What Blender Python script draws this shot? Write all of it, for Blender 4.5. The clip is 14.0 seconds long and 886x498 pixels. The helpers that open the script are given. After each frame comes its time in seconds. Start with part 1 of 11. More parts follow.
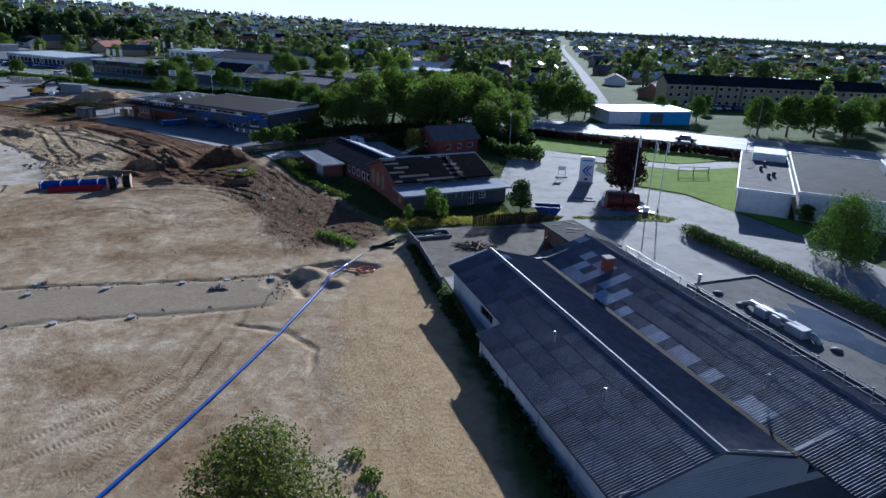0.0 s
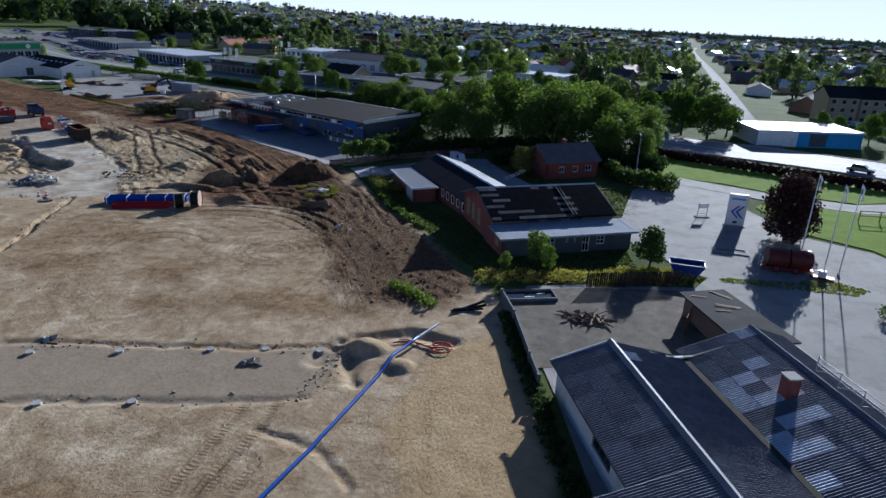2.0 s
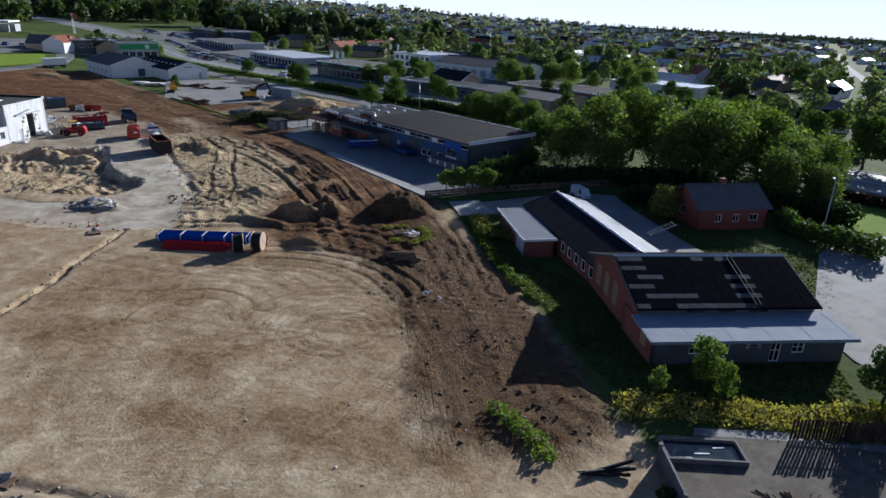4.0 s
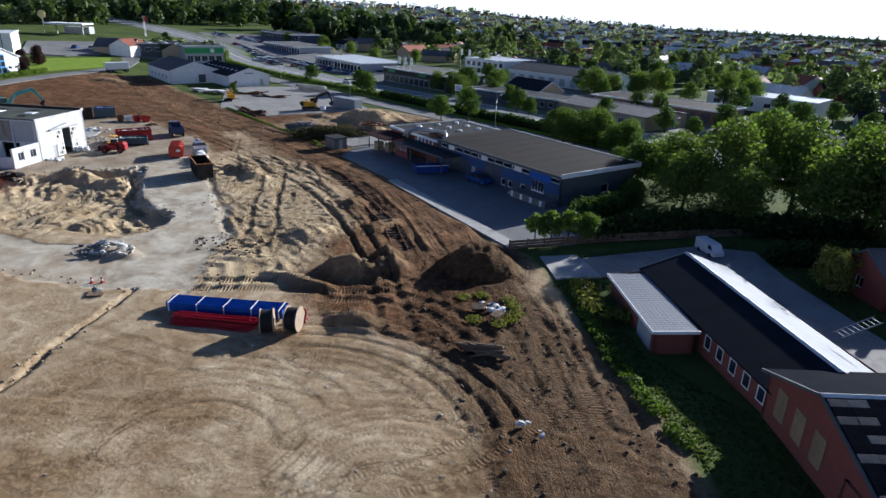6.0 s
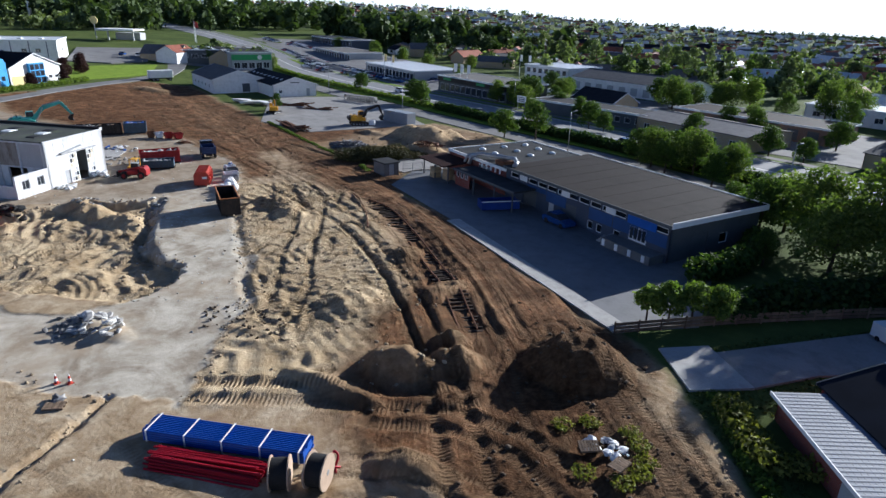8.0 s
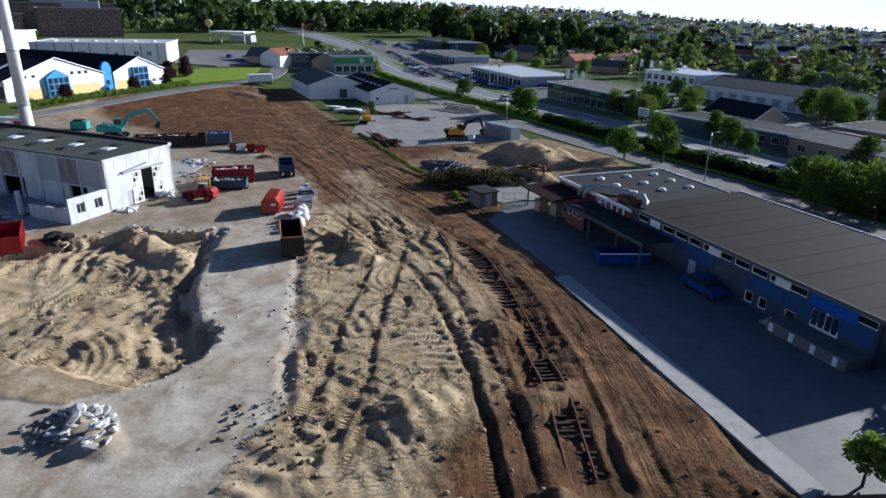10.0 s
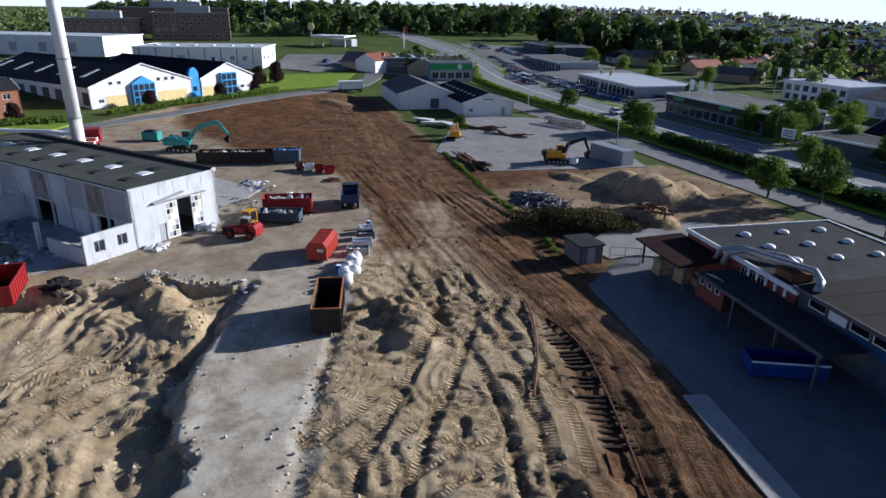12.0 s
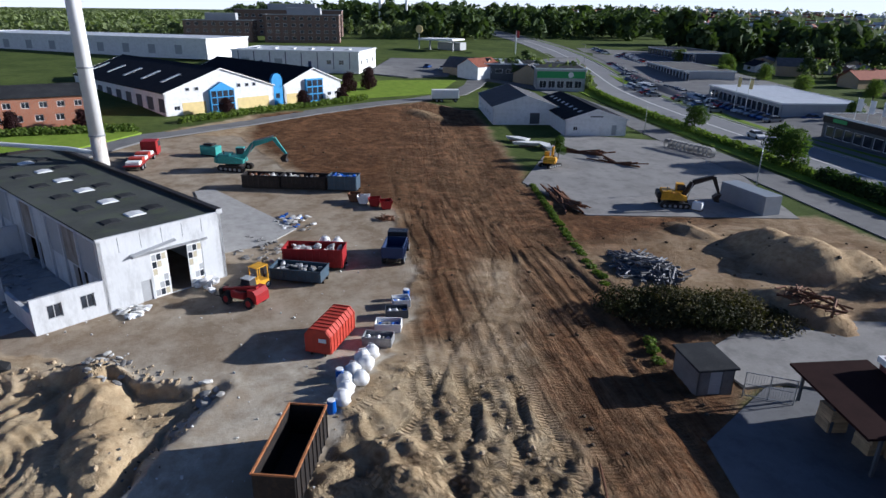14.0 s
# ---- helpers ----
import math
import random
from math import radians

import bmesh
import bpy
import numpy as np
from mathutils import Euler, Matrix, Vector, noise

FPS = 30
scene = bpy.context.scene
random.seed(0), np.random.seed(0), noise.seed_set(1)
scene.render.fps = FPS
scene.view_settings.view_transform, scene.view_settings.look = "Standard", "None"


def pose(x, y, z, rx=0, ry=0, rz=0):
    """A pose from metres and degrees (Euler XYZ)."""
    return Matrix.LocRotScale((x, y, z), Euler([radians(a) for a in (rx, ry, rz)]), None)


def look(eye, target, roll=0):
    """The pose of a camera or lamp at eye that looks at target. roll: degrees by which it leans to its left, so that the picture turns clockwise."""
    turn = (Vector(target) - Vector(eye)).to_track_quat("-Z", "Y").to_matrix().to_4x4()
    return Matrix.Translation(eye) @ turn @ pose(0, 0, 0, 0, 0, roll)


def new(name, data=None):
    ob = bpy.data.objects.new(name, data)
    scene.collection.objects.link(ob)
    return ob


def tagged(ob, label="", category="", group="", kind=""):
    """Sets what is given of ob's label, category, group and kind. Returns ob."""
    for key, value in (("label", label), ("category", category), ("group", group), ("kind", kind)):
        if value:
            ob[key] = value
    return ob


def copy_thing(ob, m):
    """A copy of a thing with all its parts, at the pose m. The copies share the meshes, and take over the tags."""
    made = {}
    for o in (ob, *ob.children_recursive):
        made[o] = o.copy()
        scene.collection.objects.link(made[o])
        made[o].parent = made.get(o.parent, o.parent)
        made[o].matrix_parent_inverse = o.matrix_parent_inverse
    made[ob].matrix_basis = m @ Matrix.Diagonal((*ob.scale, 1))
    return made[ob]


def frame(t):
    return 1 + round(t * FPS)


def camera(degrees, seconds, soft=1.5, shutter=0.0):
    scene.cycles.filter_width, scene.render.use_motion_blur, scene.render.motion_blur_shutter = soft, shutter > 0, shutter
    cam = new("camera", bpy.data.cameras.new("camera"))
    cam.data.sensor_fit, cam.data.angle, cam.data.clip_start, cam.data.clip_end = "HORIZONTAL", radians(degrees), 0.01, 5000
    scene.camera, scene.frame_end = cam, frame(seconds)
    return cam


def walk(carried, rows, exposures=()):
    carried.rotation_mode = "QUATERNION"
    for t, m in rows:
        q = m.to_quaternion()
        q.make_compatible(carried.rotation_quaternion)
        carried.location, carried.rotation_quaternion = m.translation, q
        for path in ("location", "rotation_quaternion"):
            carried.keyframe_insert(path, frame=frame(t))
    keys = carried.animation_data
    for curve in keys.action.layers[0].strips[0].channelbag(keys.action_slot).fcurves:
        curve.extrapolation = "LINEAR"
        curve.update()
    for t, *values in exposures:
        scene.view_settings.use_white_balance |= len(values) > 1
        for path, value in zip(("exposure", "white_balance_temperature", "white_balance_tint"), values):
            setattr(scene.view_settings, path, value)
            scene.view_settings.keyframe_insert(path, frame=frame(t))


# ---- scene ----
cam = camera(70.0, 14.0)
METRES, EYE, TILT, LEAN, TURN = 128.34, 24.4, 0.0, 0.0, 0.0
ROWS = [
    (0.0, 0.0, 0.0, 0.0, 0.64, -20.37, -1.72),
    (0.5, 0.0032, 0.0299, -0.0005, 2.93, -20.45, -1.74),
    (1.0, 0.0038, 0.0616, -0.0007, 5.12, -20.51, -1.74),
    (1.5, 0.0024, 0.0947, -0.0007, 7.74, -20.58, -1.79),
    (2.0, -0.0012, 0.1293, -0.0007, 10.97, -20.67, -1.88),
    (2.5, -0.0077, 0.165, -0.0009, 14.23, -20.73, -1.96),
    (3.0, -0.0179, 0.203, -0.0009, 17.03, -20.8, -2.0),
    (5.5, -0.0995, 0.3725, -0.0021, 24.69, -20.82, -1.91),
    (6.0, -0.1191, 0.4028, -0.0023, 26.46, -20.82, -1.94),
    (6.5, -0.1413, 0.4325, -0.0026, 27.46, -20.76, -1.93),
    (7.0, -0.1634, 0.4607, -0.0033, 27.95, -20.69, -1.75),
    (7.5, -0.1836, 0.4884, -0.0037, 28.85, -20.65, -1.54),
    (8.0, -0.2014, 0.5166, -0.0034, 30.82, -20.67, -1.57),
    (10.5, -0.2924, 0.65, -0.0044, 42.43, -20.8, -1.05),
    (11.0, -0.3132, 0.6766, -0.0049, 44.65, -20.77, -0.96),
    (11.5, -0.3353, 0.7056, -0.0054, 46.97, -20.75, -0.85),
    (12.0, -0.3573, 0.7353, -0.0057, 49.42, -20.73, -0.8),
    (12.5, -0.3796, 0.7656, -0.0056, 52.08, -20.74, -0.79),
    (13.0, -0.4026, 0.7968, -0.0058, 54.9, -20.74, -0.77),
    (13.5, -0.4297, 0.8294, -0.0063, 57.57, -20.72, -0.79),
    (14.0, -0.4583, 0.8605, -0.0063, 59.95, -20.69, -0.74),
]
walk(cam, [(t, pose(0, 0, EYE, TILT, LEAN, TURN) @ pose(METRES * x, METRES * y, METRES * z, 90 + pitch, roll, yaw)) for t, x, y, z, yaw, pitch, roll in ROWS],
     exposures=[(0, 0.63, 4950, 12), (3, 0.52, 5350, 12), (6, 0.93, 5550, 12), (8, 0.98, 5520, 12), (10.5, 0.68, 5420, 13), (14, 0.58, 5500, 14)])

# ---- world, sun ----
SUN_AZ, SUN_EL = 18.0, 18.0
world = bpy.data.worlds.new("sky")
scene.world = world
world.use_nodes = True
wn = world.node_tree
sky = wn.nodes.new("ShaderNodeTexSky")
sky.sky_type = "NISHITA"
sky.sun_disc = False
sky.sun_elevation, sky.sun_rotation = radians(SUN_EL), radians(SUN_AZ)
sky.air_density, sky.dust_density, sky.ozone_density = 0.6, 0.9, 5.0
wn.nodes["Background"].inputs[1].default_value = 0.05
wn.links.new(sky.outputs[0], wn.nodes["Background"].inputs[0])
sun_data = bpy.data.lights.new("sun", "SUN")
sun_data.energy, sun_data.angle, sun_data.color = 5.0, radians(0.6), (1.0, 0.93, 0.8)
sun = new("sun", sun_data)
_a, _e = radians(SUN_AZ), radians(SUN_EL)
sun.matrix_world = look((math.sin(_a) * math.cos(_e) * 100, math.cos(_a) * math.cos(_e) * 100, math.sin(_e) * 100), (0, 0, 0))
scene.view_settings.exposure = 0.5


def sky_rim():
    """The hazy pale sky low over the horizon, far behind everything."""
    m = bpy.data.materials.new("hazy_sky")
    m.use_nodes = True
    t = m.node_tree
    t.nodes.remove(t.nodes["Principled BSDF"])
    em, sep, rp = t.nodes.new("ShaderNodeEmission"), t.nodes.new("ShaderNodeSeparateXYZ"), t.nodes.new("ShaderNodeValToRGB")
    rng = t.nodes.new("ShaderNodeMapRange")
    rng.inputs["From Min"].default_value, rng.inputs["From Max"].default_value = -60.0, 700.0
    t.links.new(t.nodes.new("ShaderNodeNewGeometry").outputs["Position"], sep.inputs[0])
    t.links.new(sep.outputs[2], rng.inputs["Value"])
    t.links.new(rng.outputs[0], rp.inputs[0])
    rp.color_ramp.elements[0].color, rp.color_ramp.elements[1].color = (0.68, 0.69, 0.68, 1), (0.46, 0.53, 0.60, 1)
    t.links.new(rp.outputs[0], em.inputs[0])
    em.inputs[1].default_value = 1.0
    t.links.new(em.outputs[0], t.nodes["Material Output"].inputs[0])
    n, r = 96, 4500.0
    vs = [(r * math.cos(2 * math.pi * i / n), r * math.sin(2 * math.pi * i / n), z) for z in (-160.0, 760.0) for i in range(n)]
    me = bpy.data.meshes.new("backdrop_sky")
    me.from_pydata(vs, [], [(i, n + i, n + (i + 1) % n, (i + 1) % n) for i in range(n)])
    me.materials.append(m)
    tagged(new("backdrop_sky", me), "pale hazy sky above the horizon", "sky", kind="structure")


sky_rim()

# ---- materials ----
def _nodes(name):
    m = bpy.data.materials.new(name)
    m.use_nodes = True
    t = m.node_tree
    return m, t, t.nodes["Principled BSDF"]


def _n(t, kind, **sockets):
    n = t.nodes.new(kind)
    for k, v in sockets.items():
        n.inputs[k.replace("_", " ")].default_value = v
    return n


def _ramp(t, fac, stops):
    r = t.nodes.new("ShaderNodeValToRGB")
    while len(r.color_ramp.elements) < len(stops):
        r.color_ramp.elements.new(0.5)
    for e, (p, c) in zip(r.color_ramp.elements, stops):
        e.position = p
        e.color = (*c, 1) if len(c) == 3 else c
    t.links.new(fac, r.inputs[0])
    return r.outputs[0]


def _mix(t, fac, a, b, mode="MIX"):
    n = t.nodes.new("ShaderNodeMix")
    n.data_type, n.blend_type = "RGBA", mode
    for sock, v in ((n.inputs[0], fac), (n.inputs[6], a), (n.inputs[7], b)):
        if isinstance(v, (int, float)):
            sock.default_value = v
        elif isinstance(v, tuple):
            sock.default_value = (*v, 1)
        else:
            t.links.new(v, sock)
    return n.outputs[2]


def _math(t, op, a, b=0.0):
    n = t.nodes.new("ShaderNodeMath")
    n.operation = op
    for i, v in enumerate((a, b)):
        if isinstance(v, (int, float)):
            n.inputs[i].default_value = v
        else:
            t.links.new(v, n.inputs[i])
    return n.outputs[0]


def _coords(t, world_space=False, scale=(1, 1, 1)):
    if world_space:
        out = t.nodes.new("ShaderNodeNewGeometry").outputs["Position"]
    else:
        out = t.nodes.new("ShaderNodeTexCoord").outputs["Object"]
    mp = t.nodes.new("ShaderNodeMapping")
    mp.inputs["Scale"].default_value = scale
    t.links.new(out, mp.inputs[0])
    return mp.outputs[0]


def _noise(t, co, scale, detail=4, rough=0.6, twist=0.0):
    n = _n(t, "ShaderNodeTexNoise", Scale=scale, Detail=detail, Roughness=rough, Distortion=twist)
    t.links.new(co, n.inputs["Vector"])
    return n.outputs["Fac"]


def surface(name, col, var=0.25, scale=1.2, grain=14.0, rough=0.8, metal=0.0, bump=0.15, stain=None, stain_amount=0.4,
            stretch=(1, 1, 1), random_tint=0.0, world_space=False, spec=0.25):
    """A painted, mineral or metal surface: broad stains, fine grain, wear and relief at real size."""
    m, t, b = _nodes(name)
    co = _coords(t, world_space, stretch)
    broad, fine = _noise(t, co, scale, 3), _noise(t, co, grain, 5)
    lo, hi = tuple(c * (1 - var) for c in col), tuple(min(1, c * (1 + var)) for c in col)
    c = _ramp(t, broad, [(0.3, lo), (0.7, hi)])
    c = _mix(t, 0.35, c, _ramp(t, fine, [(0.35, lo), (0.65, hi)]))
    if stain:
        c = _mix(t, _math(t, "MULTIPLY", _ramp(t, _noise(t, co, scale * 2.3, 6, 0.7), [(0.48, (0, 0, 0)), (0.66, (1, 1, 1))]), stain_amount), c, stain)
    if random_tint:
        info = t.nodes.new("ShaderNodeObjectInfo")
        v = _math(t, "ADD", _math(t, "MULTIPLY", info.outputs["Random"], random_tint * 2), 1 - random_tint)
        hs = t.nodes.new("ShaderNodeHueSaturation")
        t.links.new(v, hs.inputs["Value"])
        t.links.new(c, hs.inputs["Color"])
        c = hs.outputs[0]
    t.links.new(c, b.inputs["Base Color"])
    r = _math(t, "ADD", _math(t, "MULTIPLY", fine, 0.25), rough - 0.125)
    t.links.new(r, b.inputs["Roughness"])
    b.inputs["Metallic"].default_value = metal
    b.inputs["Specular IOR Level"].default_value = spec
    bp = _n(t, "ShaderNodeBump", Strength=bump, Distance=0.05)
    t.links.new(fine, bp.inputs["Height"])
    t.links.new(bp.outputs[0], b.inputs["Normal"])
    return m


def glass(name, tint=(0.03, 0.04, 0.05), rough=0.06, trans=0.6):
    m, t, b = _nodes(name)
    co = _coords(t)
    t.links.new(_ramp(t, _noise(t, co, 0.7, 2), [(0.3, tuple(c * 0.6 for c in tint)), (0.7, tuple(c * 1.6 for c in tint))]), b.inputs["Base Color"])
    b.inputs["Roughness"].default_value = rough
    b.inputs["Transmission Weight"].default_value = trans
    b.inputs["IOR"].default_value = 1.45
    return m


def brick_mat(name, a, c2, mortar, sx=1.0):
    m, t, b = _nodes(name)
    co = _coords(t)
    sep = t.nodes.new("ShaderNodeSeparateXYZ")
    t.links.new(co, sep.inputs[0])
    comb = t.nodes.new("ShaderNodeCombineXYZ")
    t.links.new(_math(t, "ADD", sep.outputs[0], sep.outputs[1]), comb.inputs[0])
    t.links.new(sep.outputs[2], comb.inputs[1])
    br = _n(t, "ShaderNodeTexBrick", Scale=1.0)
    br.inputs["Brick Width"].default_value, br.inputs["Row Height"].default_value = 0.24, 0.075
    br.inputs["Mortar Size"].default_value = 0.012
    br.inputs["Color1"].default_value, br.inputs["Color2"].default_value, br.inputs["Mortar"].default_value = (*a, 1), (*c2, 1), (*mortar, 1)
    t.links.new(comb.outputs[0], br.inputs["Vector"])
    c = _mix(t, _math(t, "MULTIPLY", _noise(t, co, 0.9, 5), 0.5), br.outputs[0], tuple(x * 0.6 for x in a))
    t.links.new(c, b.inputs["Base Color"])
    b.inputs["Roughness"].default_value = 0.88
    bp = _n(t, "ShaderNodeBump", Strength=0.3, Distance=0.01)
    t.links.new(br.outputs["Fac"], bp.inputs["Height"])
    bp.invert = True
    t.links.new(bp.outputs[0], b.inputs["Normal"])
    return m


def leaf_mat(name, dark, light, trans=0.25):
    m, t, b = _nodes(name)
    geo = t.nodes.new("ShaderNodeNewGeometry")
    info = t.nodes.new("ShaderNodeObjectInfo")
    f = _math(t, "ADD", _math(t, "MULTIPLY", geo.outputs["Random Per Island"], 0.7), _math(t, "MULTIPLY", info.outputs["Random"], 0.3))
    c = _ramp(t, f, [(0.0, dark), (0.6, tuple((a + d) / 2 for a, d in zip(dark, light))), (1.0, light)])
    t.links.new(c, b.inputs["Base Color"])
    b.inputs["Roughness"].default_value = 0.7
    b.inputs["Specular IOR Level"].default_value = 0.12
    tr = t.nodes.new("ShaderNodeBsdfTranslucent")
    t.links.new(_mix(t, 1.0, c, (1.3, 1.5, 0.5), "MULTIPLY"), tr.inputs[0])
    ms = t.nodes.new("ShaderNodeMixShader")
    ms.inputs[0].default_value = trans
    t.links.new(b.outputs[0], ms.inputs[1])
    t.links.new(tr.outputs[0], ms.inputs[2])
    t.links.new(ms.outputs[0], t.nodes["Material Output"].inputs[0])
    return m


M_WHITE = surface("white_render", (0.76, 0.76, 0.75), 0.08, 0.5, 9, 0.8, stain=(0.42, 0.41, 0.38), stain_amount=0.35)
M_WHITE_DIRTY = surface("dirty_white_panel", (0.58, 0.59, 0.6), 0.1, 0.35, 7, 0.8, stain=(0.3, 0.3, 0.3), stain_amount=0.45, stretch=(1, 1, 0.35))
M_TRIM = surface("white_trim", (0.78, 0.78, 0.77), 0.06, 1, 12, 0.6, bump=0.05)
M_ETERNIT = surface("fibre_cement", (0.16, 0.163, 0.185), 0.3, 0.8, 10, 0.72, stain=(0.08, 0.08, 0.088), stain_amount=0.55, random_tint=0.25, spec=0.15)
M_ETERNIT_NEW = surface("clean_fibre_cement", (0.52, 0.53, 0.56), 0.2, 1.0, 10, 0.55, stain=(0.14, 0.14, 0.14), random_tint=0.2)
M_ZINC = surface("weathered_zinc", (0.2, 0.205, 0.22), 0.18, 0.7, 8, 0.6, metal=0.1, bump=0.08)
M_STEEL = surface("galvanised_steel", (0.32, 0.33, 0.34), 0.3, 2, 20, 0.5, metal=0.5, bump=0.05)
M_RUST = surface("rusty_steel", (0.16, 0.075, 0.04), 0.45, 2, 16, 0.8, metal=0.2, stain=(0.05, 0.03, 0.025))
M_BLACK = surface("black_steel", (0.022, 0.02, 0.02), 0.35, 1.5, 14, 0.6, metal=0.2, stain=(0.07, 0.045, 0.03), stain_amount=0.5)
M_RUBBER = surface("rubber", (0.02, 0.02, 0.021), 0.3, 3, 20, 0.8)
M_FELT = surface("roofing_felt", (0.034, 0.036, 0.039), 0.35, 0.25, 8, 0.9, stain=(0.065, 0.067, 0.066), stain_amount=0.5, spec=0.08)
M_FELT_BROWN = surface("brown_roof_felt", (0.021, 0.017, 0.0155), 0.22, 0.2, 6, 0.8, stain=(0.032, 0.027, 0.024), stain_amount=0.4, spec=0.08)
M_FELT_MOSSY = surface("mossy_roof_felt", (0.06, 0.065, 0.058), 0.4, 0.22, 5, 0.85, stain=(0.075, 0.095, 0.05), stain_amount=0.6)
M_FELT_PALE = surface("pale_gravel_felt", (0.155, 0.15, 0.142), 0.25, 0.35, 9, 0.9, stain=(0.09, 0.088, 0.085), stain_amount=0.6, spec=0.08)
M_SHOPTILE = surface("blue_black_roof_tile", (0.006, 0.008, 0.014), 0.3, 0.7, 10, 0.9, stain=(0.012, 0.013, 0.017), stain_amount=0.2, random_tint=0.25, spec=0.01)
# sun glints on the tile courses are put into this paler colour
M_SHOPTILE_GLINT = surface("glint_worn_roof_tile", (0.09, 0.094, 0.102), 0.4, 2.2, 12, 0.85, stain=(0.03, 0.03, 0.035), stain_amount=0.55, random_tint=0.35)
M_BOARDED = surface("weathered_plywood", (0.3, 0.22, 0.13), 0.25, 0.6, 9, 0.8, stain=(0.16, 0.11, 0.07), stain_amount=0.3, bump=0.1, spec=0.1)
M_TILE_DARK = surface("dark_roof_tile", (0.017, 0.019, 0.025), 0.3, 0.7, 10, 0.8, stain=(0.04, 0.04, 0.045), stain_amount=0.2, random_tint=0.2, spec=0.04)
M_TILE_WORN = surface("worn_roof_tile", (0.3, 0.31, 0.33), 0.35, 2.2, 12, 0.8, stain=(0.05, 0.05, 0.055), stain_amount=0.8, random_tint=0.3, spec=0.1)
M_TILE_RED = surface("red_roof_tile", (0.26, 0.09, 0.055), 0.3, 1.2, 10, 0.75, random_tint=0.25)
M_TILE_GREY = surface("grey_roof_sheet", (0.12, 0.12, 0.125), 0.25, 0.8, 9, 0.8, random_tint=0.3, spec=0.12)
M_FELT_RED = surface("dull_red_sheet", (0.028, 0.013, 0.012), 0.25, 0.8, 9, 0.85, spec=0.05)
M_ROOF_LIGHT = surface("pale_metal_roof", (0.62, 0.63, 0.64), 0.12, 0.4, 7, 0.36, metal=0.2, stain=(0.36, 0.36, 0.36))
M_BRICK_RED = brick_mat("red_brick", (0.29, 0.055, 0.036), (0.2, 0.042, 0.03), (0.2, 0.12, 0.095))
M_BRICK_ORANGE = brick_mat("orange_brick", (0.5, 0.17, 0.08), (0.42, 0.14, 0.07), (0.42, 0.33, 0.26))
M_BRICK_YELLOW = brick_mat("yellow_brick", (0.48, 0.36, 0.2), (0.42, 0.3, 0.16), (0.42, 0.38, 0.32))
M_BRICK_BROWN = brick_mat("brown_brick", (0.22, 0.125, 0.09), (0.17, 0.095, 0.07), (0.2, 0.17, 0.15))
M_SLATEBLUE = surface("blue_grey_cladding", (0.055, 0.07, 0.105), 0.15, 0.5, 8, 0.6, stain=(0.05, 0.06, 0.08))
M_DEPOTBLUE = surface("mid_blue_panel", (0.028, 0.075, 0.2), 0.12, 0.8, 9, 0.5)
M_NAVY = surface("dark_blue_panel", (0.03, 0.05, 0.12), 0.15, 0.8, 9, 0.5)
M_DARKGREY = surface("dark_grey_render", (0.09, 0.1, 0.11), 0.15, 0.6, 8, 0.75)
M_GREYPANEL = surface("grey_panel", (0.38, 0.39, 0.4), 0.12, 0.5, 8, 0.6)
M_BLUE = surface("bright_blue_paint", (0.015, 0.1, 0.42), 0.15, 1.5, 14, 0.4, bump=0.04)
M_SKYBLUE = surface("sky_blue_panel", (0.06, 0.3, 0.62), 0.12, 0.8, 10, 0.45)
M_RED = surface("red_paint", (0.3, 0.016, 0.018), 0.25, 1.5, 14, 0.5, stain=(0.14, 0.03, 0.025), bump=0.06)
M_ORANGE = surface("orange_red_paint", (0.42, 0.05, 0.03), 0.2, 1.5, 14, 0.5, stain=(0.25, 0.05, 0.035))
M_TEAL = surface("teal_machine_paint", (0.05, 0.3, 0.27), 0.2, 1.5, 14, 0.45, stain=(0.1, 0.15, 0.12))
M_YELLOW = surface("yellow_machine_paint", (0.62, 0.32, 0.02), 0.2, 1.5, 14, 0.45, stain=(0.3, 0.18, 0.04))
M_GREEN = surface("green_sign_paint", (0.05, 0.3, 0.1), 0.12, 1.5, 14, 0.5)
M_PALEYELLOW = surface("pale_yellow_panel", (0.7, 0.55, 0.25), 0.1, 1, 10, 0.6)
M_WOOD = surface("weathered_wood", (0.17, 0.12, 0.08), 0.35, 2, 18, 0.85, stretch=(1, 1, 0.2), random_tint=0.3)
M_WOOD_PALE = surface("pale_timber", (0.42, 0.3, 0.17), 0.25, 2, 18, 0.8, random_tint=0.25)
M_CONCRETE = surface("concrete", (0.36, 0.35, 0.33), 0.18, 0.6, 9, 0.9, stain=(0.22, 0.21, 0.2), random_tint=0.12)
M_DARKCONC = surface("dark_concrete", (0.16, 0.155, 0.15), 0.25, 0.8, 9, 0.9)
M_ASPHALT = surface("asphalt", (0.19, 0.188, 0.185), 0.16, 0.12, 6, 0.9, stain=(0.1, 0.1, 0.105), stain_amount=0.55, world_space=True, bump=0.12, spec=0.15)
M_ASPHALT_DARK = surface("dark_asphalt", (0.145, 0.147, 0.152), 0.2, 0.3, 8, 0.62, spec=0.35, stain=(0.065, 0.065, 0.068), world_space=True, bump=0.08)
M_ROAD = surface("smooth_road_asphalt", (0.25, 0.25, 0.252), 0.12, 0.1, 6, 0.72, spec=0.12, stain=(0.17, 0.17, 0.175), stain_amount=0.4, world_space=True, bump=0.04)
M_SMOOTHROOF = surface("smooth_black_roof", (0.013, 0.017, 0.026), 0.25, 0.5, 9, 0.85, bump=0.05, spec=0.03)
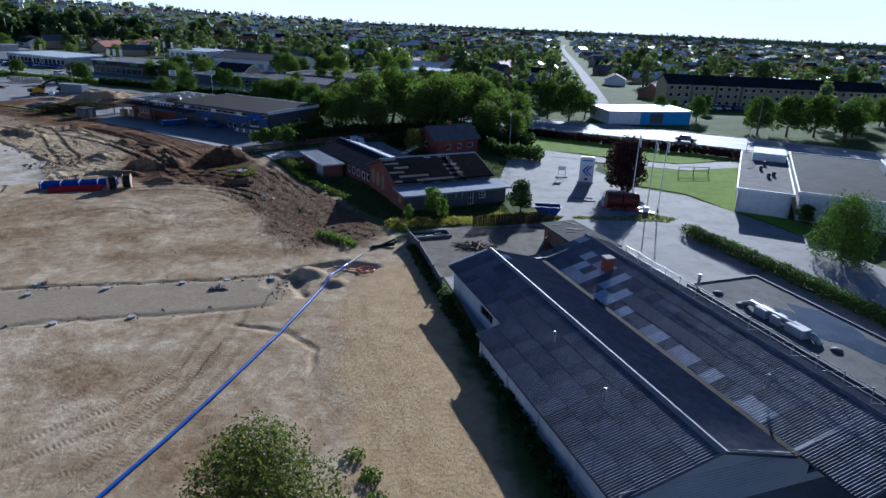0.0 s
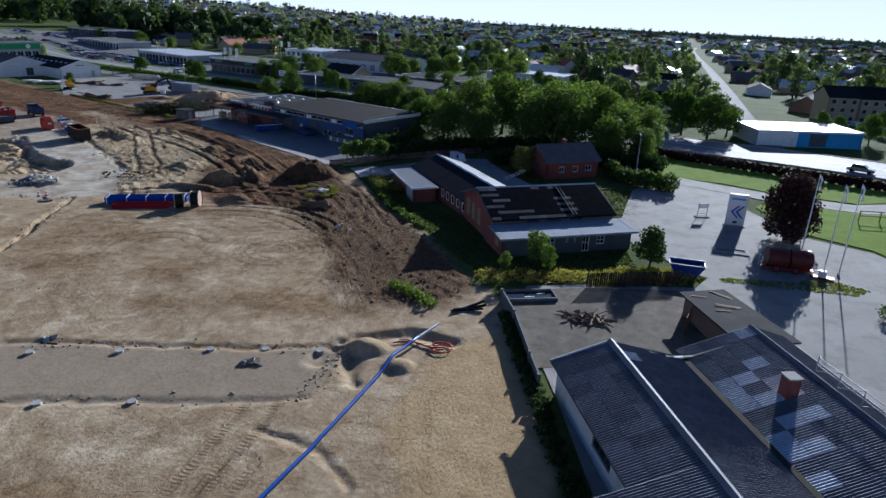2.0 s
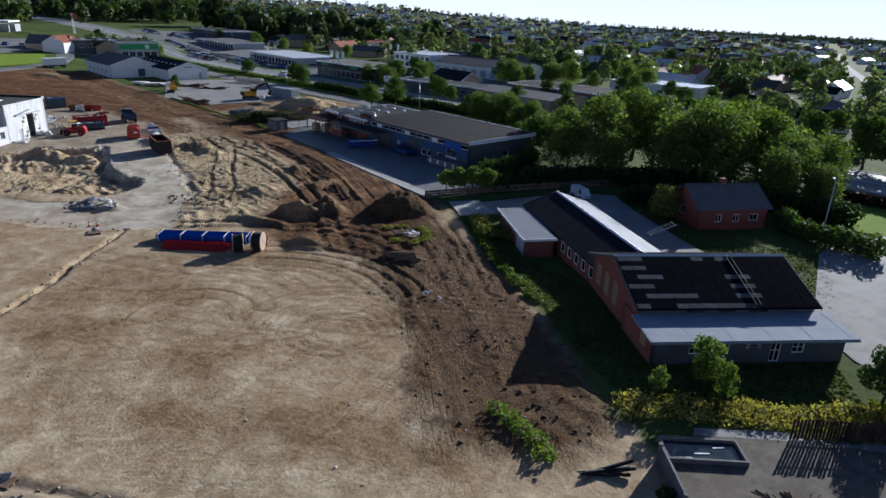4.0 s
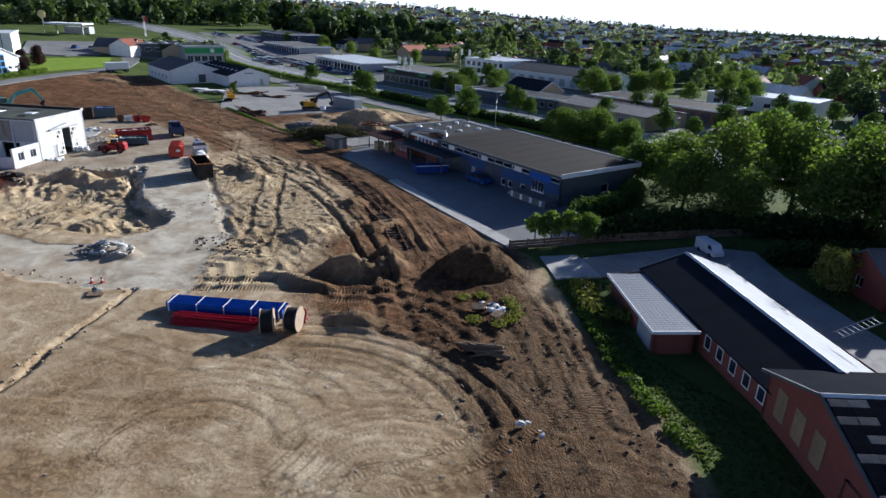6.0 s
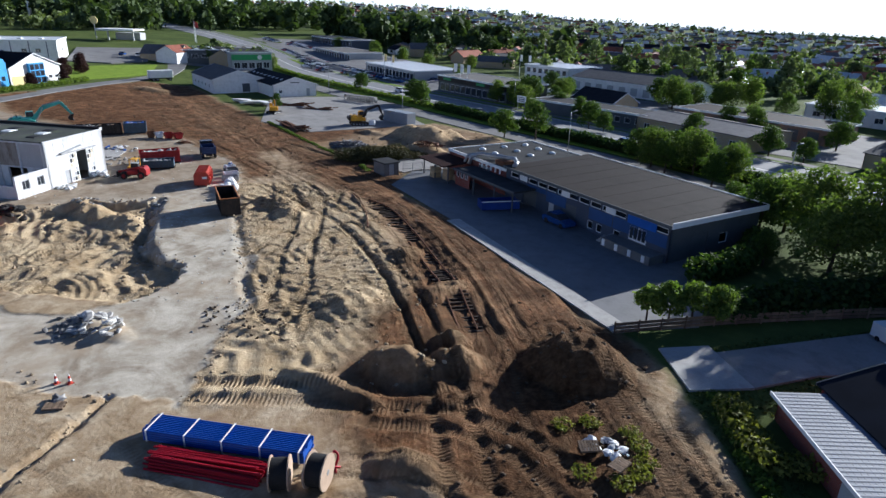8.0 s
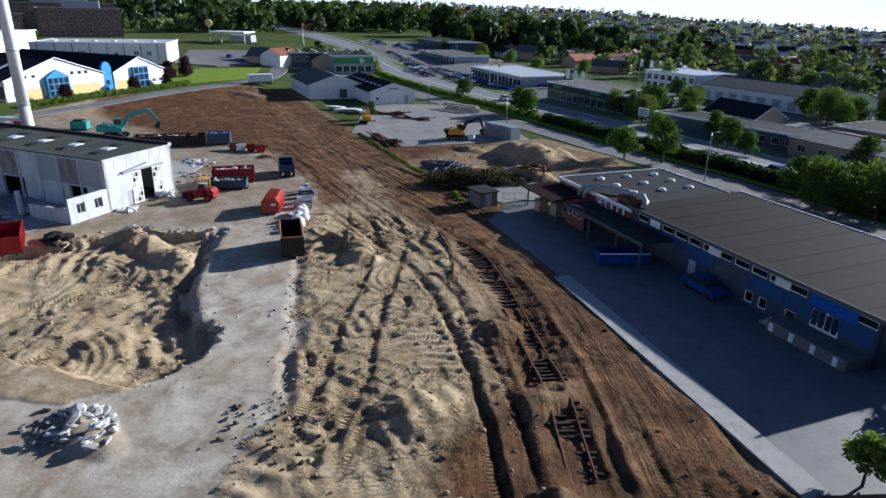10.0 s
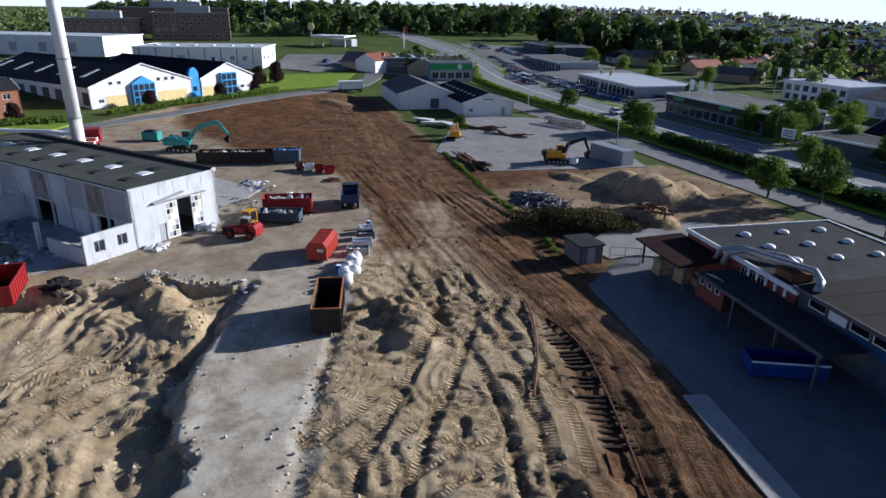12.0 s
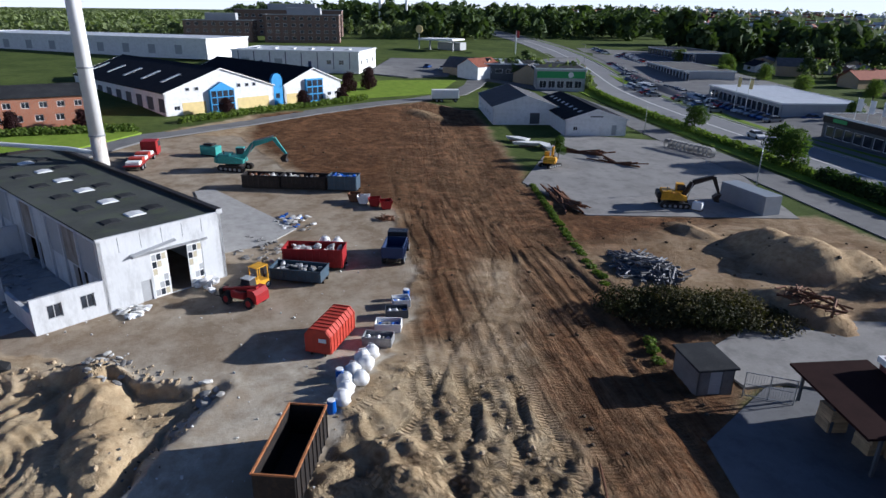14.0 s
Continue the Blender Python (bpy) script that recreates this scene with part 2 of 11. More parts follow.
M_FORECOURT = surface("sun_bleached_asphalt", (0.275, 0.265, 0.25), 0.2, 0.18, 7, 0.85, stain=(0.15, 0.145, 0.14), stain_amount=0.6, world_space=True, bump=0.12, spec=0.15)
M_YARDDIRT = surface("dirty_yard_concrete", (0.15, 0.13, 0.105), 0.4, 0.5, 7, 0.9, stain=(0.075, 0.064, 0.052), stain_amount=0.6, world_space=True, bump=0.2, spec=0.1)
M_SLEEPER = surface("old_sleeper_timber", (0.05, 0.036, 0.027), 0.4, 2, 16, 0.9, random_tint=0.4, bump=0.4, spec=0.1)
M_SKIPBLUE = surface("deep_blue_paint", (0.012, 0.04, 0.2), 0.2, 1.5, 14, 0.5)
M_MOSS = surface("mossy_gutter", (0.038, 0.034, 0.02), 0.4, 2, 12, 0.95)
M_LINE = surface("road_marking", (0.62, 0.62, 0.6), 0.12, 2, 12, 0.7)
M_BAG = surface("white_bulk_bag", (0.74, 0.74, 0.74), 0.1, 2, 12, 0.7, bump=0.4)
M_PLASTIC_BLUE = surface("blue_plastic_pipe", (0.012, 0.075, 0.36), 0.12, 2, 16, 0.38, bump=0.02)
M_PLASTIC_RED = surface("red_plastic_pipe", (0.3, 0.01, 0.02), 0.15, 2, 16, 0.4, bump=0.02)
M_CAR_WHITE = surface("white_car_paint", (0.7, 0.7, 0.7), 0.04, 1, 12, 0.25, bump=0.0)
M_CAR_GREY = surface("silver_car_paint", (0.3, 0.31, 0.32), 0.06, 1, 12, 0.28, metal=0.4, bump=0.0)
M_CAR_DARK = surface("dark_car_paint", (0.02, 0.022, 0.028), 0.1, 1, 12, 0.25, bump=0.0)
M_CAR_RED = surface("red_car_paint", (0.35, 0.02, 0.02), 0.08, 1, 12, 0.25, bump=0.0)
M_CAR_BLUE = surface("blue_car_paint", (0.02, 0.06, 0.2), 0.08, 1, 12, 0.25, bump=0.0)
M_GLASS = glass("window_glass")
M_GLASS_FAR = glass("dark_window_glass", (0.03, 0.035, 0.045), 0.08, 0.0)
M_SKYLIGHT = surface("frosted_rooflight", (0.72, 0.73, 0.72), 0.1, 1, 10, 0.35, bump=0.02)
M_WATER = glass("water", (0.03, 0.04, 0.045), 0.02, 0.0)
M_BARK = surface("bark", (0.09, 0.065, 0.045), 0.35, 2, 14, 0.9, bump=0.4)
M_LEAF = leaf_mat("broad_leaves", (0.028, 0.056, 0.014), (0.115, 0.17, 0.036), 0.35)
M_LEAF_LIGHT = leaf_mat("light_leaves", (0.06, 0.1, 0.022), (0.2, 0.26, 0.06), 0.4)
M_GRASS_DULL = leaf_mat("dull_rough_grass", (0.035, 0.048, 0.016), (0.115, 0.13, 0.042), 0.25)
M_LEAF_OLIVE = leaf_mat("olive_leaves", (0.035, 0.045, 0.014), (0.15, 0.165, 0.05), 0.35)
# distance haze is mixed into this paler, greyer leaf colour
M_LEAF_HAZED = leaf_mat("hazed_far_leaves", (0.1, 0.13, 0.065), (0.22, 0.26, 0.12), 0.3)
M_SCRAP = surface("dull_scrap_steel", (0.15, 0.155, 0.165), 0.5, 2, 14, 0.7, metal=0.2, stain=(0.1, 0.06, 0.04), random_tint=0.45)
M_LEAF_GROVE = leaf_mat("grove_leaves", (0.042, 0.072, 0.02), (0.18, 0.23, 0.06), 0.45)
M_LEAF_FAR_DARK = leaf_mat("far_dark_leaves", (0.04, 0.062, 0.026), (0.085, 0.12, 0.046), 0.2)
M_LEAF_DARK = leaf_mat("dark_leaves", (0.016, 0.034, 0.011), (0.06, 0.1, 0.026), 0.3)
M_LEAF_PURPLE = leaf_mat("copper_leaves", (0.025, 0.012, 0.014), (0.07, 0.03, 0.03), 0.15)
M_LEAF_DRY = leaf_mat("dry_weeds", (0.09, 0.1, 0.025), (0.3, 0.29, 0.07), 0.3)
M_LEAF_STRAW = leaf_mat("straw_weeds", (0.13, 0.11, 0.035), (0.42, 0.35, 0.11), 0.45)
M_LEAF_RUST = leaf_mat("rusty_scrub", (0.035, 0.03, 0.013), (0.12, 0.1, 0.04), 0.15)
M_LEAF_SCRUB = leaf_mat("dark_scrub", (0.02, 0.022, 0.009), (0.07, 0.07, 0.026), 0.1)
M_GRASSBLADE = leaf_mat("grass_blades", (0.05, 0.09, 0.015), (0.18, 0.24, 0.04))

# ---- mesh tools ----
class Mb:
    """Collects vertices and faces for one mesh."""

    def __init__(self):
        self.v, self.f = [], []

    def add(self, vs, fs):
        o = len(self.v)
        self.v += [tuple(p) for p in vs]
        self.f += [tuple(i + o for i in f) for f in fs]
        return self

    def box(self, x0, y0, z0, x1, y1, z1):
        vs = [(x0, y0, z0), (x1, y0, z0), (x1, y1, z0), (x0, y1, z0), (x0, y0, z1), (x1, y0, z1), (x1, y1, z1), (x0, y1, z1)]
        return self.add(vs, [(0, 3, 2, 1), (4, 5, 6, 7), (0, 1, 5, 4), (1, 2, 6, 5), (2, 3, 7, 6), (3, 0, 4, 7)])

    def cbox(self, x0, y0, z0, x1, y1, z1, c=0.03, m=None):
        """A box with chamfered edges."""
        c = min(c, (x1 - x0) * 0.45, (y1 - y0) * 0.45, (z1 - z0) * 0.45)
        vs = []
        for z, ins in ((z0, c), (z0 + c, 0), (z1 - c, 0), (z1, c)):
            a, b, d, e = x0 + ins, x1 - ins, y0 + ins, y1 - ins
            k = c if ins == 0 else 0
            vs += [(a + k, d, z), (b - k, d, z), (b, d + k, z), (b, e - k, z), (b - k, e, z), (a + k, e, z), (a, e - k, z), (a, d + k, z)]
        fs = [tuple(range(7, -1, -1)), tuple(range(24, 32))]
        for r in range(3):
            for i in range(8):
                j = (i + 1) % 8
                fs.append((r * 8 + i, r * 8 + j, r * 8 + 8 + j, r * 8 + 8 + i))
        if m is not None:
            vs = [m @ Vector(p) for p in vs]
        return self.add(vs, fs)

    def tube(self, p, q, r0, r1=None, n=8, caps=True):
        r1 = r0 if r1 is None else r1
        p, q = Vector(p), Vector(q)
        d = (q - p).normalized()
        a = d.orthogonal().normalized()
        b = d.cross(a)
        vs = []
        for c, r in ((p, r0), (q, r1)):
            vs += [c + (a * math.cos(2 * math.pi * i / n) + b * math.sin(2 * math.pi * i / n)) * r for i in range(n)]
        fs = [(i, (i + 1) % n, n + (i + 1) % n, n + i) for i in range(n)]
        if caps:
            fs += [tuple(range(n - 1, -1, -1)), tuple(range(n, 2 * n))]
        return self.add(vs, fs)

    def path(self, pts, r, n=8):
        """A tube that runs smoothly along several points."""
        pts = [Vector(p) for p in pts]
        vs, fs = [], []
        for i, p in enumerate(pts):
            d = (pts[min(i + 1, len(pts) - 1)] - pts[max(i - 1, 0)]).normalized()
            a = d.cross(Vector((0, 0, 1)))
            a = a.normalized() if a.length > 0.01 else Vector((1, 0, 0))
            b = a.cross(d)
            vs += [p + (a * math.cos(2 * math.pi * k / n) + b * math.sin(2 * math.pi * k / n)) * r for k in range(n)]
        for i in range(len(pts) - 1):
            fs += [(i * n + k, i * n + (k + 1) % n, (i + 1) * n + (k + 1) % n, (i + 1) * n + k) for k in range(n)]
        fs += [tuple(range(n - 1, -1, -1)), tuple(range((len(pts) - 1) * n, len(pts) * n))]
        return self.add(vs, fs)

    def prism(self, poly, z0, z1):
        """Upright prism over a counter-clockwise outline; z0 and z1 may be functions of (x, y)."""
        n = len(poly)
        lo = [(x, y, z0(x, y) if callable(z0) else z0) for x, y in poly]
        hi = [(x, y, z1(x, y) if callable(z1) else z1) for x, y in poly]
        return self.add(lo + hi, [tuple(range(n - 1, -1, -1)), tuple(range(n, 2 * n))] + [(i, (i + 1) % n, n + (i + 1) % n, n + i) for i in range(n)])

    def extrude_y(self, prof, y0, y1):
        """A profile of (x, z) points carried from y0 to y1."""
        n = len(prof)
        vs = [(x, y0, z) for x, z in prof] + [(x, y1, z) for x, z in prof]
        return self.add(vs, [tuple(range(n)), tuple(range(2 * n - 1, n - 1, -1))] + [(i, n + i, n + (i + 1) % n, (i + 1) % n) for i in range(n)])

    def extrude_x(self, prof, x0, x1):
        n = len(prof)
        vs = [(x0, y, z) for y, z in prof] + [(x1, y, z) for y, z in prof]
        return self.add(vs, [tuple(range(n - 1, -1, -1)), tuple(range(n, 2 * n))] + [(i, (i + 1) % n, n + (i + 1) % n, n + i) for i in range(n)])

    def lump(self, c, r, rng, n=7, rough=0.25):
        """A rough rounded lump with radii r."""
        vs, fs = [], []
        rings = max(3, n // 2)
        for j in range(1, rings):
            th = math.pi * j / rings
            for i in range(n):
                ph = 2 * math.pi * (i + 0.5 * (j % 2)) / n
                k = 1 + rng.uniform(-rough, rough)
                vs.append((c[0] + r[0] * k * math.sin(th) * math.cos(ph), c[1] + r[1] * k * math.sin(th) * math.sin(ph), c[2] + r[2] * k * math.cos(th)))
        top, bot = len(vs), len(vs) + 1
        vs += [(c[0], c[1], c[2] + r[2]), (c[0], c[1], c[2] - r[2])]
        for j in range(rings - 2):
            for i in range(n):
                fs.append((j * n + i, (j + 1) * n + i, (j + 1) * n + (i + 1) % n, j * n + (i + 1) % n))
        fs += [(top, i, (i + 1) % n) for i in range(n)]
        fs += [(bot, (rings - 2) * n + (i + 1) % n, (rings - 2) * n + i) for i in range(n)]
        return self.add(vs, fs)

    def wall(self, p, q, z0, z1, thick, holes=()):
        """An upright wall from p to q with real openings (u0, z0, u1, z1); its outside lies to the right of p -> q."""
        p, q = Vector(p), Vector(q)
        ln = (q - p).length
        d = (q - p) / ln
        nrm = Vector((-d.y, d.x))
        us = sorted({0, ln, *(h[0] for h in holes), *(h[2] for h in holes)})
        zs = sorted({z0, z1, *(h[1] for h in holes), *(h[3] for h in holes)})

        def solid(i, j):
            if i < 0 or j < 0 or i >= len(us) - 1 or j >= len(zs) - 1:
                return False
            u, z = (us[i] + us[i + 1]) / 2, (zs[j] + zs[j + 1]) / 2
            return not any(h[0] < u < h[2] and h[1] < z < h[3] for h in holes)

        def pt(u, z, k):
            w = p + d * u + nrm * (thick * k)
            return (w.x, w.y, z)

        for i in range(len(us) - 1):
            for j in range(len(zs) - 1):
                if not solid(i, j):
                    continue
                a, b, c, e = us[i], us[i + 1], zs[j], zs[j + 1]
                self.add([pt(a, c, 0), pt(b, c, 0), pt(b, e, 0), pt(a, e, 0)], [(0, 1, 2, 3)])
                self.add([pt(a, c, 1), pt(b, c, 1), pt(b, e, 1), pt(a, e, 1)], [(3, 2, 1, 0)])
                for ok, e0, e1 in ((solid(i - 1, j), (a, c), (a, e)), (solid(i + 1, j), (b, e), (b, c)), (solid(i, j - 1), (b, c), (a, c)), (solid(i, j + 1), (a, e), (b, e))):
                    if not ok:
                        self.add([pt(*e0, 0), pt(*e1, 0), pt(*e1, 1), pt(*e0, 1)], [(0, 1, 2, 3)])
        return self

    def mesh(self, name, smooth=False):
        me = bpy.data.meshes.new(name)
        me.from_pydata(self.v, [], self.f)
        if smooth:
            me.shade_smooth()
        return me


def part(name, mb, material, parent=None, label="", smooth=False, m=None):
    """Links a mesh as one object under its thing."""
    me = mb if isinstance(mb, bpy.types.Mesh) else mb.mesh(name, smooth)
    if not me.materials:
        me.materials.append(material)
    ob = new(name, me)
    if parent is not None:
        ob.parent = parent
    if m is not None:
        ob.matrix_basis = m
    if label:
        ob["label"] = label
    return ob


def thing(name, label, category, m, group="", kind=""):
    """An Empty at a thing's base, under which its parts go."""
    ob = new(name)
    ob.empty_display_size = 0.3
    ob.matrix_basis = m
    return tagged(ob, label, category, group, kind)


def at(x, y, rz=0.0, z=None):
    """A pose on the ground."""
    return pose(x, y, float(tz(x, y)) if z is None else z, 0, 0, rz)


def inside(poly, x, y):
    """Which points lie in an outline."""
    res = np.zeros(np.shape(x), bool)
    n = len(poly)
    for i in range(n):
        (x1, y1), (x2, y2) = poly[i], poly[(i + 1) % n]
        if y1 == y2:
            continue
        c = ((y1 > y) != (y2 > y)) & (x < (x2 - x1) * (y - y1) / (y2 - y1) + x1)
        res ^= c
    return res


def edge_distance(poly, x, y, closed=True):
    """Distance to an outline or line, and how far along it the nearest point lies."""
    best, along, run = np.full(np.shape(x), 1e9), np.zeros(np.shape(x)), 0.0
    side = np.zeros(np.shape(x))
    for i in range(len(poly) if closed else len(poly) - 1):
        (x1, y1), (x2, y2) = poly[i], poly[(i + 1) % len(poly)]
        dx, dy = x2 - x1, y2 - y1
        ln = math.hypot(dx, dy)
        k = np.clip(((x - x1) * dx + (y - y1) * dy) / (ln * ln), 0, 1)
        d = np.hypot(x - x1 - k * dx, y - y1 - k * dy)
        near = d < best
        best = np.where(near, d, best)
        along = np.where(near, run + k * ln, along)
        side = np.where(near, np.sign((x - x1) * dy - (y - y1) * dx), side)
        run += ln
    return best, along, side


_tab = np.random.RandomState(7).rand(8, 256, 256)


def vnoise(x, y, k=0):
    x0, y0 = np.floor(x).astype(int), np.floor(y).astype(int)
    fx, fy = x - x0, y - y0
    fx, fy = fx * fx * (3 - 2 * fx), fy * fy * (3 - 2 * fy)
    t = _tab[k]
    a, b = t[x0 & 255, y0 & 255], t[(x0 + 1) & 255, y0 & 255]
    c, d = t[x0 & 255, (y0 + 1) & 255], t[(x0 + 1) & 255, (y0 + 1) & 255]
    return (a * (1 - fx) + b * fx) * (1 - fy) + (c * (1 - fx) + d * fx) * fy


def fbm(x, y, scale, octaves=4, k=0):
    s, amp, tot = 0.0, 1.0, 0.0
    for o in range(octaves):
        s = s + amp * (vnoise(x / scale * 2 ** o + 17.3 * o, y / scale * 2 ** o - 9.1 * o, (k + o) % 8) - 0.5)
        tot += amp
        amp *= 0.5
    return s / tot * 2

# ---- ground ----
SITE = [(9, -30), (6, 20), (1, 49), (-3, 66), (-7, 72), (-16.5, 88), (-24, 98), (-32, 110), (-36, 113), (-54, 127), (-76, 139), (-80, 148), (-78, 160), (-70, 170), (-82, 184),
        (-100, 189.5), (-104, 182), (-116, 164), (-129, 166), (-159, 181), (-191, 197), (-206, 190), (-200, 146), (-188, 124), (-180, 110), (-150, 86), (-120, 40), (-70, -30)]
SANDY = [(-89, 121), (-74, 108.5), (-66, 101), (-57, 88), (-44, 100), (-52, 110), (-63, 119), (-72, 131), (-88, 134), (-95, 127)]
BROWN = [(-127, 143), (-106, 135.5), (-97, 130), (-94, 134), (-76, 131), (-63, 121), (-56, 110), (-53, 101), (-50, 92.5), (-42, 88.5), (-30, 90), (-36, 112), (-54, 127), (-75, 138), (-80, 148), (-78, 160), (-70, 170), (-82, 184),
         (-100, 189.5), (-104, 182), (-116, 164), (-129, 166), (-159, 181), (-191, 197), (-206, 190), (-200, 146), (-180, 138), (-150, 139)]
DARK = [(-40, 99), (-39, 93), (-34, 90), (-28, 82), (-22, 73), (-17, 64), (-9, 67), (-6.5, 72), (-14, 84), (-17, 88), (-24, 98), (-31, 103), (-33.5, 111), (-37, 113.5), (-43, 111.5), (-43, 105)]
CONCRETE = [(-122, 141), (-110, 137), (-101, 132.6), (-93, 124), (-88, 120), (-74, 108.5), (-66, 101.3), (-62.5, 95), (-56.7, 87.5), (-61.5, 85.6), (-70, 83), (-90, 78), (-112, 72),
            (-112, 82), (-92, 86), (-76, 89.5), (-73.5, 95), (-74, 99), (-77, 103), (-81, 102.5), (-88, 106.5), (-97, 115.5), (-104, 110), (-112, 100), (-135, 92), (-180, 110),
            (-188, 124), (-182, 137), (-150, 138), (-127, 143)]
PIT = [(-108, 96), (-103.5, 109.5), (-97, 115.5), (-88, 106.5), (-81, 102.5), (-77, 103), (-74, 99), (-73.8, 95), (-80, 91.5), (-92, 87.5), (-104, 89)]
STRIP = [(-60, 45.5), (-39, 51), (-15, 56.8), (-14.6, 50.2), (-33, 44.6), (-56, 38)]
SLAB = [(-62, 85), (-53.5, 62), (-75, 55), (-95, 75), (-78, 82)]
GOLDEN = [(-8.6, 50), (-7, 40), (-4, 28), (-3, 10), (7, 10), (1.4, 47), (-3, 62), (-8, 60)]
SAND_LANE = [(-70, 117), (-80, 126.5), (-88, 132.3), (-97, 138.5), (-106, 144.5)]  # pale sand carried out by the machines
FLATS = [  # paved yards and the floors of buildings
    [(-36.2, 113.3), (-62, 130.4), (-78, 140.5), (-79, 149), (-74, 152), (-66, 167), (-30, 150), (-31.5, 117.3)],
    [(-16, 88), (-8, 74), (8, 74), (8, 60), (1, 53), (9, 20), (70, 20), (70, 118), (20, 125), (-30, 122)],
    [(-131, 166), (-114.5, 163.5), (-101, 187), (-139, 216), (-160, 197)],
    [(-112, 104), (-116, 121), (-155, 110), (-150, 95)],
]
MOUNDS = [  # x, y, radius along x, along y, height
    (-37.3, 106.0, 3.9, 3.6, 2.5), (-48.0, 98.6, 3.2, 2.4, 1.6), (-44.8, 101.6, 2.3, 2.0, 1.1), (-46.6, 103.6, 1.6, 1.5, 1.1), (-41.3, 90.2, 3.0, 1.7, 0.8), (-50.5, 94.2, 4.2, 1.0, 0.7),
    (-91.5, 171.5, 5.6, 4.6, 2.9), (-96.0, 172.5, 4.4, 3.8, 2.3), (-88.5, 174.5, 3.6, 3.2, 2.0), (-85.5, 161, 5.0, 3.0, 1.8), (-104, 170, 4.0, 1.4, 0.8),
    (-83.5, 122.8, 3.6, 2.2, 1.1), (-79.5, 120.5, 2.4, 1.8, 0.9), (-13.4, 57.4, 2.0, 1.2, 0.8), (-10.2, 55.4, 1.2, 1.0, 0.5), (-57.5, 105, 2.4, 3.0, 0.7),
    (-101, 108.6, 3.4, 2.2, 1.3), (-95, 108.5, 4.0, 2.0, 1.0), (-89, 98, 3.0, 4.0, 0.6), (-82, 97, 3.0, 3.0, 0.5), (-70.8, 90.6, 3.6, 1.5, 0.4),
    (-52, 112, 1.8, 3.0, 0.9), (-60, 117.5, 1.8, 2.6, 0.8), (-190, 182, 9, 3, 0.8), (-70, 140, 4, 1.2, 0.5),
]
LINES = [  # trenches and worn edges: outline, half width, depth
    ([(-39.5, 51.3), (-30, 53.6), (-22, 55.4), (-15, 57)], 0.45, 0.14), ([(-36, 44.3), (-27, 46.8), (-15, 50)], 0.4, 0.1),
    ([(-61.8, 85.5), (-57.3, 74), (-53.5, 62.5)], 0.3, 0.34), ([(-16, 54.5), (-15.2, 57.8), (-10, 60.6), (-7.4, 60.2)], 0.9, 0.4), ([(-14.6, 57), (-12.5, 52)], 0.6, 0.25),
    ([(-16.6, 46.2), (-12.5, 45), (-9.7, 42.6), (-9, 39.6)], 0.3, 0.14), ([(-48, 96.8), (-46.2, 97.6)], 1.1, 1.2), ([(-74, 131), (-67.9, 127), (-59.3, 119.6), (-52.6, 113.3), (-46.6, 107.2)], 1.9, 0.3), ([(-85, 121.5), (-82, 124.5)], 0.9, 0.7),
    ([(-97, 115.4), (-88, 106.4), (-80.8, 102.2)], 0.9, 0.6), ([(-66, 101), (-74, 108.2), (-88, 120)], 0.6, 0.16),
]
rt = np.random.RandomState(3)
TRACKS = [  # wheel and crawler tracks: line, gauge, tyre half width, depth
    ([(-30, 26), (-24.5, 29.5), (-20.5, 33.6), (-18, 39), (-17.5, 47), (-18.5, 53)], 1.9, 0.3, 0.09), ([(-27, 22), (-19, 28), (-16.8, 36), (-16.2, 43)], 1.8, 0.28, 0.08),
    ([(-88, 132), (-80.4, 126), (-74, 117.6), (-69.2, 110.7), (-64.2, 105.1), (-61, 100)], 2.9, 0.34, 0.11), ([(-83, 120.5), (-88, 128), (-93.5, 133), (-100, 141), (-117, 152)], 2.2, 0.3, 0.07),
    ([(-36, 97), (-42, 106), (-49, 114.5), (-58, 123), (-68, 131)], 2.2, 0.3, 0.07), ([(-74, 127), (-79, 129.5), (-86, 132), (-96, 136)], 2.2, 0.3, 0.08),
    ([(-56, 84), (-46, 82.6), (-36, 86), (-31, 93)], 2.0, 0.35, 0.06), ([(-60, 78), (-48, 79), (-38, 81), (-30, 86.5)], 2.0, 0.3, 0.05), ([(-34, 70), (-28, 77), (-24, 86), (-26, 95)], 2.1, 0.35, 0.07),
    ([(-46, 93.5), (-42, 95.6), (-37, 95.5), (-32, 93)], 2.0, 0.5, 0.14), ([(-58, 89), (-52, 92.5), (-46, 95), (-42, 99)], 2.0, 0.5, 0.14), ([(-50, 64), (-40, 70), (-30, 72), (-20, 70)], 1.9, 0.25, 0.035),
    ([(-54, 70), (-45, 74), (-34, 74), (-25, 76)], 2.0, 0.25, 0.035), ([(-47, 60), (-40, 64), (-37, 72), (-42, 80), (-52, 82)], 1.9, 0.25, 0.035), ([(-8, 52), (-6.5, 44), (-3.5, 36), (-2, 26)], 1.7, 0.25, 0.035),
]
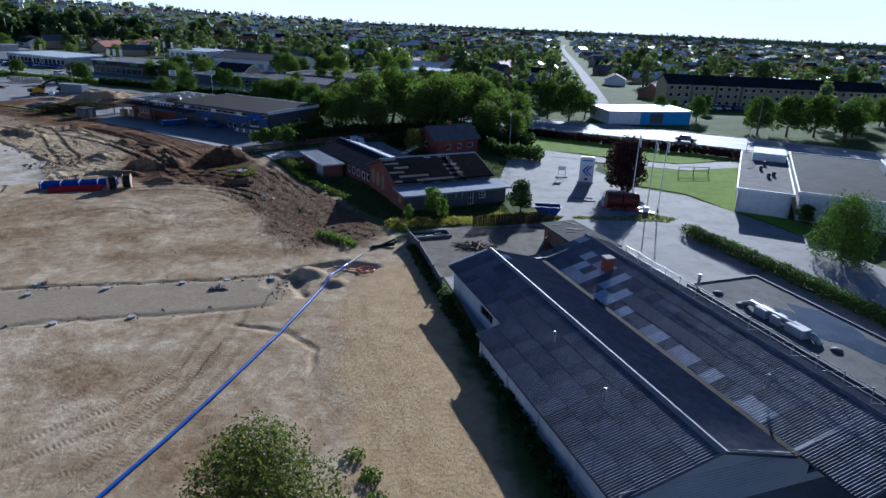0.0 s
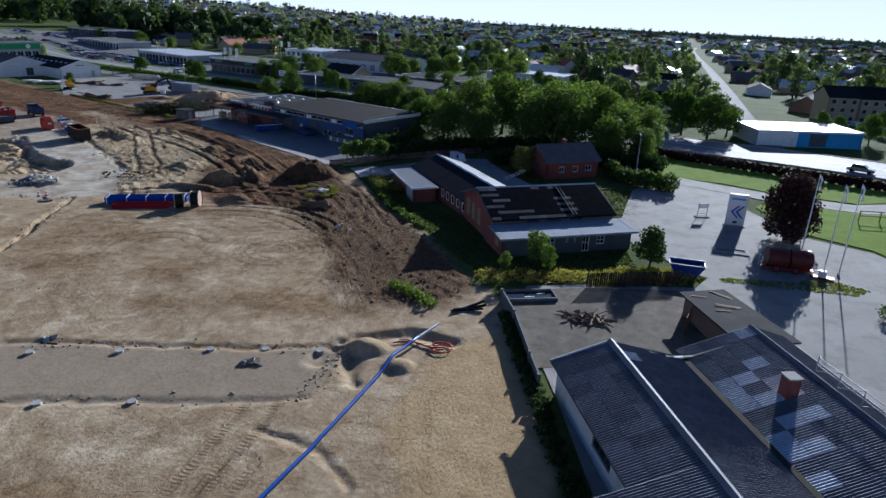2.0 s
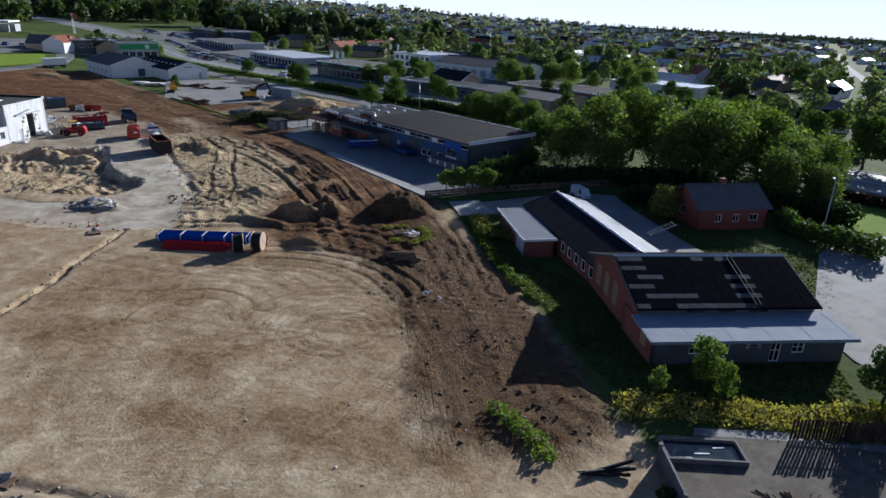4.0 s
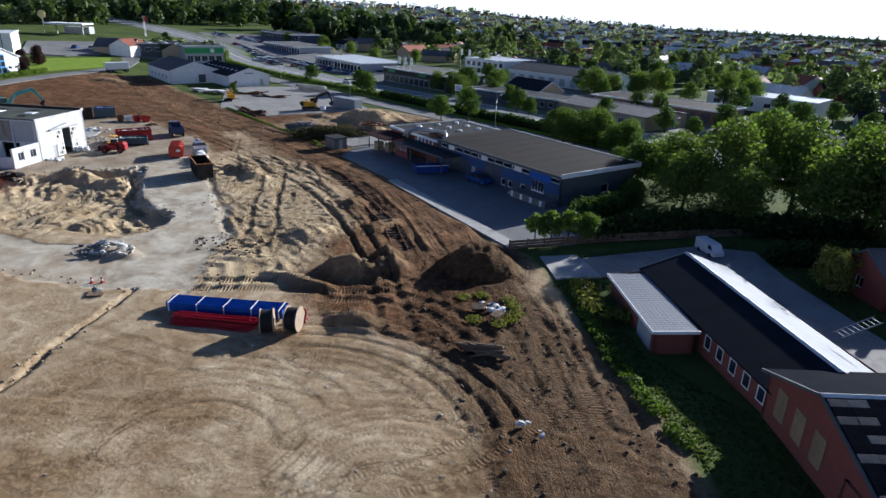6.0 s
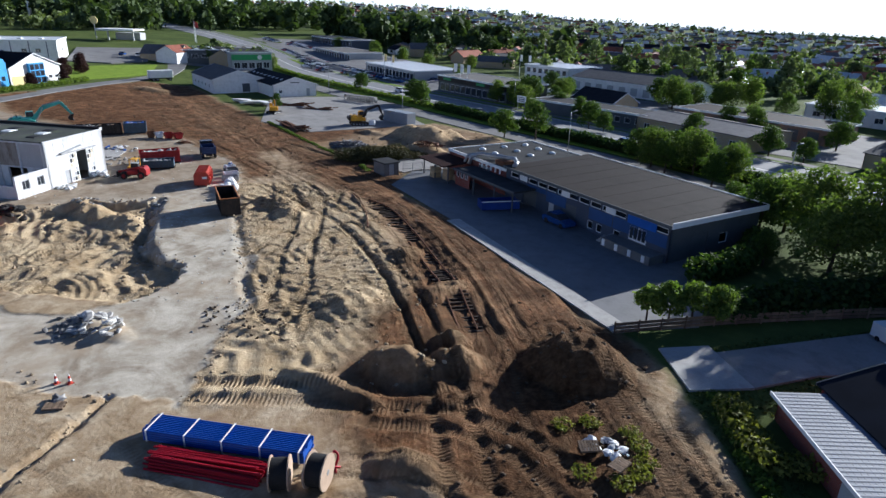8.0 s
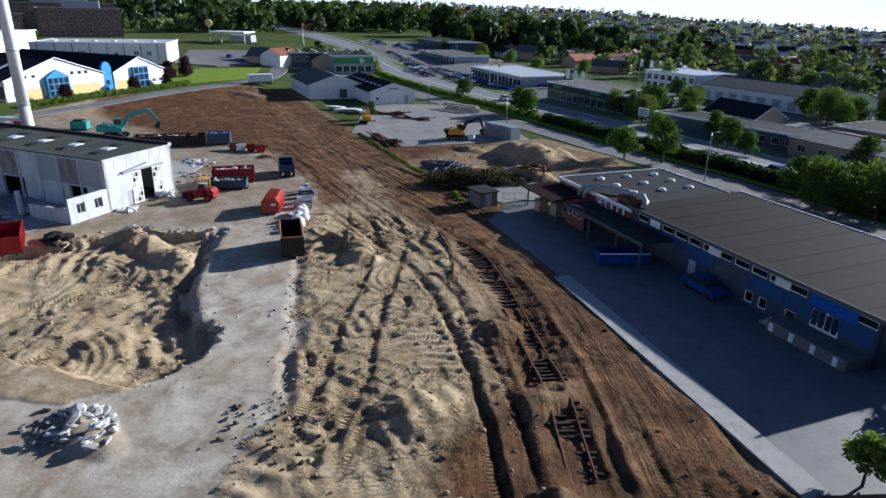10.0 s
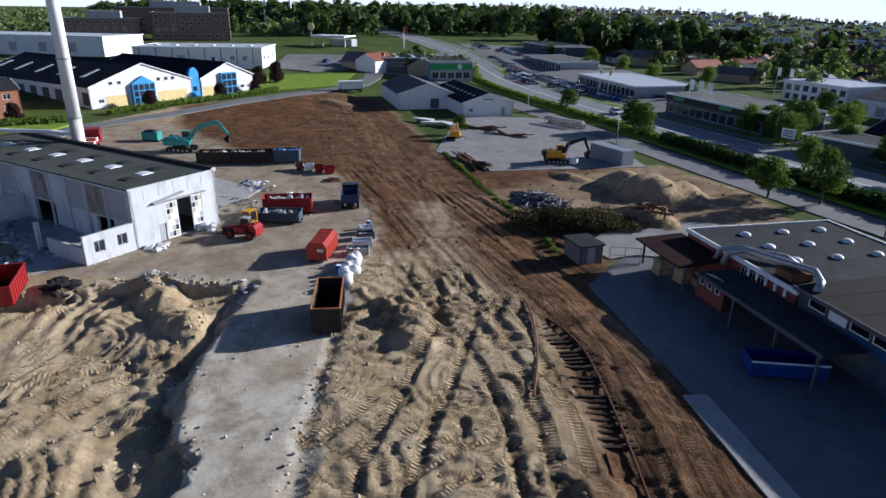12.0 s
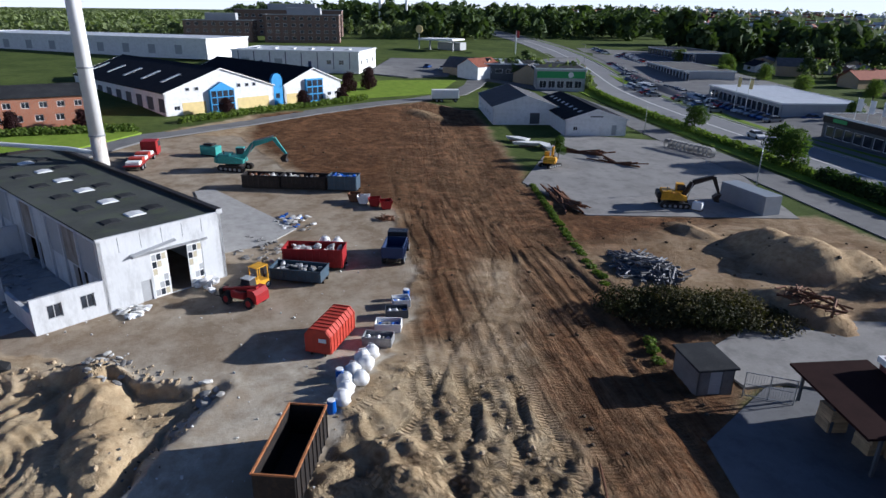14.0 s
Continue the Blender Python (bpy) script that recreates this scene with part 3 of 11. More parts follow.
for _ in range(110):  # tangled machine tracks on the loose soil
    cx, cy = [(-74, 117), (-66, 110), (-80, 124), (-60, 104), (-28, 84), (-56, 100), (-70, 114), (-84, 129), (-93, 99), (-85, 96), (-62, 112), (-70, 106)][rt.randint(12)]
    a0, bend, ln = rt.uniform(0, 6.3), rt.uniform(-0.3, 0.3), rt.uniform(4, 9)
    px, py, pts = cx + rt.normal(0, 7), cy + rt.normal(0, 6), []
    for s in range(5):
        pts.append((px, py))
        a0 += bend
        px, py = px + math.cos(a0) * ln / 4, py + math.sin(a0) * ln / 4
    TRACKS.append((pts, rt.choice([0.9, 1.9, 2.2, 2.3]), rt.uniform(0.24, 0.34), rt.uniform(0.02, 0.065)))


def loop_track(cx, cy, r, a0, a1, gauge, hw, dep):
    """A turning vehicle's round track."""
    TRACKS.append(([(cx + r * math.cos(math.radians(a0 + (a1 - a0) * i / 12)), cy + r * math.sin(math.radians(a0 + (a1 - a0) * i / 12))) for i in range(13)], gauge, hw, dep))


for _r, _a0, _a1 in ((3.6, -20, 300), (2.3, 30, 280), (5.0, 60, 220), (6.4, 90, 200), (7.9, 70, 170)):
    loop_track(-28.9, 74.4, _r, _a0, _a1, 0.9, 0.15, 0.07)
for _r, _a0, _a1 in ((4.0, 20, 210), (5.8, 40, 160), (9.5, 60, 130)):
    loop_track(-41.0, 72.0, _r, _a0, _a1, 1.8, 0.18, 0.065)
for _r in (11.0, 12.6, 14.4, 16.0):
    loop_track(-37.0, 74.5, _r, 40, 118, 1.7, 0.24, 0.085)
STAINS = [(-45.1, 74.7, 6.5, 3.4), (-47.2, 66.4, 5.0, 2.6), (-36.0, 67.0, 2.6, 3.2), (-52.4, 72.4, 3.0, 5.5), (-24.5, 77.5, 2.6, 5.0), (-40.5, 85.0, 7.0, 2.0), (-33.0, 60.5, 4.5, 2.0), (-21.0, 63.0, 5.0, 2.4), (-24.0, 38.0, 4.0, 2.0), (-14.0, 31.0, 2.5, 3.5)]

ARCS = [  # sweeps that a turning machine left: centre, radii, bearing, half angle, spacing, height
    (-56.5, 106, 3.5, 11.5, 135, 42, 0.95, 0.17), (-82.5, 91, 2.5, 7.0, 50, 60, 0.8, 0.16), (-90, 100, 2.0, 6.5, 200, 70, 0.9, 0.16), (-72, 121, 2.0, 6.0, 230, 50, 0.8, 0.14),
    (-97, 101, 2.0, 6.0, 80, 60, 0.8, 0.16), (-81, 111, 2.0, 6.0, 20, 50, 0.7, 0.1), (-49, 89, 4.0, 9.0, 60, 40, 0.7, 0.06), (-12, 50, 2.0, 6.0, -100, 60, 0.9, 0.04),
]


for _ in range(26):  # faint tyre prints that cross the hard plain
    px, py, a0, bend, ln, pts = rt.uniform(-60, -12), rt.uniform(30, 90), rt.uniform(0, 6.3), rt.uniform(-0.2, 0.2), rt.uniform(9, 26), []
    for s in range(7):
        pts.append((px, py))
        a0 += bend
        px, py = px + math.cos(a0) * ln / 6, py + math.sin(a0) * ln / 6
    TRACKS.append((pts, rt.choice([1.6, 1.9, 2.2]), rt.uniform(0.13, 0.22), rt.uniform(0.012, 0.03)))


def smooth_line(line, step):
    """Points every few metres along a rounded line."""
    pts = [Vector((*p, 0)) for p in line]
    pts = [pts[0] * 2 - pts[1]] + pts + [pts[-1] * 2 - pts[-2]]
    out = []
    for i in range(1, len(pts) - 2):
        p0, p1, p2, p3 = pts[i - 1:i + 3]
        k = max(1, int((p2 - p1).length / step))
        for j in range(k):
            u = j / k
            q = 0.5 * ((2 * p1) + (p2 - p0) * u + (2 * p0 - 5 * p1 + 4 * p2 - p3) * u * u + (3 * p1 - p0 - 3 * p2 + p3) * u ** 3)
            out.append((q.x, q.y))
    out.append((pts[-2].x, pts[-2].y))
    return out


FLOW = smooth_line([(-13, 56), (-21, 72), (-30, 88), (-41, 103), (-53, 117), (-67, 129), (-82, 136), (-100, 143), (-125, 153), (-160, 170), (-215, 195)], 5)  # the way the machines drive


for _ in range(34):
    i0, k = rt.randint(4, len(FLOW) - 14), rt.randint(4, 9)
    off, drift, pts = rt.uniform(-9.5, 9), rt.uniform(-0.6, 0.6), []
    for j in range(k):
        (x0, y0), (x1, y1) = FLOW[i0 + j], FLOW[i0 + j + 1]
        ln = math.hypot(x1 - x0, y1 - y0)
        o = off + drift * j
        pts.append((x0 + o * (y1 - y0) / ln, y0 - o * (x1 - x0) / ln))
    TRACKS.append((pts, rt.choice([0.0, 1.9, 2.3]), rt.uniform(0.26, 0.42), rt.uniform(0.06, 0.13)))


def broad(x, y):
    """Lie of the land: level about the site, falling away to the town, rising behind the western halls."""
    s = 0.64 * x + 0.77 * y - 170
    u = -0.95 * x - 0.3 * (y - 140) - 170
    up = 0.5 * (u + np.sqrt(u * u + 100))
    q = s - 700
    return -0.013 * (s + np.sqrt(s * s + 900)) + 0.0065 * (q + np.sqrt(q * q + 10000)) + 9 * (1 - np.exp(-up / 90)) + 34 * np.exp(-((x + 1350) / 1000) ** 2 - ((y - 2100) / 850) ** 2)


def scoring(x, y, warp, wander):
    """Patches of parallel ridges that crawler tracks and buckets left, each patch turned its own way."""
    size = 5.6
    cx, cy = np.floor(x / size).astype(int), np.floor(y / size).astype(int)
    best, turn, kind = np.full(x.shape, 1e9), np.zeros(x.shape), np.zeros(x.shape)
    for i in (-1, 0, 1):
        for j in (-1, 0, 1):
            a, b = (cx + i) & 255, (cy + j) & 255
            px, py = (cx + i + _tab[0][a, b]) * size, (cy + j + _tab[1][a, b]) * size
            th = 0.75 + (_tab[2][a, b] - 0.5) * math.pi * np.where(_tab[4][a, b] > 0.4, 0.3, 1.0)
            u, v = (x - px) * np.cos(th) + (y - py) * np.sin(th), (y - py) * np.cos(th) - (x - px) * np.sin(th)
            d = (u * 0.55) ** 2 + (v * 1.3) ** 2
            near = d < best
            best, turn, kind = np.where(near, d, best), np.where(near, th, turn), np.where(near, _tab[3][a, b], kind)
    wave = x * np.cos(turn) + y * np.sin(turn) + 0.55 * warp + 0.14 * wander
    across = y * np.cos(turn) - x * np.sin(turn) + 0.3 * wander
    pitch = np.where(kind > 0.6, 1.15, 1.8)
    s = np.abs(np.sin(math.pi * wave / pitch))
    crest = np.where(kind > 0.7, s, 1 - s ** 1.5) - 0.5
    treads = 0.03 * np.sin(across * 10.5) * np.clip(2.5 * (kind - 0.3), 0, 1)
    return (np.where(kind > 0.2, 0.26, 0.05) * np.where(kind > 0.6, 0.55, 1.0) * crest + treads) * np.clip(0.8 + 1.0 * wander, 0.2, 1.2)


def relief(x, y):
    """Height of the ground, and which soil lies there."""
    x, y = np.asarray(x, float), np.asarray(y, float)
    wx, wy = x + 1.3 * fbm(x, y, 4, 3, 1), y + 1.3 * fbm(x, y, 4, 3, 4)
    wx, wy = wx + 0.55 * fbm(x, y, 0.9, 2, 2), wy + 0.55 * fbm(x, y, 0.9, 2, 6)

    def mask(poly, soft=0.6):
        d = edge_distance(poly, wx, wy)[0]
        return np.clip(0.5 + np.where(inside(poly, wx, wy), d, -d) / (2 * soft), 0, 1)

    site, sandy, brown, dark = mask(SITE), mask(SANDY, 1.0), mask(BROWN, 1.6), mask(DARK, 1.4)
    conc, pit = mask(CONCRETE, 0.14), mask(PIT, 0.24)
    strip, slab, gold = mask(STRIP, 0.4), mask(SLAB, 0.5), mask(GOLDEN)
    conc = np.clip(conc - pit, 0, 1)
    brown = brown * (1 - 0.6 * np.clip((y - 148) / 6, 0, 1) * np.clip((x + 108) / 6, 0, 1))
    lane = edge_distance(SAND_LANE, wx, wy, False)[0]
    brown = brown * (1 - 0.75 * np.exp(-(lane / 2.3) ** 2))
    flat = np.zeros(x.shape)
    for p in FLATS:
        d = edge_distance(p, x, y)[0]
        flat = np.maximum(flat, np.clip(np.where(inside(p, x, y), 1, 1 - d / 1.2), 0, 1))
    h = broad(x, y)
    n1, n2, n3 = fbm(x, y, 9, 4, 0), fbm(x, y, 2.4, 4, 2), fbm(x + 40, y, 1.1, 3, 5)
    ridged = 1 - np.abs(fbm(x * 0.8 + y * 0.5, y * 0.9 - x * 0.3, 3.2, 4, 3)) * 2.4
    far = np.clip((-x - 90) / 40, 0, 1)
    fine_ridge = 1 - np.abs(fbm(x * 0.9 - y * 0.4, y * 0.7 + x * 0.5, 1.5, 3, 6)) * 2.6
    loose = np.clip(np.maximum(np.maximum(sandy, pit), np.maximum(brown * (0.7 - 0.45 * far), dark * 0.75)), 0, 1)
    scored = 0.9 * scoring(x, y, n1, n2)
    dry = np.maximum(sandy, pit)
    bench = 0.05 * np.tanh(9 * fbm(x * 0.8 + 0.3 * y, y, 5.5, 4, 5)) + 0.02 * np.tanh(9 * fbm(x, y * 0.7 - 0.3 * x, 2.6, 3, 3))
    fd, fu, fs = edge_distance(FLOW, x, y, False)
    fv = fd * fs
    combed = 0.6 * (1 - np.abs(fbm(fu * 0.08, fv + 0.6 * n1, 1.3, 2, 1)) * 2.6) + 1.1 * fbm(fu * 0.1, fv + 0.9 * n1, 3.4, 2, 3)
    churn = np.clip(1 - np.abs(fv - 1.0) / 14, 0, 1) * np.clip(np.maximum(brown * 1.6 * np.clip((-x - 34) / 10, 0, 1), dark * 0.8), 0, 1)
    arcs = np.zeros(x.shape)
    for ax, ay, r0, r1, bear, half, pitch, amp in ARCS:
        rr, th = np.hypot(x - ax, y - ay), np.degrees(np.arctan2(y - ay, x - ax))
        win = np.clip(np.minimum(rr - r0, r1 - rr), 0, 1) * np.clip((half - np.abs((th - bear + 180) % 360 - 180)) / 12, 0, 1)
        arcs = np.maximum(arcs, win)
        scored = scored * (1 - win) + win * amp * (np.abs(np.sin(math.pi * (rr + 0.3 * n1) / pitch)) - 0.4)
    hard = np.clip(np.maximum(np.maximum(conc, strip), slab), 0, 1)
    rough = site * (0.1 * n1 + 0.03 * n2) * (1 - 0.7 * hard) + site * loose * ((1 - 0.6 * arcs) * (0.05 * np.clip(ridged, -0.4, 1) - 0.03 + (0.045 - 0.02 * dry) * n2 + (1 - 0.75 * dry) * (0.03 * n3 + 0.035 * np.clip(fine_ridge, -0.3, 1)) + bench) * (1 - 0.65 * churn) + scored * (1 - churn)) + 0.17 * churn * np.clip(combed, -0.4, 1)
    h = h + rough * (1 - flat)
    h = h + pit * (-1.0 + 0.24 * n1 + 0.1 * np.tanh(6 * n1) + 0.16 * np.clip(ridged, 0, 1)) + (1 - site) * (0.05 * n1 - 0.05)
    h = h + sandy * 0.06 - np.clip(conc - loose, 0, 1) * 0.05
    mound = np.zeros(x.shape)
    for mx, my, rx, ry, hh in MOUNDS:
        q = np.hypot((x - mx) / rx, (y - my) / ry) + 0.2 * n2 + 0.07 * n3
        rise = np.clip(1.1 - q * (0.8 + 0.2 * q), 0, 1)
        mound = np.maximum(mound, hh * (rise - 0.22 * rise ** 3) / 0.8)
    h = h + mound + np.clip(mound, 0, 1) * (0.2 * np.clip(fine_ridge, -0.3, 1) + 0.34 * n2 + 0.16 * n3 - 0.08)
    clods = 1 - np.abs(fbm(x * 0.75 + y * 0.55, y * 0.4 - x * 0.5, 0.95, 2, 4)) * 2.2
    h = h + dark * (1 - flat) * (0.05 * np.clip(clods, -0.3, 1) + 0.07 * n2)
    for line, hw, dep in LINES:
        x0, x1, y0, y1 = min(p[0] for p in line) - 3, max(p[0] for p in line) + 3, min(p[1] for p in line) - 3, max(p[1] for p in line) + 3
        sel = (x > x0) & (x < x1) & (y > y0) & (y < y1)
        if sel.any():
            d = edge_distance(line, wx[sel] * 0.4 + x[sel] * 0.6, wy[sel] * 0.4 + y[sel] * 0.6, False)[0]
            h[sel] += -dep * np.clip(1.2 - d / hw, 0, 1) + dep * 0.08 * np.exp(-((d - hw * 1.7) / (0.5 * hw)) ** 2) * (0.5 + n2[sel])
    trk, along = np.zeros(x.shape), np.zeros(x.shape)
    for line, gauge, hw, dep in TRACKS:
        x0, x1, y0, y1 = min(p[0] for p in line) - 4, max(p[0] for p in line) + 4, min(p[1] for p in line) - 4, max(p[1] for p in line) + 4
        sel = (x > x0) & (x < x1) & (y > y0) & (y < y1)
        if not sel.any():
            continue
        d, u, _ = edge_distance(line, x[sel] + 0.25 * n1[sel], y[sel] + 0.25 * n2[sel], False)
        e = np.abs(d - gauge / 2)
        soft = (1 - flat[sel]) * (1 - hard[sel])
        tone = min(1.7, max(0.5, dep / 0.055))
        dep = dep * (0.45 + 0.75 * loose[sel])
        k = np.clip(1.5 - e / hw, 0, 1) * soft
        h[sel] += -dep * k + dep * 0.3 * np.exp(-((e - hw * 1.5) / (0.35 * hw)) ** 2) * soft
        h[sel] += 0.22 * dep * k * np.sin(u * 11.0 + 2.0 * n1[sel]) * np.clip(0.5 + 1.5 * n2[sel], 0, 1)
        up = k * tone > trk[sel]
        trk[sel] = np.where(up, k * tone, trk[sel])
        along[sel] = np.where(up, u, along[sel])
    damp = np.zeros(x.shape)
    for mx, my, rx, ry in STAINS:
        damp = np.maximum(damp, np.clip(1.5 - 1.1 * np.hypot((wx - mx) / rx, (wy - my) / ry) + 0.9 * n1 + 0.7 * n2, 0, 1))
    bdip = np.exp(-(((x + 18) / 9) ** 2 + ((y - 98) / 12) ** 2)) * 0.5
    h = h * 1.0 - flat * np.clip(h - broad(x, y), -9, 9) * 1.0 - flat * 0.06 - bdip
    return h, dict(site=site, sandy=sandy, brown=brown, dark=dark, conc=conc, pit=pit, strip=strip, slab=slab, gold=gold, trk=trk, along=along, mound=mound, n1=n1, n2=n2, loose=loose, churn=churn, damp=damp, apron=np.clip((-x - 96) / 9 + 0.6 * n1, 0, 1), flow_u=fu, flow_v=fv)


def _lines(a0, a1, fine, mid0, mid1, mid, far):
    inner = list(np.arange(a0, a1, fine))
    lo, hi = list(np.arange(mid0, a0, mid)), list(np.arange(a1, mid1, mid))
    out_lo, out_hi, s = [], [], mid
    p, q = mid0, mid1
    while p > -far or q < far:
        s *= 1.25
        p, q = p - s, q + s
        out_lo.append(p)
        out_hi.append(q)
    return np.array(out_lo[::-1] + lo + inner + hi + out_hi)


gx, gy = _lines(-128, 4, 0.215, -216, 66, 0.8, 4600), _lines(28, 152, 0.215, 0, 215, 0.8, 4600)
GX, GY = np.meshgrid(gx, gy, indexing="ij")
GH, SOIL = relief(GX.ravel(), GY.ravel())
_nx, _ny = len(gx), len(gy)
GRID = GH.reshape(_nx, _ny)


def tz(x, y):
    """Height of the ground sheet at a place."""
    i, j = int(np.searchsorted(gx, x)) - 1, int(np.searchsorted(gy, y)) - 1
    u, v = (x - gx[i]) / (gx[i + 1] - gx[i]), (y - gy[j]) / (gy[j + 1] - gy[j])
    return float(GRID[i, j] * (1 - u) * (1 - v) + GRID[i + 1, j] * u * (1 - v) + GRID[i, j + 1] * (1 - u) * v + GRID[i + 1, j + 1] * u * v)


_i = np.arange(_nx * _ny).reshape(_nx, _ny)
_quads = np.stack([_i[:-1, :-1], _i[1:, :-1], _i[1:, 1:], _i[:-1, 1:]], -1).reshape(-1, 4)
gm = bpy.data.meshes.new("ground")
gm.vertices.add(_nx * _ny)
gm.vertices.foreach_set("co", np.stack([GX.ravel(), GY.ravel(), GH], -1).ravel())
gm.loops.add(_quads.size)
gm.loops.foreach_set("vertex_index", _quads.ravel())
gm.polygons.add(len(_quads))
gm.polygons.foreach_set("loop_start", np.arange(0, _quads.size, 4))
gm.update(calc_edges=True)
gm.shade_smooth()
for _name, _keys in (("soil_a", ("site", "brown", "dark")), ("soil_b", ("conc", "sandy", "gold")), ("soil_c", ("strip", "trk", "pit")), ("soil_d", ("loose", "churn", "apron"))):
    at_ = gm.attributes.new(_name, "FLOAT_COLOR", "POINT")
    cols = np.ones((_nx * _ny, 4), np.float32)
    for _k, _key in enumerate(_keys):
        cols[:, _k] = SOIL[_key]
    at_.data.foreach_set("color", cols.ravel())
at_ = gm.attributes.new("along", "FLOAT", "POINT")
at_.data.foreach_set("value", SOIL["along"].astype(np.float32))
at_ = gm.attributes.new("damp", "FLOAT", "POINT")
at_.data.foreach_set("value", SOIL["damp"].astype(np.float32))
at_ = gm.attributes.new("flow", "FLOAT_VECTOR", "POINT")
at_.data.foreach_set("vector", np.stack([SOIL["flow_u"], SOIL["flow_v"], SOIL["flow_u"] * 0], -1).astype(np.float32).ravel())
at_ = gm.attributes.new("heap", "FLOAT", "POINT")
at_.data.foreach_set("value", (np.clip(SOIL["mound"], 0, 1) * np.clip((-GX.ravel() - 70) / 5, 0.45, 1)).astype(np.float32))


def ground_material():
    m, t, b = _nodes("soil")
    co = _coords(t, True)

    def attr(name):
        a = t.nodes.new("ShaderNodeAttribute")
        a.attribute_name = name
        return a

    def chans(name):
        s = t.nodes.new("ShaderNodeSeparateColor")
        t.links.new(attr(name).outputs["Color"], s.inputs[0])
        return s.outputs
    site, brown, dark = chans("soil_a")
    conc, sandy, gold = chans("soil_b")
    strip, trk, pit = chans("soil_c")
    loose, churn, slab = chans("soil_d")
    flow = t.nodes.new("ShaderNodeMapping")
    flow.inputs["Scale"].default_value = (0.06, 0.9, 1)
    t.links.new(attr("flow").outputs["Vector"], flow.inputs[0])
    comb = _noise(t, flow.outputs[0], 2.2, 5, 0.65)
    big, mid, fine, grit = _noise(t, co, 0.09, 5, 0.65), _noise(t, co, 0.55, 6, 0.7), _noise(t, co, 3.2, 6, 0.7), _noise(t, co, 17, 4, 0.7)
    patch, crumb = _noise(t, co, 0.28, 8, 0.72), _noise(t, co, 1.5, 8, 0.75)
    swirl, scuff = _noise(t, co, 0.2, 6, 0.68, 1.6), _noise(t, co, 0.75, 7, 0.7, 1.1)
    plain = _ramp(t, swirl, [(0.36, (0.25, 0.175, 0.105)), (0.46, (0.355, 0.268, 0.175)), (0.54, (0.43, 0.34, 0.235)), (0.64, (0.57, 0.48, 0.36))])
    plain = _mix(t, 0.38, plain, _ramp(t, scuff, [(0.36, (0.24, 0.165, 0.1)), (0.5, (0.4, 0.31, 0.21)), (0.62, (0.58, 0.49, 0.37))]))
    plain = _mix(t, _ramp(t, big, [(0.52, (0, 0, 0)), (0.66, (0.6, 0.6, 0.6))]), plain, _ramp(t, scuff, [(0.4, (0.21, 0.135, 0.075)), (0.62, (0.36, 0.255, 0.155))]))
    plain = _mix(t, _math(t, "MULTIPLY", attr("damp").outputs["Fac"], 0.82), plain, _ramp(t, scuff, [(0.38, (0.15, 0.095, 0.05)), (0.64, (0.33, 0.23, 0.135))]))
    sand = _mix(t, _math(t, "MULTIPLY", gold, 0.8), plain, _ramp(t, mid, [(0.3, (0.36, 0.25, 0.13)), (0.7, (0.5, 0.375, 0.22))]))
    yellow = _mix(t, 0.65, _ramp(t, crumb, [(0.38, (0.33, 0.235, 0.135)), (0.5, (0.49, 0.385, 0.25)), (0.62, (0.63, 0.525, 0.38))]), _ramp(t, patch, [(0.4, (0.37, 0.27, 0.155)), (0.6, (0.59, 0.485, 0.34))]))
    sand = _mix(t, _math(t, "MULTIPLY", _math(t, "MAXIMUM", sandy, pit), 0.85), sand, yellow)
    earth = _mix(t, 0.5, _ramp(t, mid, [(0.3, (0.04, 0.018, 0.009)), (0.5, (0.12, 0.058, 0.027)), (0.72, (0.25, 0.135, 0.068))]), _ramp(t, crumb, [(0.38, (0.05, 0.023, 0.012)), (0.6, (0.22, 0.112, 0.056))]))
    earth = _mix(t, _math(t, "MULTIPLY", _ramp(t, comb, [(0.42, (0, 0, 0)), (0.6, (1, 1, 1))]), _math(t, "MULTIPLY", churn, 0.45)), earth, (0.34, 0.235, 0.15))
    earth = _mix(t, 0.75, earth, _ramp(t, swirl, [(0.4, (0.36, 0.31, 0.28)), (0.5, (0.7, 0.65, 0.62)), (0.62, (1.3, 1.2, 1.12))]), "MULTIPLY")
    c = _mix(t, _math(t, "MULTIPLY", brown, 0.94), sand, earth)
    c = _mix(t, _math(t, "MULTIPLY", attr("heap").outputs["Fac"], 0.85), c, _ramp(t, crumb, [(0.35, (0.3, 0.21, 0.125)), (0.65, (0.56, 0.44, 0.29))]))
    c = _mix(t, _math(t, "MULTIPLY", dark, 0.85), c, _ramp(t, crumb, [(0.36, (0.026, 0.012, 0.006)), (0.52, (0.078, 0.04, 0.019)), (0.68, (0.175, 0.1, 0.054))]))
    cement = _mix(t, 0.5, _ramp(t, patch, [(0.41, (0.27, 0.225, 0.175)), (0.5, (0.45, 0.41, 0.35)), (0.6, (0.6, 0.565, 0.505))]), _ramp(t, swirl, [(0.4, (0.29, 0.245, 0.195)), (0.58, (0.58, 0.545, 0.48))]))
    cement = _mix(t, _ramp(t, big, [(0.5, (0, 0, 0)), (0.62, (0.65, 0.65, 0.65))]), cement, (0.36, 0.285, 0.205))
    cement = _mix(t, _math(t, "MULTIPLY", slab, 0.75), cement, _ramp(t, patch, [(0.4, (0.2, 0.15, 0.105)), (0.62, (0.34, 0.285, 0.225))]))
    c = _mix(t, conc, c, cement)
    c = _mix(t, _math(t, "MULTIPLY", strip, 0.8), c, _ramp(t, fine, [(0.3, (0.23, 0.19, 0.145)), (0.7, (0.34, 0.29, 0.23))]))
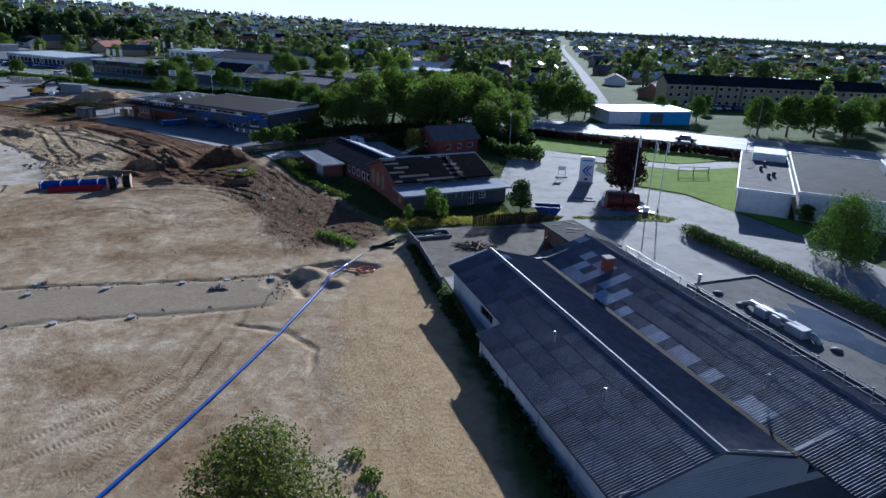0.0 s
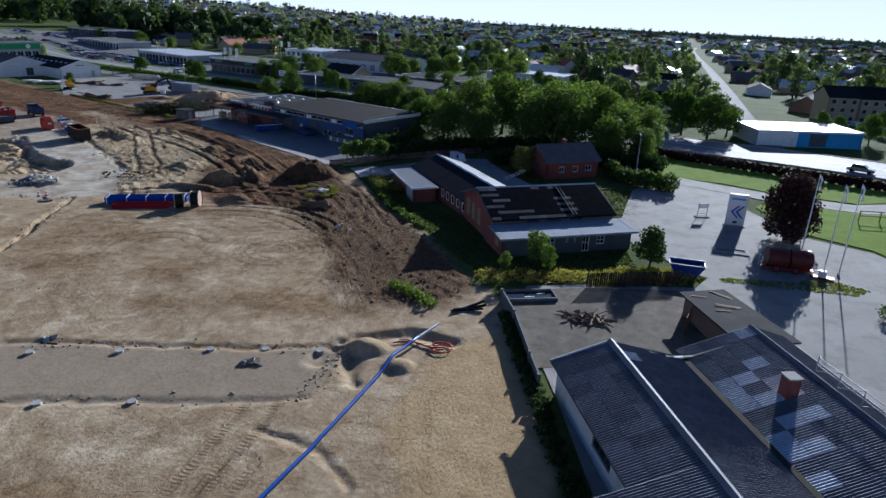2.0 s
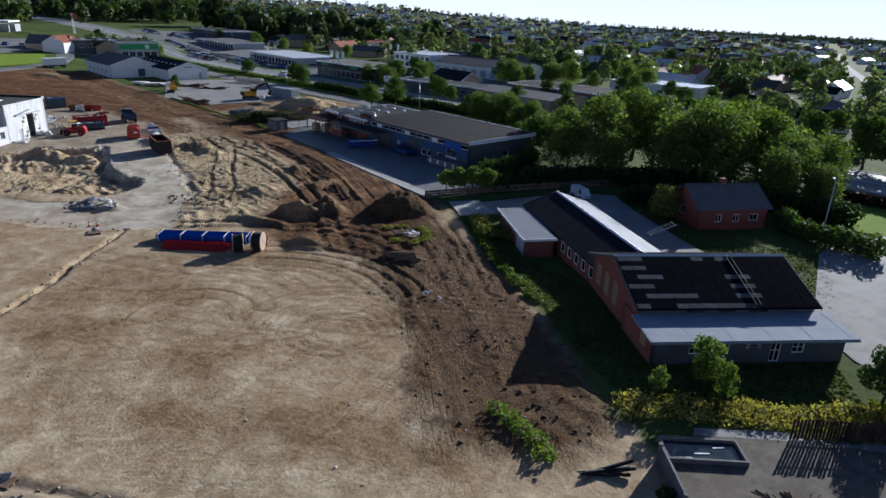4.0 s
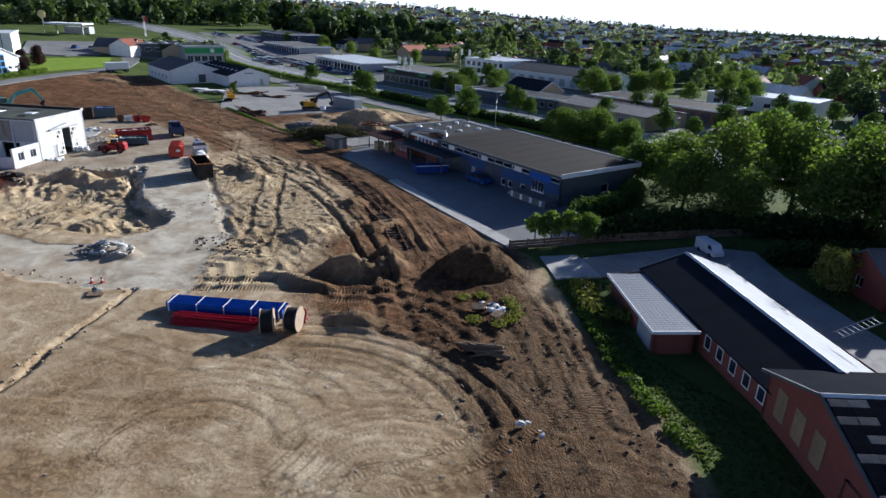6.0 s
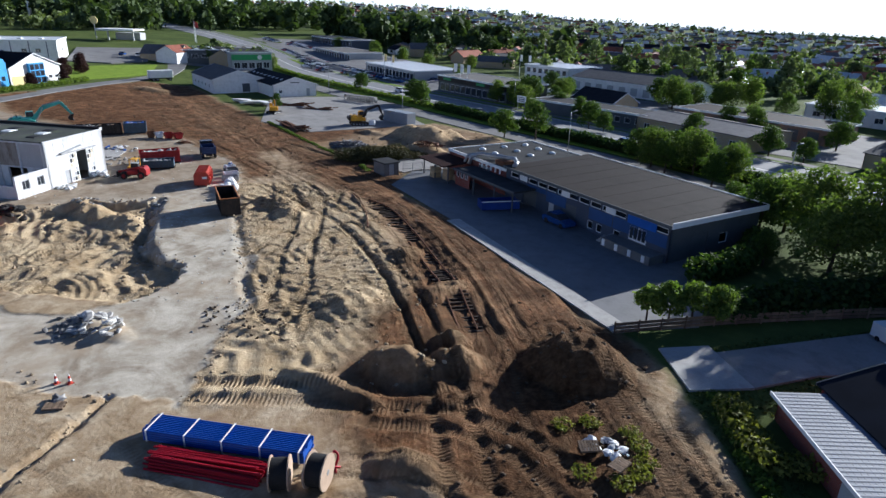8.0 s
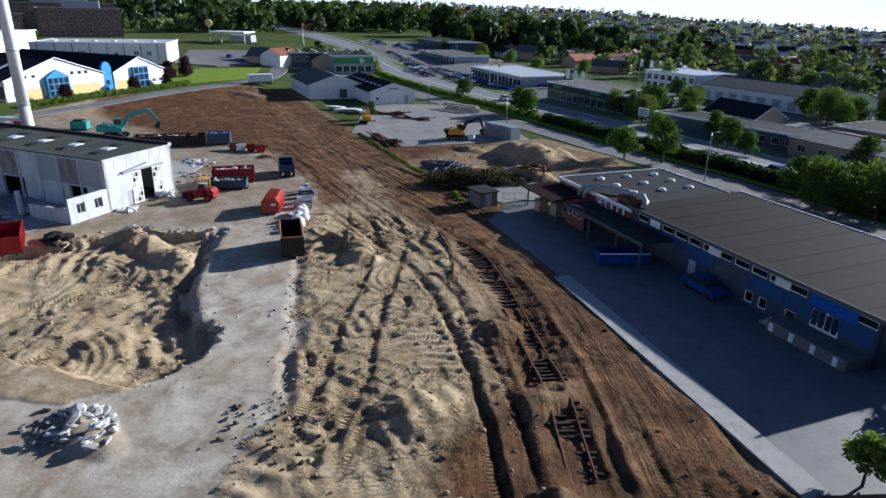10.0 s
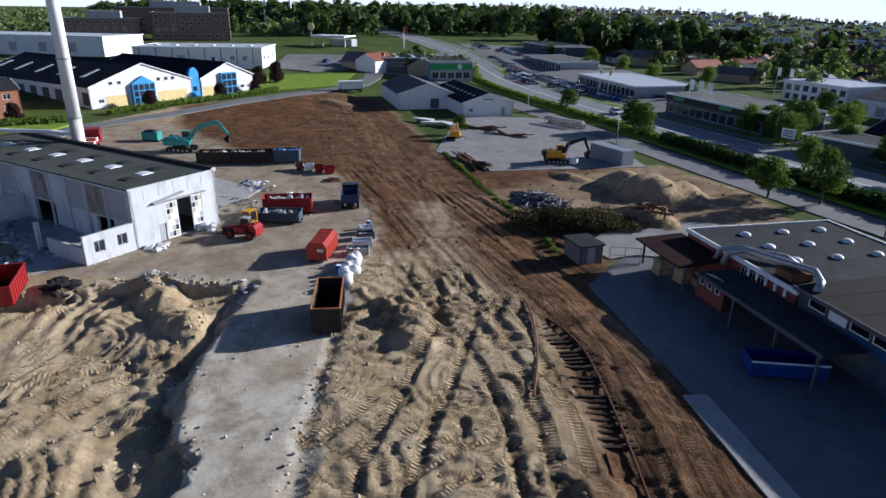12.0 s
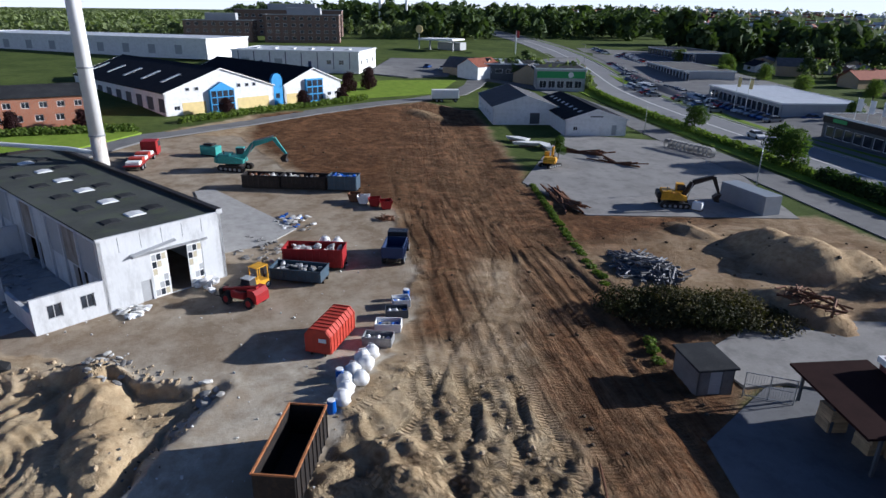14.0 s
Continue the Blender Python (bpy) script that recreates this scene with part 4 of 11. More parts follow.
    tread = _math(t, "ADD", 0.62, _math(t, "MULTIPLY", _math(t, "SINE", _math(t, "MULTIPLY", attr("along").outputs["Fac"], 19.0)), 0.38))
    c = _mix(t, _math(t, "MULTIPLY", _math(t, "MULTIPLY", trk, tread), _math(t, "ADD", 0.34, _math(t, "MULTIPLY", loose, 0.1))), c, (0.15, 0.1, 0.06))
    c = _mix(t, 1.0, c, (1.03, 1.0, 0.92), "MULTIPLY")
    turf = _mix(t, 0.5, _ramp(t, mid, [(0.3, (0.04, 0.06, 0.018)), (0.7, (0.1, 0.14, 0.035))]), _ramp(t, big, [(0.35, (0.05, 0.07, 0.02)), (0.65, (0.13, 0.16, 0.045))]))
    c = _mix(t, site, turf, c)
    c = _mix(t, 0.25, c, _ramp(t, grit, [(0.3, (0.5, 0.5, 0.5)), (0.7, (1.25, 1.25, 1.25))]), "MULTIPLY")
    t.links.new(c, b.inputs["Base Color"])
    b.inputs["Roughness"].default_value = 0.95
    b.inputs["Specular IOR Level"].default_value = 0.05
    cleat = _math(t, "MULTIPLY", _math(t, "SINE", _math(t, "MULTIPLY", attr("along").outputs["Fac"], 21.0)), _math(t, "MULTIPLY", trk, _math(t, "ADD", _math(t, "MULTIPLY", loose, 0.14), 0.03)))
    soft = _math(t, "SUBTRACT", _math(t, "ADD", 0.42, _math(t, "MULTIPLY", _math(t, "SUBTRACT", loose, _math(t, "MULTIPLY", _math(t, "MAXIMUM", sandy, pit), 0.55)), 1.0)), _math(t, "MULTIPLY", _math(t, "MAXIMUM", conc, strip), 0.22))
    clod = _n(t, "ShaderNodeTexVoronoi", Scale=1.7)
    clod.feature = "SMOOTH_F1"
    warped = t.nodes.new("ShaderNodeVectorMath")
    warped.operation = "ADD"
    t.links.new(co, warped.inputs[0])
    t.links.new(_mix(t, 1.0, crumb, (0.9, 0.9, 0.9), "MULTIPLY"), warped.inputs[1])
    t.links.new(warped.outputs[0], clod.inputs["Vector"])
    crease = _math(t, "MULTIPLY", _math(t, "ABSOLUTE", _math(t, "SUBTRACT", crumb, 0.5)), -1.6)
    lumps = _math(t, "MULTIPLY", _math(t, "ADD", crease, _math(t, "MULTIPLY", clod.outputs["Distance"], 0.12)), _math(t, "MULTIPLY", _math(t, "ADD", _math(t, "SUBTRACT", loose, _math(t, "MULTIPLY", _math(t, "MAXIMUM", sandy, pit), 0.6)), _math(t, "MULTIPLY", dark, 0.5)), _math(t, "SUBTRACT", 1.0, _math(t, "MULTIPLY", churn, 0.6))))
    combs = _math(t, "MULTIPLY", _math(t, "ABSOLUTE", _math(t, "SUBTRACT", comb, 0.5)), _math(t, "MULTIPLY", churn, -2.6))
    hgt = _math(t, "ADD", _math(t, "MULTIPLY", _math(t, "ADD", fine, _math(t, "MULTIPLY", grit, 0.4)), soft), _math(t, "ADD", cleat, _math(t, "ADD", lumps, combs)))
    bp = _n(t, "ShaderNodeBump", Strength=0.85, Distance=0.2)
    t.links.new(hgt, bp.inputs["Height"])
    t.links.new(bp.outputs[0], b.inputs["Normal"])
    return m


gm.materials.append(ground_material())
tagged(new("ground", gm), "rutted pale sand and brown earth of a cleared building site", "ground", kind="structure")


def paving(name, label, poly, material, top=0.03, cat="pavement", drop=0.4, level=None):
    """A paved sheet with a real edge, lying on the ground."""
    mb = Mb().prism(poly, (lambda x, y: float(broad(x, y)) + top - drop), (lambda x, y: float(broad(x, y)) + top))
    return tagged(part(name, mb, material), label, cat, kind="structure")


def ribbon(name, label, line, width, material, top=0.05, cat="road", step=12.0, off=0.0, thick=0.25):
    """A road-like band along a smooth line."""
    pts = smooth_line(line, step)
    mb, lo, hi = Mb(), [], []
    for i, p in enumerate(pts):
        a, c = pts[max(i - 1, 0)], pts[min(i + 1, len(pts) - 1)]
        d = (Vector(c) - Vector(a)).normalized()
        n = Vector((d.y, -d.x))
        l, r = Vector(p) + n * (off - width / 2), Vector(p) + n * (off + width / 2)
        zc = float(broad(p[0], p[1])) + top
        lo.append((l.x, l.y, zc))
        hi.append((r.x, r.y, zc))
    n = len(pts)
    vs = lo + hi + [(x, y, z - thick) for x, y, z in lo] + [(x, y, z - thick) for x, y, z in hi]
    fs = []
    for i in range(n - 1):
        fs += [(i, n + i, n + i + 1, i + 1), (2 * n + i, i, i + 1, 2 * n + i + 1), (n + i, 3 * n + i, 3 * n + i + 1, n + i + 1)]
    mb.add(vs, fs)
    return tagged(part(name, mb, material), label, cat, kind="structure")

# ---- roads and yards ----
HIGHWAY = [(190, 50), (111, 109), (63, 138), (39, 149), (15, 158), (-24, 181), (-54, 193.5), (-80, 204), (-106, 215), (-147, 232), (-200, 258), (-290, 310), (-420, 370), (-600, 440), (-1000, 560)]
SERVICE = [(-22, 158), (-50, 174), (-92, 191), (-120, 203), (-146, 213.5), (-182, 229), (-215, 238), (-240, 228)]
ribbon("road_highway", "wide grey asphalt highway passing the site", HIGHWAY, 14.5, M_ROAD, 0.14)
for _o in (-6.9, 6.9):
    ribbon("road_edge_line", "white painted edge line on the highway", HIGHWAY, 0.18, M_LINE, 0.16, "road marking", off=_o, thick=0.01)
for _o in (-7.9, 7.9):
    ribbon("kerb", "pale concrete kerb along the highway", HIGHWAY, 0.35, M_CONCRETE, 0.22, "kerb", off=_o, thick=0.3)
ribbon("road_median", "painted centre strip of the highway", HIGHWAY, 0.5, M_LINE, 0.16, "road marking", off=0.0, thick=0.01)
M_VERGE = surface("mown_verge_grass", (0.105, 0.165, 0.03), 0.3, 0.3, 8, 0.9, stain=(0.16, 0.19, 0.05), stain_amount=0.5, world_space=True, bump=0.4, spec=0.1)
ribbon("grass_verge", "narrow mown grass verge beside the cycle path", HIGHWAY[4:], 1.5, M_VERGE, 0.16, "verge", off=8.9)
ribbon("cycle_path", "pale asphalt cycle path beyond a grass verge", HIGHWAY[5:], 2.6, M_ASPHALT, 0.1, "path", off=11.0)
ribbon("road_service", "narrow grey service road behind the yards", SERVICE, 6.0, M_ASPHALT, 0.08)
ribbon("road_west", "asphalt street in front of the white halls", [(-140, 80), (-170, 103), (-185, 120), (-193, 142), (-200, 158), (-206, 176), (-215, 205), (-236, 226), (-256, 245), (-280, 290), (-290, 312)], 7.0, M_ASPHALT, 0.12)
ribbon("road_town", "straight town street running away to the horizon", [(42, 150), (48, 200), (64, 300), (90, 470), (134, 770), (170, 1000), (200, 1150)], 5.0, M_ASPHALT, 0.1, step=20)
ribbon("path_lawn", "asphalt footpath between two lawns", [(18, 121), (30, 115), (42, 111.5), (56, 116.5), (70, 120)], 4.6, M_FORECOURT, 0.05)
paving("pavement_loading_yard", "bluish asphalt loading yard with a pale concrete edge", [(-36.2, 113.3), (-31.0, 117.6), (-32, 132), (-60, 146), (-76, 153), (-79.5, 148), (-77.5, 139.5), (-62, 130.4)], M_ASPHALT_DARK, 0.03)
paving("pavement_machine_lot", "flat grey asphalt lot with parked machines", [(-131, 166), (-114.5, 163.5), (-101, 186), (-139, 214.5), (-159, 197)], M_FORECOURT, 0.04)
paving("pavement_forecourt", "worn grey asphalt forecourt", [(-2.5, 67), (1.5, 53), (9, 22), (40, 22), (56, 38), (50, 58), (42, 80), (36, 92), (29.5, 96), (25.6, 107), (27, 111), (24, 120), (16, 122), (11, 112), (7.5, 92),
                                                                               (9.5, 86.5), (15.5, 79), (14, 76.2), (4.5, 74.6), (-2, 72.4)], M_FORECOURT, 0.02)
paving("pavement_yard_floor", "dirty broken concrete of the small back yard", [(-3.4, 67.5), (-0.6, 57.5), (10.4, 60.6), (14.6, 67), (13.2, 75.2), (4.4, 73.6), (-2, 71.6)], M_YARDDIRT, 0.035)
paving("pavement_back_yard", "pale asphalt parking bay beside a hut", [(-79, 149.5), (-74.5, 153), (-69, 165), (-80, 166), (-86, 157), (-84.5, 147.5), (-80, 146.5)], M_FORECOURT, 0.16)
paving("pavement_house_drive", "cracked concrete drive behind the brick wing", [(-33, 112), (-29.8, 114.6), (-26, 110), (-29.8, 107.2)], M_CONCRETE, 0.06)
SIDE_YARD = [(-29.4, 113.5), (-26.2, 109.8), (-22.2, 114.4), (-17.8, 117.6), (-13.5, 117.0), (-5.5, 105), (-1, 98.5), (3, 101), (-3.5, 110), (-9.9, 119.8), (-12.8, 126.0), (-18.6, 124.6)]
paving("pavement_side_yard", "worn grey asphalt yard beside the brick wing", SIDE_YARD, M_FORECOURT, 0.05)
paving("pavement_west_car_park", "empty asphalt car park beside the warehouse", [(-252, 194), (-242, 204), (-243, 219), (-283, 249), (-292, 222)][::-1], M_ASPHALT, 0.35)
paving("pavement_dealer_lot", "asphalt lot of the car dealers", [(-330, 350), (-205, 272), (-150, 246), (-108, 232), (-92, 262), (-150, 300), (-230, 345), (-310, 385)], M_ASPHALT, 0.05)
paving("pavement_shops", "asphalt yard of the low workshops", [(-98, 228), (-50, 206), (-10, 196), (0, 225), (-40, 262), (-80, 268)], M_ASPHALT, 0.05)
paving("pavement_gravel", "light concrete edge strip of the loading yard", [(-36.6, 112.6), (-35.4, 113.9), (-61.4, 131.1), (-62.4, 129.8)], M_CONCRETE, 0.09)

paving("pavement_hall_slab", "pale cleared concrete slab beside the white hall", [(-147.4, 123.1), (-122.1, 121.4), (-122.3, 125.8), (-126.0, 130.4), (-147.5, 125.6)], M_CONCRETE, 0.06)

# ---- buildings ----
def window(parent, p, q, u, z, w, h, frame_mat, pane_mat, depth=0.08, bars=0, cross=0, name="window", label=""):
    """A framed pane set into the wall p -> q, u along it."""
    p, q = Vector((*p, 0)), Vector((*q, 0))
    d = (q - p).normalized()
    ang = math.degrees(math.atan2(d.y, d.x))
    o = p + d * u
    t = min(0.09, w * 0.12)
    fb = Mb().box(0, depth, 0, t, depth + 0.07, h).box(w - t, depth, 0, w, depth + 0.07, h).box(t, depth, 0, w - t, depth + 0.07, t).box(t, depth, h - t, w - t, depth + 0.07, h)
    for i in range(bars):
        x = w * (i + 1) / (bars + 1)
        fb.box(x - 0.03, depth + 0.01, t, x + 0.03, depth + 0.06, h - t)
    for i in range(cross):
        zz = h * (i + 1) / (cross + 1)
        fb.box(t, depth + 0.01, zz - 0.03, w - t, depth + 0.06, zz + 0.03)
    ob = part(name, fb, frame_mat, parent, label, m=pose(o.x, o.y, z, 0, 0, ang))
    part("pane", Mb().box(t, depth + 0.03, t, w - t, depth + 0.045, h - t), pane_mat, ob)
    return ob


def door(parent, p, q, u, z, w, h, material, label="", name="door", depth=0.1):
    p, q = Vector((*p, 0)), Vector((*q, 0))
    d = (q - p).normalized()
    o = p + d * u
    mb = Mb().box(0, depth, 0, w, depth + 0.06, h)
    for i in range(2):
        mb.box(w * 0.15, depth - 0.015, h * (0.1 + 0.45 * i), w * 0.85, depth, h * (0.45 + 0.45 * i))
    return part(name, mb, material, parent, label, m=pose(o.x, o.y, z, 0, 0, math.degrees(math.atan2(d.y, d.x))))


def shell(th, L, W, H, walls, openings=None, thick=0.25, base=-0.5, frame_mat=None, pane_mat=None, x0=0.0, y0=0.0, bars=1, cross=0):
    """Four walls with openings {side: [(u, z, w, h, kind)]}; walls is one material or {side: material}."""
    openings = openings or {}
    c = [(x0, y0), (x0 + L, y0), (x0 + L, y0 + W), (x0, y0 + W)]
    for i, s in enumerate("senw"):
        p, q = c[i], c[(i + 1) % 4]
        ops = openings.get(s, [])
        mat = walls.get(s, walls["s"]) if isinstance(walls, dict) else walls
        part("wall", Mb().wall(p, q, base, H, thick, [(u, z, u + w, z + h) for u, z, w, h, *_ in ops]), mat, th)
        for u, z, w, h, *k in ops:
            k = k[0] if k else "win"
            if k == "win":
                window(th, p, q, u, z, w, h, frame_mat or M_TRIM, pane_mat or M_GLASS, bars=bars, cross=cross)
            elif k == "door":
                door(th, p, q, u, z, w, h, frame_mat or M_TRIM)
            elif k == "dark":
                door(th, p, q, u, z, w, h, M_DARKGREY)
            elif k == "blue":
                door(th, p, q, u, z, w, h, M_NAVY)
            elif k == "grey":
                door(th, p, q, u, z, w, h, M_GREYPANEL)


def gable_roof(th, L, W, H, rise, roof_mat, wall_mat, over=0.35, thick=0.12, along="x", x0=0.0, y0=0.0, ridge_mat=None, verge_mat=None, split=None):
    """Two roof slopes, gable walls, ridge and verges; the ridge runs along x or y."""
    swap = along == "y"
    a, b = (W, L) if swap else (L, W)

    def place(mb):
        if swap:
            mb.v = [(x0 + b - y, y0 + x, z) for x, y, z in mb.v]
        else:
            mb.v = [(x0 + x, y0 + y, z) for x, y, z in mb.v]
        return mb
    half = b / 2
    sl = rise / half
    for s in (0, 1):
        e0, e1 = (-over, half) if s == 0 else (b + over, half)
        z0, z1 = H - over * sl, H + rise
        prof = [(e0, z0), (e1, z1), (e1, z1 + thick), (e0, z0 + thick)]
        if s:
            prof = prof[::-1]
        part("roof_slope", place(Mb().extrude_x(prof, -over, a + over)), roof_mat, th)
    for xx in (0.0, a - 0.22):
        part("gable", place(Mb().extrude_x([(0, H), (b, H), (half, H + rise - 0.02)], xx, xx + 0.22)), wall_mat, th)
    part("ridge", place(Mb().extrude_x([(half - 0.22, H + rise + thick - 0.02), (half + 0.22, H + rise + thick - 0.02), (half, H + rise + thick + 0.1)], -over - 0.02, a + over + 0.02)), ridge_mat or roof_mat, th)
    if verge_mat:
        for xx in (-over - 0.05, a + over - 0.05):
            for s in (0, 1):
                e0, e1 = (-over, half) if s == 0 else (b + over, half)
                z0, z1 = H - over * sl, H + rise
                prof = [(e0, z0 - 0.06), (e1, z1 - 0.06), (e1, z1 + thick + 0.03), (e0, z0 + thick + 0.03)]
                part("verge_board", place(Mb().extrude_x(prof[::-1] if s else prof, xx, xx + 0.1)), verge_mat, th)


def flat_roof(th, L, W, H, roof_mat, trim_mat, over=0.25, thick=0.22, x0=0.0, y0=0.0, parapet=0.12):
    part("roof", Mb().box(x0 - over, y0 - over, H, x0 + L + over, y0 + W + over, H + thick), roof_mat, th)
    a, b, c, d = x0 - over - 0.06, y0 - over - 0.06, x0 + L + over + 0.06, y0 + W + over + 0.06
    for bx in ((a, b, c, b + 0.18), (a, d - 0.18, c, d), (a, b + 0.18, a + 0.18, d - 0.18), (c - 0.18, b + 0.18, c, d - 0.18)):
        part("roof_edge", Mb().box(bx[0], bx[1], H - 0.05, bx[2], bx[3], H + thick + parapet), trim_mat, th)


def rowwin(u0, u1, n, z, w, h, kind="win"):
    return [(u0 + (u1 - u0 - w) * i / max(1, n - 1), z, w, h, kind) for i in range(n)]


# shed with two gables, a flat roof and corrugated fibre-cement sheets
def corrugated(name, wid, ln, waves, amp=0.028):
    mb = Mb()
    n = waves * 2
    top = [(wid * i / n, amp * (1 if i % 2 else -1)) for i in range(n + 1)]
    vs, fs = [], []
    for x, z in top:
        vs += [(x, 0, z), (x, ln, z), (x, 0, z - 0.02), (x, ln, z - 0.02)]
    for i in range(n):
        a, b = i * 4, i * 4 + 4
        fs += [(a, b, b + 1, a + 1), (a + 2, b + 2, b, a)]
    mb.add(vs, fs)
    me = mb.mesh(name)
    return me


def old_shed():
    # local x runs along the sheds from the yard end towards the street, y across towards the forecourt
    th = thing("workshop_shed", "long white rendered workshop shed under grey corrugated double gable roofs", "shed", pose(0.75, 54.6, 0.0, 0, 0, -70.5))
    L = 30.5
    z_e, z_r, z_v = 2.55, 3.85, 2.35
    yr, yv, yr2, ye2 = 3.9, 9.2, 14.8, 17.7
    part("wall", Mb().wall((0.2, 0.3), (11.9, 0.3), -0.3, z_e, 0.25, [(6.6, 0.9, 9.2, 1.7)]), M_WHITE_DIRTY, th)
    window(th, (0.2, 0.3), (11.9, 0.3), 6.6, 0.9, 2.6, 0.8, M_DARKGREY, M_GLASS, bars=2)
    part("wall", Mb().wall((12.4, -1.95), (L, -1.95), -0.3, z_e - 0.4, 0.25), M_WHITE_DIRTY, th)
    for i in range(4):
        part("buttress", Mb().box(12.6 + i * 4.6, -2.1, -0.3, 12.9 + i * 4.6, -1.952, z_e - 0.6), M_WHITE_DIRTY, th)
    part("wall", Mb().wall((0.2, yv), (0.2, 0.55), -0.3, z_e, 0.25), M_WHITE_DIRTY, th)
    part("wall", Mb().wall((L, -1.9), (L, yv), -0.3, z_v - 0.15, 0.25, [(6.6, 0.9, 9.2, 2.0)]), M_GREYPANEL, th)
    window(th, (L, -1.9), (L, yv), 6.6, 0.9, 2.6, 1.1, M_DARKGREY, M_GLASS, bars=1)
    part("gable", Mb().extrude_x([(-1.9, z_e - 0.45), (yv, z_v), (yr, z_r - 0.05)], L - 0.24, L - 0.02), M_GREYPANEL, th, "blue-grey clapboard gable")
    for i in range(12):
        part("clapboard", Mb().box(L - 0.005, -1.9, 0.1 + i * 0.2, L + 0.02, yv, 0.27 + i * 0.2), M_GREYPANEL, th)
    part("gable", Mb().extrude_x([(0.2, z_e - 0.05), (yv, z_v), (yr, z_r - 0.05)], 0.22, 0.44), M_WHITE_DIRTY, th)
    part("wall", Mb().wall((0.2, ye2), (0.2, yv), -0.3, z_v + 0.2, 0.25), M_DARKGREY, th)
    part("gable", Mb().extrude_x([(yv, z_v), (ye2, z_v + 0.3), (yr2, z_r + 0.1)], 0.22, 0.44), M_DARKGREY, th)
    part("wall", Mb().wall((L, yv), (L, ye2), -0.3, z_v, 0.25, [(1.5, 0.6, 3.0, 2.0), (4.5, 0.6, 6.0, 2.0)]), M_GREYPANEL, th)
    part("gable", Mb().extrude_x([(yv, z_v), (ye2, z_v), (yr2, z_r + 0.1)], L - 0.24, L - 0.02), M_GREYPANEL, th)
    part("wall", Mb().wall((L, ye2), (0.2, ye2), -0.3, 3.0, 0.25), M_WHITE_DIRTY, th)
    # roof slopes: y0, z0, y1, z1, x0, x1, rows
    slopes = [(-0.15, z_e - 0.02, yr, z_r, 0.0, 12.3, 3), (-2.35, z_e - 0.45, yr, z_r, 12.3, L + 0.3, 4), (yv, z_v, yr, z_r, 0.0, L + 0.3, 4), (yv + 0.25, z_v + 0.02, yr2, z_r + 0.15, -1.0, L + 4, 4),
              (ye2, z_v + 0.6, yr2, z_r + 0.15, -1.0, L + 4, 3)]
    for k, (ya, za, yb, zb, xa, xb, rows) in enumerate(slopes):
        run = math.hypot(yb - ya, zb - za)
        slope = math.atan2(zb - za, abs(yb - ya))
        deck = Mb()
        o = 0.09
        deck.add([(xa, ya, za - o), (xb, ya, za - o), (xb, yb, zb - o), (xa, yb, zb - o), (xa, ya, za - o - 0.06), (xb, ya, za - o - 0.06), (xb, yb, zb - o - 0.06), (xa, yb, zb - o - 0.06)],
                 [(0, 1, 2, 3), (7, 6, 5, 4), (0, 4, 5, 1), (1, 5, 6, 2), (2, 6, 7, 3), (3, 7, 4, 0)])
        part("roof_deck", deck, M_DARKGREY, th)
        cols = int(round((xb - xa) / 1.1))
        wid, ln = (xb - xa) / cols, run / rows + 0.12
        me = corrugated("roof_sheet", wid + 0.03, ln, 6)
        me.materials.append(M_ETERNIT)
        me_new = me.copy()
        me_new.materials.clear()
        me_new.materials.append(M_ETERNIT_NEW)
        rr = random.Random(k)
        sgn = 1 if yb > ya else -1
        loose = Mb()
        for r in range(rows):
            for c in range(cols):
                fr = r / rows
                x, y, z = xa + c * wid, ya + (yb - ya) * fr, za + (zb - za) * fr + 0.02 - 0.008 * r
                rot = Matrix.Rotation(slope - 0.02, 4, "X")
                if sgn < 0:
                    m = Matrix.Translation((x + wid, y, z)) @ Matrix.Rotation(math.pi, 4, "Z") @ rot
                else:
                    m = Matrix.Translation((x, y, z)) @ rot
                pale = k == 3 and ((r in (0, 1, 2) and 3 < c < 13 and rr.random() < 0.55) or (r == 0 and c in (15, 16, 18, 19, 21, 24, 25)) or (c < 5 and r > 1 and rr.random() < 0.4))
                pale = pale or (k == 2 and r == 3 and c == 1)
                if k in (1, 3) or pale or k == 0:
                    part("roof_sheet", me_new if pale else me, None, th, "paler clean replacement sheet" if pale else "", m=m)
                else:
                    loose.add([m @ v.co for v in me.vertices], [tuple(p.vertices) for p in me.polygons])
        if loose.v:
            tagged(part("roof_sheeting", loose, M_ETERNIT, th), kind="stuff")
    part("ridge_cap", Mb().extrude_x([(yr - 0.28, z_r), (yr + 0.28, z_r), (yr, z_r + 0.15)], -0.1, L + 0.4), M_ZINC, th, "pale zinc ridge cap")
    part("ridge_cap", Mb().extrude_x([(yr2 - 0.25, z_r + 0.12), (yr2 + 0.25, z_r + 0.12), (yr2, z_r + 0.26)], -1.0, L + 4.1), M_ETERNIT, th)
    part("valley_gutter", Mb().box(0.1, yv - 0.12, z_v - 0.04, L + 0.3, yv + 0.3, z_v + 0.07), M_MOSS, th, "moss-filled valley gutter")
    part("verge_board", Mb().add([(-0.08, yr, z_r + 0.1), (-0.08, -0.2, z_e + 0.06), (-0.08, -0.2, z_e - 0.14), (-0.08, yr, z_r - 0.12), (0.02, yr, z_r + 0.1), (0.02, -0.2, z_e + 0.06), (0.02, -0.2, z_e - 0.14), (0.02, yr, z_r - 0.12)],
                                [(0, 3, 2, 1), (4, 5, 6, 7), (0, 1, 5, 4), (2, 3, 7, 6)]), M_TRIM, th)
